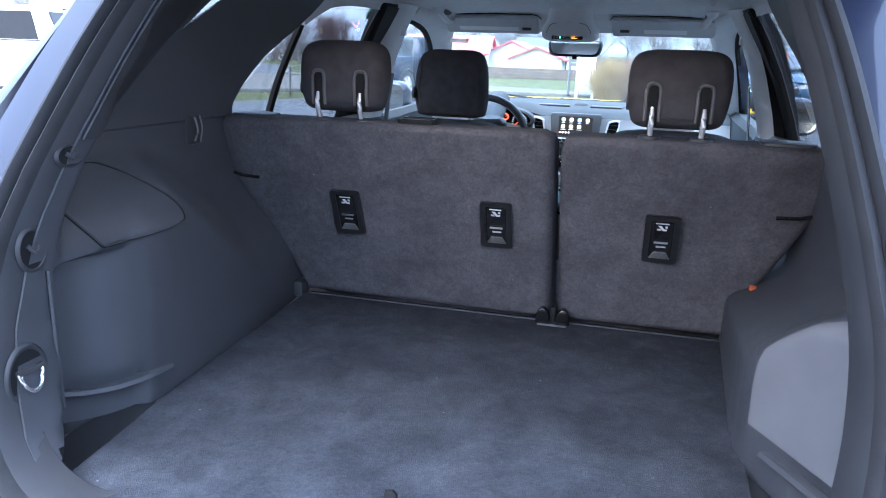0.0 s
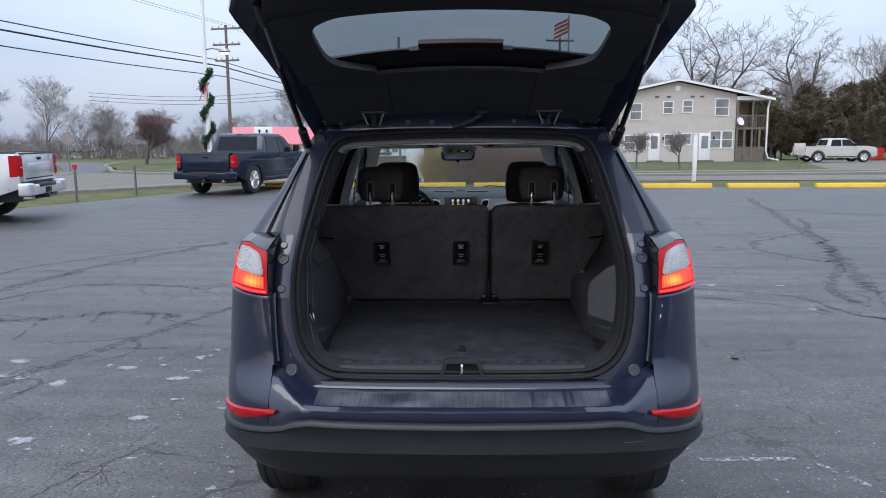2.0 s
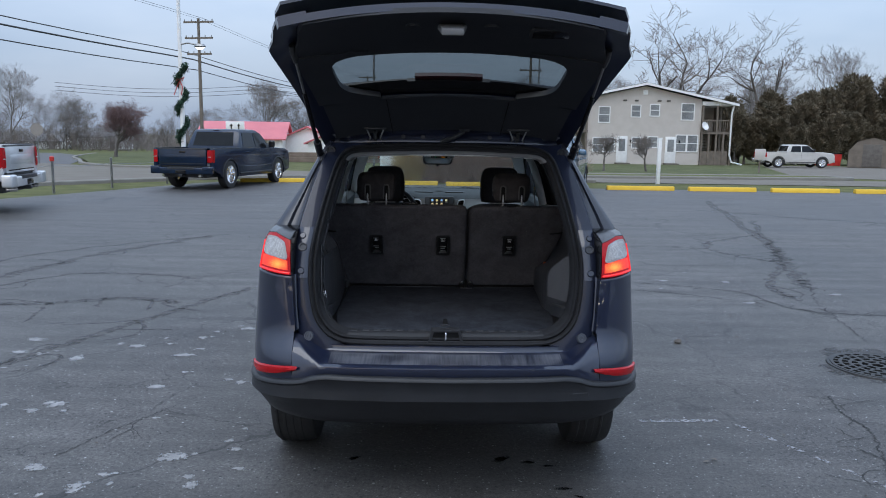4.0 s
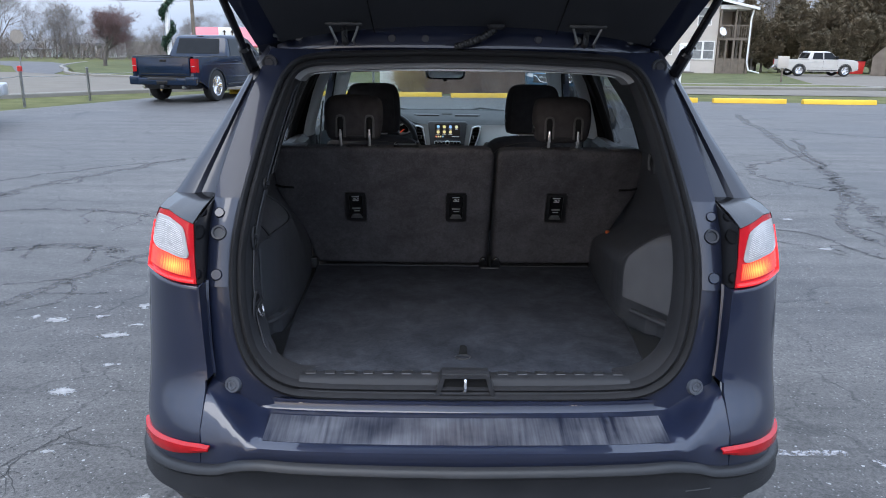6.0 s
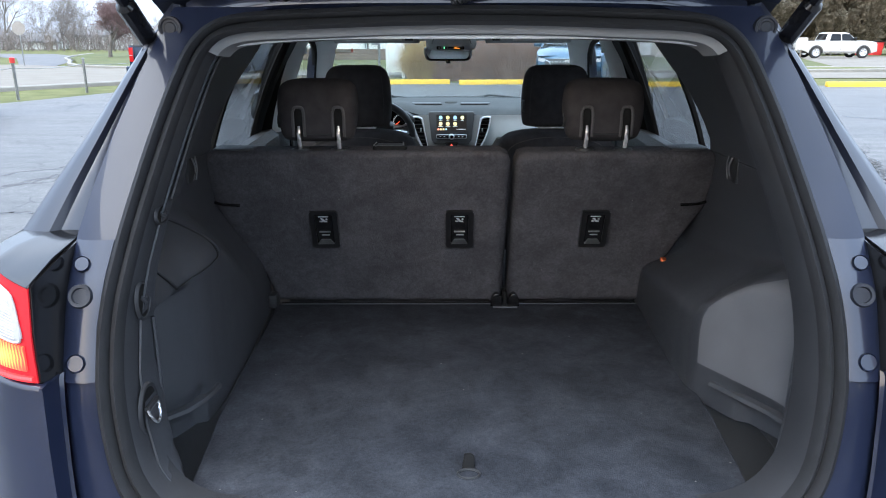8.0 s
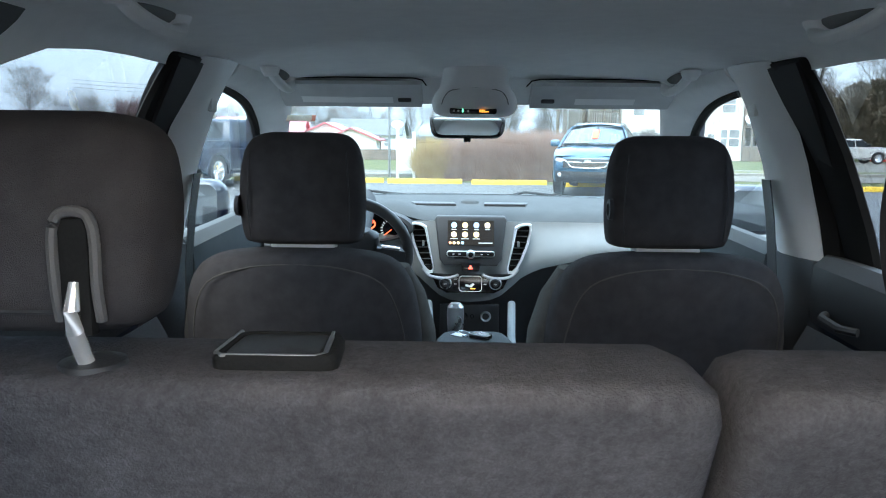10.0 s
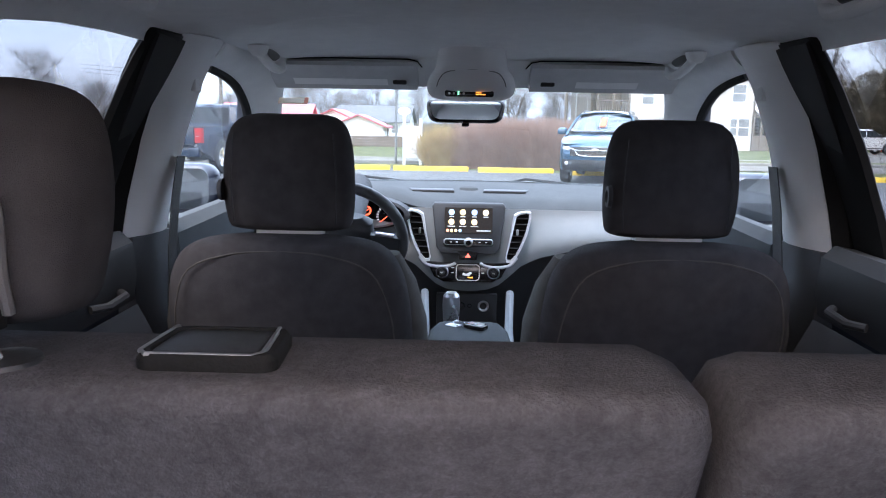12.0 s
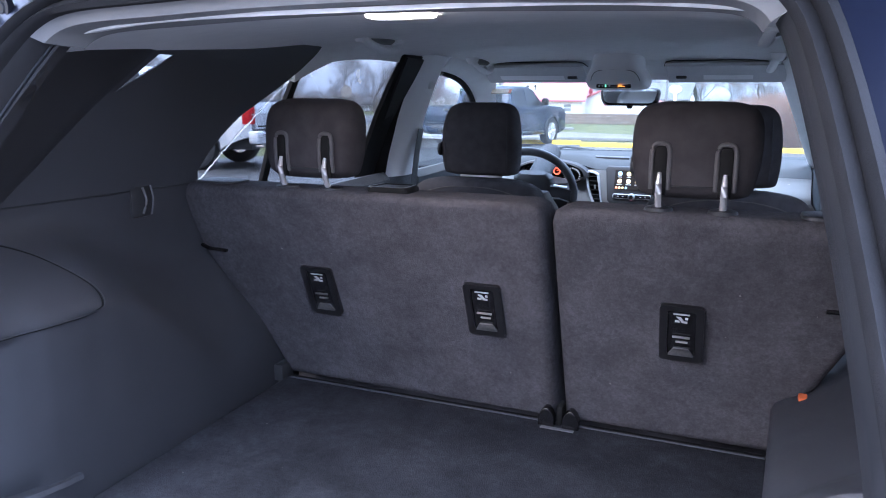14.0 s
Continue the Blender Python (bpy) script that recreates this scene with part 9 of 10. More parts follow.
for x0, x1 in ((23.5, 26.3), (10.8, 13.6)):
    part("bay_back_wall", rbox((x0, Y0 + 4, g0), (x1, Y0 + 4.2, 4.9)), SIDING, apt)
    part("bay_end_wall", rbox((x1 - 0.2 if x0 > 20 else x0, Y0 + 2.5, g0), (x1 if x0 > 20 else x0 + 0.2, Y0 + 14, 4.8)), WOOD, apt, "dark wooden end wall")
    part("balcony_floor", rbox((x0, Y0 - 0.1, 2.25), (x1, Y0 + 4, 2.45)), WOOD, apt, "wooden balcony floor")
    part("bay_ceiling", rbox((x0, Y0 - 0.1, 4.70), (x1, Y0 + 4, 4.80)), WHITE_PAINT, apt)
    part("fascia", rbox((x0, Y0 - 0.16, 4.72), (x1, Y0 - 0.06, 5.05)), WHITE_PAINT, apt)
    part("lower_screen", rbox((x0 + 0.1, Y0 - 0.05, g0), (x1 - 0.3, Y0 + 0.02, g0 + 1.25)), WOOD, apt, "dark wooden screen")
    for k in range(5):
        part("bay_post" if k in (0, 4) else "screen_post", rbox((lerp(x0 + 0.05, x1 - 0.2, k / 4), Y0 - 0.12, g0), (lerp(x0 + 0.05, x1 - 0.2, k / 4) + 0.16, Y0 + 0.04, 4.75 if k in (0, 2, 4) else 2.3)), WOOD, apt)
    part("balcony_rail", rbox((x0, Y0 - 0.1, 3.38), (x1, Y0 - 0.02, 3.48)), WOOD, apt)
    for k in range(15):
        x = lerp(x0 + 0.1, x1 - 0.1, k / 14)
        part("baluster", rbox((x - 0.025, Y0 - 0.08, 2.45), (x + 0.025, Y0 - 0.03, 3.38)), WOOD, apt)
for k in range(9):
    part("stair_tread", rbox((23.9, Y0 + 0.6 + 0.28 * k, g0 + 0.28 * k), (25.0, Y0 + 0.9 + 0.28 * k, g0 + 0.28 * k + 0.06)), WOOD, apt)
part("downpipe", tube([(26.25, Y0 - 0.2, 4.7), (26.1, Y0 - 0.2, 4.0), (26.1, Y0 - 0.2, 0.5), (26.3, Y0 - 0.25, g0 + 0.3), (27.2, Y0 - 0.3, g0 + 0.1)], 0.07, 6), WHITE_PAINT, apt, "white downpipe")
dish = part("satellite_dish", lathe([(0.0, 0.10), (0.2, 0.07), (0.36, 0.0), (0.37, 0.01), (0.2, 0.09), (0.0, 0.12)], 20, "y", (0, 0, 0), cap=False), PILLAR_GREY, apt, "grey satellite dish")
dish.matrix_basis = pose(23.75, Y0 - 0.5, 2.95, -20, 0, 25)


def small_house(name, label, x, y, w, d, h, rise, roof, rz=0, wall=WHITE_PAINT, porch=False):
    hs = thing(name, label, "house")
    part("wall", rbox((-w / 2, -d / 2, 0), (w / 2, d / 2, h)), wall, hs)
    part("gable", prism([(-d / 2, h), (d / 2, h), (0, h + rise)], "x", -w / 2, w / 2), wall, hs)
    for s in (1, -1):
        part("roof_slope", prism([(s * (d / 2 + 0.4), h - 0.25), (0, h + rise + 0.05), (0, h + rise + 0.2), (s * (d / 2 + 0.4), h - 0.1)], "x", -w / 2 - 0.4, w / 2 + 0.4), roof, hs)
    n = max(2, int(w / 2.2))
    for k in range(n):
        x0 = -w / 2 + w * (k + 0.5) / n
        if k == n // 2:
            part("door", rbox((x0 - 0.45, -d / 2 - 0.05, 0), (x0 + 0.45, -d / 2 + 0.02, 2.05)), WOOD, hs)
        else:
            window_unit(hs, x0, -d / 2, h * 0.38, 0.9, h * 0.42)
    if porch:
        part("porch_roof", rbox((-w / 2, -d / 2 - 2.0, h * 0.8), (w / 2, -d / 2, h * 0.8 + 0.15)), roof, hs)
        for k in range(4):
            px = -w / 2 + 0.2 + (w - 0.4) * k / 3
            part("porch_post", rbox((px - 0.07, -d / 2 - 1.9, 0), (px + 0.07, -d / 2 - 1.76, h * 0.8)), WHITE_PAINT, hs)
    hs.matrix_basis = pose(x, y, gz(x, y) - 0.1, 0, 0, rz)
    return hs


# brown timbers stand in for a bank of dry grass
wall_low = thing("retaining_wall", "low brown timbers standing in for a dry grass bank beyond the street", "retaining wall")
for k in range(4):
    part("timber", rbox((-12.6, 52.0 + 0.05 * k, gz(0, 52) + 0.18 * k - 0.02), (-3.5, 52.24 + 0.05 * k, gz(0, 52) + 0.18 * k + 0.155), 0.012), TIMBER, wall_low)
small_house("red_roof_building", "long white building with a red metal roof", -20.0, 78, 8.5, 7, 2.1, 1.5, ROOF_RED, 4)
small_house("red_roof_building", "white building with a red metal roof", -13.2, 80, 5.0, 6, 2.0, 1.2, ROOF_RED, 86)
small_house("red_roof_building", "small white building with a red metal roof", -10.2, 76, 3.6, 5, 1.7, 0.9, ROOF_RED, 88)
small_house("white_cottage", "white cottage with a grey shingle roof", -10.6, 92, 8.5, 7, 2.4, 1.6, ROOF_GREY, -3)
small_house("white_cottage", "low white cottage far beyond the road", -58.5, 112, 5, 5, 1.3, 0.8, ROOF_GREY, 8)
small_house("farm_house", "white two storey house with a porch", -49.5, 112, 6, 5, 2.2, 0.9, ROOF_GREY, 5, porch=True)
small_house("white_cottage", "low white cottage far beyond the road", -66.5, 116, 6, 5, 1.3, 0.8, ROOF_GREY, 10)
sb = thing("roof_sign", "white sign board with dark arrows", "sign")
part("board", rbox((-0.75, -0.04, 0.0), (0.75, 0.04, 0.75), 0.01), WHITE_PAINT, sb)
for x in (-0.3, 0.3):
    part("arrow", prism([(x - 0.05, 0.12), (x + 0.05, 0.12), (x + 0.05, 0.38), (x + 0.15, 0.38), (x, 0.58), (x - 0.15, 0.38), (x - 0.05, 0.38)], "y", -0.05, -0.042), GLOSS_BLACK, sb)
part("post", rbox((-0.05, -0.03, -3.0), (0.05, 0.03, 0.0)), STEEL, sb)
sb.matrix_basis = pose(-16.0, 58, 1.95)

shed = thing("garden_shed", "weathered grey barn shed beside the cedars", "shed")
prof = [(-1.35, 0), (1.35, 0), (1.35, 1.15), (0.85, 1.75), (0.0, 2.0), (-0.85, 1.75), (-1.35, 1.15)]
part("shed_wall", prism(prof, "y", -1.5, 1.5), WOOD, shed)
part("shed_roof", loft([[(x * 1.06, y, z * 1.03 + 0.02) for x, z in prof[2:]] for y in (-1.6, 1.6)], False, False), ROOF_GREY, shed)
part("shed_door", rbox((-0.55, -1.54, 0.05), (0.55, -1.49, 1.55), 0.01), BARK, shed)
shed.matrix_basis = pose(37.6, 59.8, gz(0, 60), 0, 0, -31) @ Matrix.Diagonal((1.3, 1.0, 1.25, 1))
skip = thing("red_dumpster", "red steel waste container", "dumpster")
part("tub", prism([(-0.9, 0.1), (0.9, 0.1), (1.0, 1.1), (-1.0, 1.1)], "y", -0.7, 0.7, 0.03), RED_PAINT, skip)
part("dumpster_lid", rbox((-1.02, -0.74, 1.1), (1.02, 0.74, 1.18), 0.02), GLOSS_BLACK, skip)
skip.matrix_basis = pose(34.3, 61, gz(0, 61))
nb = thing("notice_board", "small pale notice board on a post", "sign")
part("board", rbox((-0.30, -0.03, 0.75), (0.30, 0.03, 1.35), 0.01), SIDING, nb)
part("post", rbox((-0.04, -0.025, 0.0), (0.04, 0.025, 0.72)), WOOD, nb)
nb.matrix_basis = pose(18.6, 38.8, gz(0, 39))

# ---- poles, signs, fence ----
bol = thing("white_post", "square white painted post at the grass edge", "post")
part("post", rbox((-0.065, -0.065, 0), (0.065, 0.065, 1.78), 0.01), WHITE_PAINT, bol)
part("cap", rbox((-0.075, -0.075, 1.78), (0.075, 0.075, 1.83), 0.01), WHITE_PAINT, bol)
bol.matrix_basis = pose(8.75, 25.5, -0.1)
sg = thing("yard_sign", "white panel sign between two white posts", "sign")
for x in (-0.28, 0.28):
    part("post", rbox((x - 0.05, -0.05, 0), (x + 0.05, 0.05, 1.72 if x < 0 else 1.60), 0.008), WHITE_PAINT, sg)
part("panel", rbox((-0.23, -0.02, 0.25), (0.23, 0.02, 1.35), 0.005), WHITE_PAINT, sg)
sg.matrix_basis = pose(-1.73, 26.0, -0.08, 0, 0, 10)
fp = thing("flag_pole", "slim grey metal pole", "pole")
part("pole", tube([(0, 0, 0), (0, 0, 5.5)], 0.045, 10), STEEL, fp)
part("oval_sign", loft([[(0.28 + 0.22 * math.cos(a) * k, y, 1.85 + 0.14 * math.sin(a) * k) for a in np.linspace(0, 2 * math.pi, 19)[:-1]] for y, k in ((-0.02, 0.95), (-0.015, 1.0), (0.015, 1.0), (0.02, 0.95))]), WHITE_PAINT, fp, "white oval sign")
fp.matrix_basis = pose(-2.33, 26.4, -0.08)


def fence_post(x, y, red=False):
    p = thing("guard_post", "short galvanised steel guard post" + (" with a red reflector" if red else ""), "post", "guard posts along the grass")
    part("tube", tube([(0, 0, 0), (0, 0, 0.92)], 0.035, 10), STEEL, p)
    part("cap", lathe([(0.04, 0.90), (0.04, 0.93), (0.0, 0.945)], 10, "z", cap=False), STEEL, p)
    if red:
        part("red_reflector", lathe([(0.0, 0.90), (0.06, 0.90), (0.06, 1.02), (0.0, 1.04)], 12, "z", cap=False), RED_PAINT, p, "red reflector cap")
    p.matrix_basis = pose(x, y, -0.06, 2, 1, 0)


posts = [(-12.3, 12.6), (-11.3, 15.0), (-10.45, 17.4), (-9.85, 19.75), (-9.0, 22.1)]
for i, (x, y) in enumerate(posts):
    fence_post(x, y, i == 2)
for (xa, ya), (xb, yb) in zip(posts, posts[1:]):
    c = tagged(part("guard_cable", tube([(lerp(xa, xb, t), lerp(ya, yb, t), 0.72 - 0.20 * t * (1 - t)) for t in np.linspace(0, 1, 9)], 0.008, 5), STEEL, None), "sagging steel cable between the guard posts", "cable", "cables between guard posts")

lp = thing("street_lamp", "white lamp post wound with green garland and red bow, lit", "street lamp")
part("pole", tube([(0, 0, 0), (0, 0, 9.5)], [0.11, 0.07], 12), WHITE_PAINT, lp)
part("lamp_arm", tube([(0, 0, 5.55), (0.35, -0.05, 5.62), (0.75, -0.1, 5.55)], 0.035, 8), STEEL, lp)
part("lamp_head", cushion([(5.42, 0.9, -0.1, 0.20, 0.10), (5.48, 0.9, -0.1, 0.26, 0.14), (5.58, 0.88, -0.1, 0.2, 0.1)], 16, 2), STEEL, lp)
STREET_GLOW = mat("street_lamp_glow", (0.9, 0.85, 0.7), None, 0.4, emit=(1.0, 0.86, 0.62), power=14.0)
part("lamp_lens", cushion([(5.36, 0.9, -0.1, 0.12, 0.07), (5.42, 0.9, -0.1, 0.19, 0.10)], 16, 2), STREET_GLOW, lp, "glowing lens")
gar = bmesh.new()
rnd = random.Random(3)
for k in range(3200):
    t = k / 3200
    z = lerp(0.9, 4.7, t)
    a = t * 6.2 * math.pi
    fat = 0.095 + 0.03 * math.sin(t * 40)
    c = Vector((0.17 * math.cos(a), 0.17 * math.sin(a), z)) + Vector((rnd.gauss(0, fat * 0.6), rnd.gauss(0, fat * 0.6), rnd.gauss(0, fat * 0.7)))
    d = Vector((rnd.uniform(-1, 1), rnd.uniform(-1, 1), rnd.uniform(-1, 1))).normalized() * 0.10
    e = Vector((rnd.uniform(-1, 1), rnd.uniform(-1, 1), rnd.uniform(-1, 1))).normalized() * 0.05
    gar.faces.new([gar.verts.new(c - d), gar.verts.new(c + e), gar.verts.new(c + d)])
part("garland", gar, GARLAND, lp, "green garland winding up the post", 0)
bow = bmesh.new()
for s in (1, -1):
    tube([(0, -0.18, 4.0), (s * 0.12, -0.2, 3.75), (s * 0.16 - 0.1, -0.2, 3.4)], 0.05, 6, bow, 0.3)
    tube([(0, -0.18, 4.05), (s * 0.2, -0.2, 4.15), (s * 0.12, -0.2, 4.0)], 0.05, 6, bow, 0.4)
part("bow", bow, RED_PAINT, lp, "red ribbon bow")
lp.matrix_basis = pose(-11.0, 30.0, -0.1)

up = thing("utility_pole", "weathered wooden utility pole with three cross arms", "utility pole", "utility poles")
part("pole", tube([(0, 0, 0), (0, 0, 11.6)], [0.17, 0.11], 10), WOOD, up)
for z, w in ((11.3, 1.35), (10.0, 1.25), (8.7, 1.1)):
    a = part("cross_arm", rbox((-w, -0.06, z - 0.07), (w, 0.06, z + 0.07)), WOOD, up)
    for k in range(5):
        x = lerp(-w + 0.1, w - 0.1, k / 4)
        part("insulator", lathe([(0.03, z + 0.07), (0.05, z + 0.16), (0.03, z + 0.24), (0.0, z + 0.25)], 8, "z", (x, 0, 0), cap=False), STEEL, a)
up.matrix_basis = pose(-19.6, 61, gz(0, 61), 0, 0, -12)
for x, y, rz in ((9.5, 70, 10), (-9.8, 112, -8), (-31, 12, -10)):
    copy_thing(up, pose(x, y, gz(0, y), 0, 0, rz))
for k, (z, r) in enumerate(((8.55, 0.035), (8.0, 0.055), (7.1, 0.035), (11.3, 0.012), (11.35, 0.012))):
    pts = []
    for t in np.linspace(0, 1, 25):
        y = lerp(5, 130, t)
        sag = -0.9 * math.sin(math.pi * ((y - 12) / 49.5 % 1.0)) * 0.6
        pts.append((interp(y, [5, 42, 85, 130], [-30.0, -23.8, -17.8, -11.5]) + 0.4 * k, y, z + sag))
    tagged(part("power_line", tube(pts, r, 5), CABLE, None), "black overhead power line", "power line", "overhead power lines")
for k in range(3):
    tagged(part("power_line", tube([(lerp(-60, 70, t), 118, 9.5 - 0.6 * k - 0.8 * math.sin(math.pi * (t * 4 % 1))) for t in np.linspace(0, 1, 33)], 0.03, 4), CABLE, None), "thin distant overhead line", "power line", "distant power lines")
ss = thing("stop_sign", "back of an octagonal sign on a steel post", "sign")
part("plate", prism([(0.38 * math.cos(radians(22.5 + 45 * k)), 2.0 + 0.38 * math.sin(radians(22.5 + 45 * k))) for k in range(8)], "y", -0.01, 0.01), STEEL, ss)
part("post", tube([(0, 0.03, 0), (0, 0.03, 2.3)], 0.03, 6), STEEL, ss)
ss.matrix_basis = pose(-22.6, 40, gz(0, 40) - 0.1)
fl = thing("flag", "striped flag on a tall pole", "flag")
part("pole", tube([(0, 0, 0), (0, 0, 11.9)], 0.06, 8), STEEL, fl)
for k in range(7):
    part("stripe", shell([[(-1.15 * t, 0.15 * math.sin(t * 7), 11.7 - 0.55 * t - 0.16 * k) for t in np.linspace(0.02, 1, 8)], [(-1.15 * t, 0.15 * math.sin(t * 7), 11.54 - 0.55 * t - 0.16 * k) for t in np.linspace(0.02, 1, 8)]], 0.01), RED_PAINT if k % 2 == 0 else WHITE_PAINT, fl)
fl.matrix_basis = pose(8.9, 60, gz(0, 60))


# ---- trees and shrubs ----
def branch_mesh(segs, sides):
    """Tapered bars as one mesh: segs of (start, end, start radius, end radius)."""
    verts, faces = [], []
    for a, b, ra, rb in segs:
        d = (b - a)
        if d.length < 1e-5:
            continue
        d.normalize()
        u = Vector((0, 0, 1)) if abs(d.z) < 0.9 else Vector((1, 0, 0))
        s = d.cross(u).normalized()
        t = s.cross(d)
        base = len(verts)
        for p, r in ((a, ra), (b, rb)):
            for k in range(sides):
                an = 2 * math.pi * k / sides
                verts.append(p + (s * math.cos(an) + t * math.sin(an)) * r)
        for k in range(sides):
            j = (k + 1) % sides
            faces.append((base + k, base + j, base + sides + j, base + sides + k))
    me = bpy.data.meshes.new("branches")
    me.from_pydata(verts, [], faces)
    return me


def bare_tree(label, h, seed, r0=0.2, levels=5, spread=0.55, kids=3, first_fork=0.3, twig=TWIG, droop=0.0, group="", minr=0.008):
    rnd = random.Random(seed)
    thick, thin = [], []

    def grow(p, d, length, r, lev):
        n = 4 if lev < 2 else 3
        q = p.copy()
        dd = d.copy()
        for i in range(n):
            dd = (dd + Vector((rnd.gauss(0, 0.16), rnd.gauss(0, 0.16), rnd.gauss(0.05 - droop * lev, 0.10)))).normalized()
            nxt = q + dd * length / n
            ra, rb = r * (1 - 0.45 * i / n), r * (1 - 0.45 * (i + 1) / n)
            (thick if lev < 3 else thin).append((q.copy(), nxt.copy(), ra, rb))
            q = nxt
            if lev < levels and (i >= n * first_fork or lev > 0):
                for _ in range(kids if i == n - 1 else (1 if lev == 0 else rnd.choice((0, 1, 1, 2)))):
                    side = Vector((rnd.gauss(0, 1), rnd.gauss(0, 1), rnd.gauss(0.15, 0.5))).normalized()
                    nd = (dd * (1 - spread) + side * spread).normalized()
                    grow(q, nd, length * rnd.uniform(0.52, 0.78), max(rb * rnd.uniform(0.5, 0.78), minr), lev + 1)

    grow(Vector((0, 0, 0)), Vector((0, 0, 1)), h * 0.42, r0, 0)
    tr = thing("bare_tree", label, "tree", group)
    for nm, segs, sides, m in (("trunk", thick, 6, BARK), ("crown", thin, 3, twig)):
        me = branch_mesh(segs, sides)
        me.materials.append(m)
        me.shade_smooth()
        new(nm, me).parent = tr
    return tr


big = bare_tree("large bare spreading oak behind the apartment house", 17, 11, 0.60, 5, 0.60, 2, 0.25, minr=0.022)
big.matrix_basis = pose(30.5, 84, gz(0, 90))
copy_thing(big, pose(36.5, 86, gz(0, 90), 0, 0, 130) @ Matrix.Diagonal((0.95, 0.95, 0.93, 1)))
small = bare_tree("small pruned bare tree on the grass strip", 2.2, 21, 0.07, 4, 0.6, 4, 0.4, TWIG, group="small street trees")
small.matrix_basis = pose(10.0, 40, gz(0, 40) - 0.06)
copy_thing(small, pose(12.5, 40, gz(0, 40) - 0.06, 0, 0, 80))
plum = bare_tree("bare reddish plum tree on the lawn island", 4.6, 31, 0.16, 5, 0.55, 4, 0.2, TWIG_RED)
plum.matrix_basis = pose(-26.6, 60, -0.36)
woods = [bare_tree("tall bare tree in the distant treeline", 11, s, 0.17, 5, 0.45, 3, 0.2, TWIG, group="distant treeline") for s in (41, 42, 43)]
rnd = random.Random(77)
spots = [(-60 + 4.2 * i + rnd.uniform(-2, 2), 104 + rnd.uniform(-10, 16)) for i in range(22)] + [(-32, 88), (-27, 90), (-22, 96), (-46, 96), (-62, 80), (-58, 84)] + [(36 + 3.4 * i + rnd.uniform(-1, 1), 92 + rnd.uniform(-3, 6)) for i in range(8)] + [(2 + 5.5 * i, 108 + rnd.uniform(-6, 10)) for i in range(6)] + [(-125 + 5.6 * i + rnd.uniform(-2.5, 2.5), 122 + rnd.uniform(-10, 14)) for i in range(32)]
for i, (x, y) in enumerate(spots):
    k = rnd.uniform(0.72, 1.08) * (1.25 if x > 35 else interp(x, [-64, -58, -54, -30, -20, 5], [1.0, 1.0, 0.60, 0.66, 0.90, 1.0]))
    m = pose(x, y, gz(x, y) - 0.1, 0, 0, rnd.uniform(0, 360)) @ Matrix.Diagonal((k, k, k, 1))
    if i < 3:
        woods[i].matrix_basis = m
    else:
        copy_thing(woods[i % 3], m)
brush = []
rnd = random.Random(8)
for _ in range(7000):
    x, y = rnd.uniform(-150, 60), rnd.uniform(118, 150)
    if rnd.random() < 0.2:
        x, y = rnd.uniform(-80, -20), rnd.uniform(96, 118)
    h = rnd.uniform(0.8, 5.2) * rnd.uniform(0.5, 1.0) * (0.75 + 0.25 * math.sin(x * 0.21))
    p = Vector((x, y, -0.9))
    q = p + Vector((rnd.gauss(0, 1.2), rnd.gauss(0, 1.0), h))
    brush.append((p, q, 0.035, 0.012))
    for _ in range(4):
        a = p.lerp(q, rnd.uniform(0.3, 0.95))
        brush.append((a, a + Vector((rnd.gauss(0, 0.9), rnd.gauss(0, 0.9), rnd.uniform(0.4, 2.0))), 0.022, 0.008))
me = branch_mesh(brush, 3)
me.materials.append(TWIG)
tagged(new("far_woods", me), "grey-brown bare woods along the horizon", "woods", kind="stuff")


def cedar(seed, h):
    """A dense evergreen with many small ragged sprays."""
    rnd = random.Random(seed)
    t = thing("cedar_tree", "dark dense cedar with ragged outline", "tree", "row of cedars")
    part("trunk", tube([(0, 0, 0), (0, 0, h * 0.9)], [0.16, 0.03], 6), BARK, t)
    verts, faces = [], []
    lob = [(rnd.uniform(0, 6.28), rnd.uniform(0.1, 0.85), rnd.uniform(0.6, 1.3)) for _ in range(26)]
    for a0, f0, s0 in lob:
        cz = h * (0.06 + 0.9 * f0)
        rad = 0.24 * h * (1 - f0) ** 0.75 + 0.25
        cc = Vector((rad * 0.65 * math.cos(a0), rad * 0.65 * math.sin(a0), cz))
        for _ in range(330):
            v = Vector((rnd.gauss(0, 1), rnd.gauss(0, 1), rnd.gauss(0, 1))).normalized() * rnd.uniform(0.5, 1.0)
            c = cc + Vector((v.x * 0.75, v.y * 0.75, v.z * 0.95)) * s0
            d = Vector((v.x, v.y, 0.7 + rnd.uniform(-0.3, 0.5))).normalized() * rnd.uniform(0.10, 0.26)
            e = d.cross(Vector((rnd.uniform(-1, 1), rnd.uniform(-1, 1), rnd.uniform(-1, 1)))).normalized() * rnd.uniform(0.035, 0.085)
            b = len(verts)
            verts += [c - d * 0.5 - e * 0.6, c - d * 0.4 + e, c + d * 0.2 + e * 0.7, c + d, c + d * 0.1 - e]
            faces.append((b, b + 1, b + 2, b + 3, b + 4))
    me = bpy.data.meshes.new("crown")
    me.from_pydata(verts, [], faces)
    me.materials.append(CEDAR)
    new("crown", me).parent = t
    return t


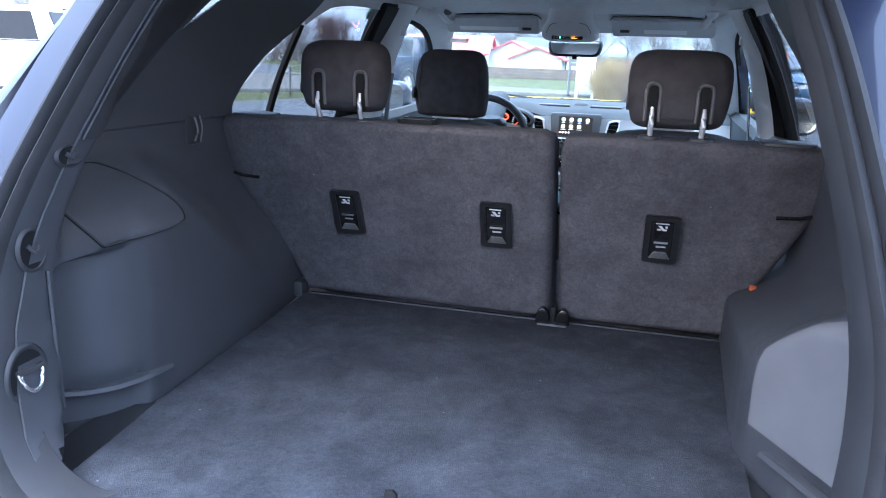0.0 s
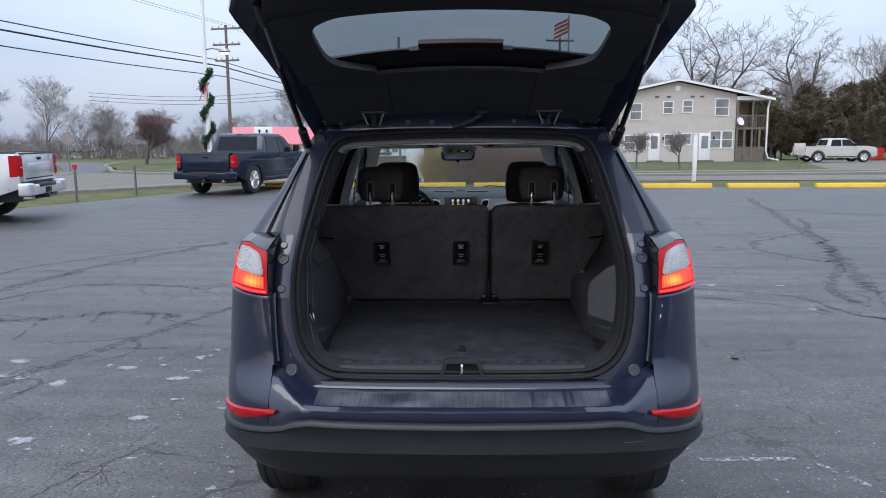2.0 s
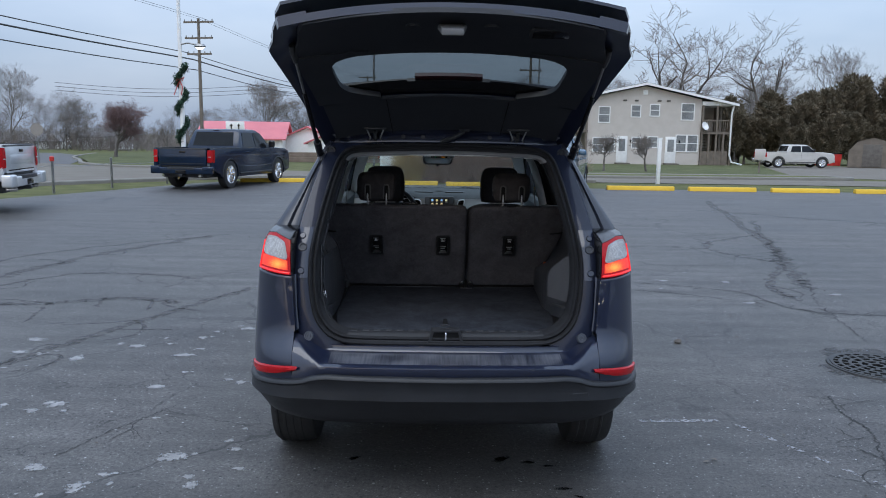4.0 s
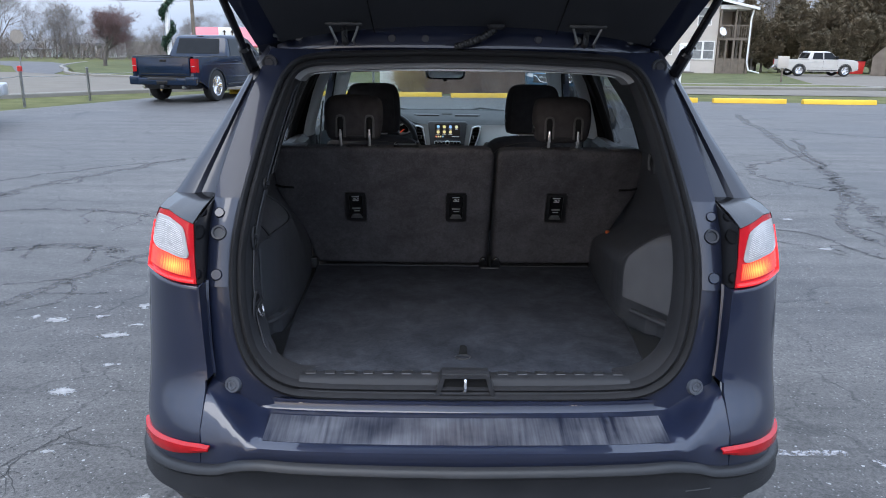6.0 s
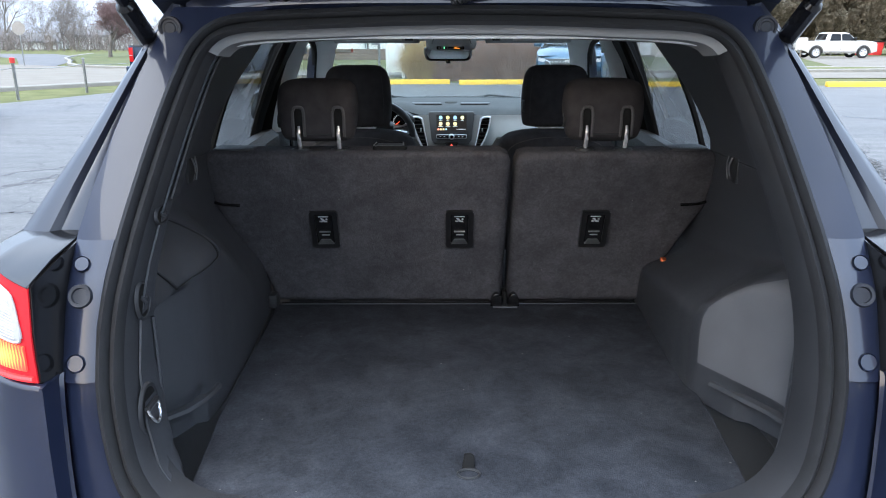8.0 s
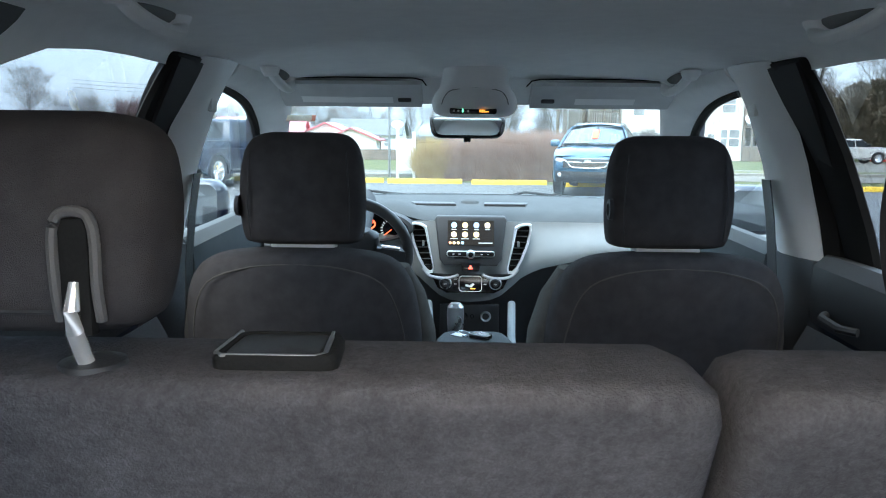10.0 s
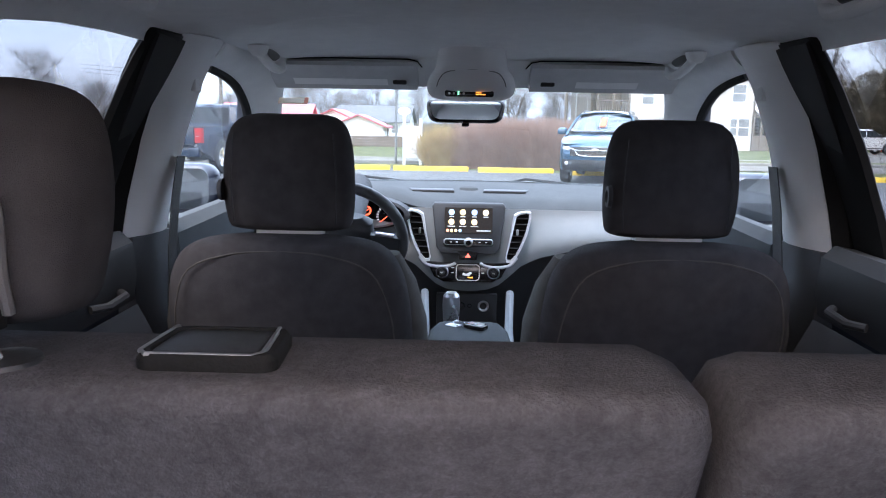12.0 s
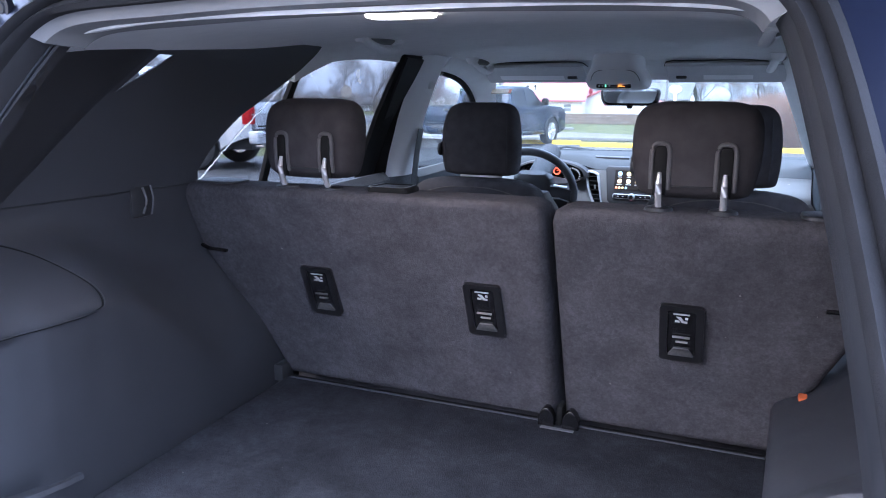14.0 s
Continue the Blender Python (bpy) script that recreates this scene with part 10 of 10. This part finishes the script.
cedars = [cedar(s, 9.0) for s in (1, 2, 3)]
rnd = random.Random(12)
cs_ = []
for i in range(27):
    cs_.append((28.5 + i * 1.45 + rnd.uniform(-0.5, 0.5), 72 + 0.25 * i + rnd.uniform(-1.5, 1.5) - 0.18 * i, interp(i, [0, 3, 9, 26], [0.70, 0.98, 1.30, 1.62]) * rnd.uniform(0.92, 1.08)))
    cs_.append((29.2 + i * 1.45, 69.0 + rnd.uniform(-1, 1), 0.80 * rnd.uniform(0.8, 1.2)))
for i, (x, y, k) in enumerate(cs_):
    m = pose(x, y, gz(x, y) - 0.1, 0, 0, rnd.uniform(0, 360)) @ Matrix.Diagonal((0.35 + k * 0.72, 0.35 + k * 0.72, k, 1))
    if i < 3:
        cedars[i].matrix_basis = m
    else:
        copy_thing(cedars[i % 3], m)


def twiggy(name, label, category, x, y, w, d, h, n, mat_, seed, lean=0.25, r=0.012):
    rnd = random.Random(seed)
    segs = []
    for _ in range(n):
        u, v = rnd.uniform(-1, 1), rnd.uniform(-1, 1)
        p = Vector((u * w, v * d, 0))
        tip = h * math.sqrt(max(0.05, 1 - 0.55 * u * u)) * rnd.uniform(0.55, 1.05)
        q = p + Vector((rnd.gauss(u * lean * h, 0.16 * h), rnd.gauss(v * lean * h * 0.6, 0.13 * h), tip))
        m = p.lerp(q, 0.55) + Vector((rnd.gauss(0, 0.04), rnd.gauss(0, 0.04), 0.06 * h))
        segs += [(p, m, r, r * 0.7), (m, q, r * 0.7, r * 0.3)]
    me = branch_mesh(segs, 3)
    me.materials.append(mat_)
    ob = tagged(new(name, me), label, category)
    ob.location = (x, y, -0.1)
    return ob


twiggy("plume_grass", "tall dry tan ornamental grass clump", "ornamental grass", -0.80, 24.7, 0.32, 0.3, 1.45, 1600, DRY_GRASS, 1, 0.2, 0.008)
for i, (x, y, w, h) in enumerate(((0.45, 25.0, 0.8, 1.55), (1.5, 25.2, 0.9, 1.70), (2.6, 25.0, 0.9, 1.65), (3.6, 25.3, 0.9, 1.6), (4.6, 25.0, 0.8, 1.5), (1.0, 26.2, 1.0, 1.75), (2.9, 26.2, 1.0, 1.75), (4.2, 26.2, 1.0, 1.6))):
    ob = twiggy("bare_shrub", "reddish brown twiggy bare shrub", "shrub", x, y, w, 0.6, h, 3600, RED_BUSH, 50 + i, 0.16, 0.0065)
    ob["group"] = "shrubs along the lot's edge"


# ---- behind the camera: unseen guessed dealer building and trees close the lot, darken reflections ----
shop = thing("dealer_building", "long low unseen building added to darken reflections", "building")
part("wall", rbox((-16, -36, -0.1), (30, -25, 4.6), 0.02), ROOF_GREY, shop)
part("roof_edge", rbox((-16.4, -36.4, 4.6), (30.4, -24.5, 5.2), 0.03), BARK, shop, "dark roof edge")
for k in range(14):
    x = -13.5 + 3.1 * k
    part("shop_window", rbox((x, -25.02, 0.4), (x + 2.8, -24.94, 3.4), 0.02), TRUCK_GLASS, shop, "dark pane of the unseen building")
for x in (-9, -1, 7, 15):
    part("wall_lamp", rbox((x - 0.25, -24.98, 3.75), (x + 0.25, -24.7, 4.0), 0.03), STREET_GLOW, shop, "lit wall lamp")
# unseen trees, added behind the building for the same reflections
rnd = random.Random(31)
for i in range(18):
    k = rnd.uniform(0.8, 1.2)
    copy_thing(woods[i % 3], pose(-70 + 8.2 * i + rnd.uniform(-3, 3), -52 + rnd.uniform(-8, 8), 0, 0, 0, rnd.uniform(0, 360)) @ Matrix.Diagonal((k, k, k, 1)))

# the lot and all that stands on it, at its true level under the car and to its true size
LIE = Matrix.Translation((-0.1, -2.8, -LOT_DROP)) @ Matrix.Scale(1.0625, 4) @ Matrix.Translation((0.1, 2.8, 0.0))
for ob in list(scene.objects):
    if ob.parent is None and ob not in of_the_car:
        ob.matrix_basis = LIE @ ob.matrix_basis
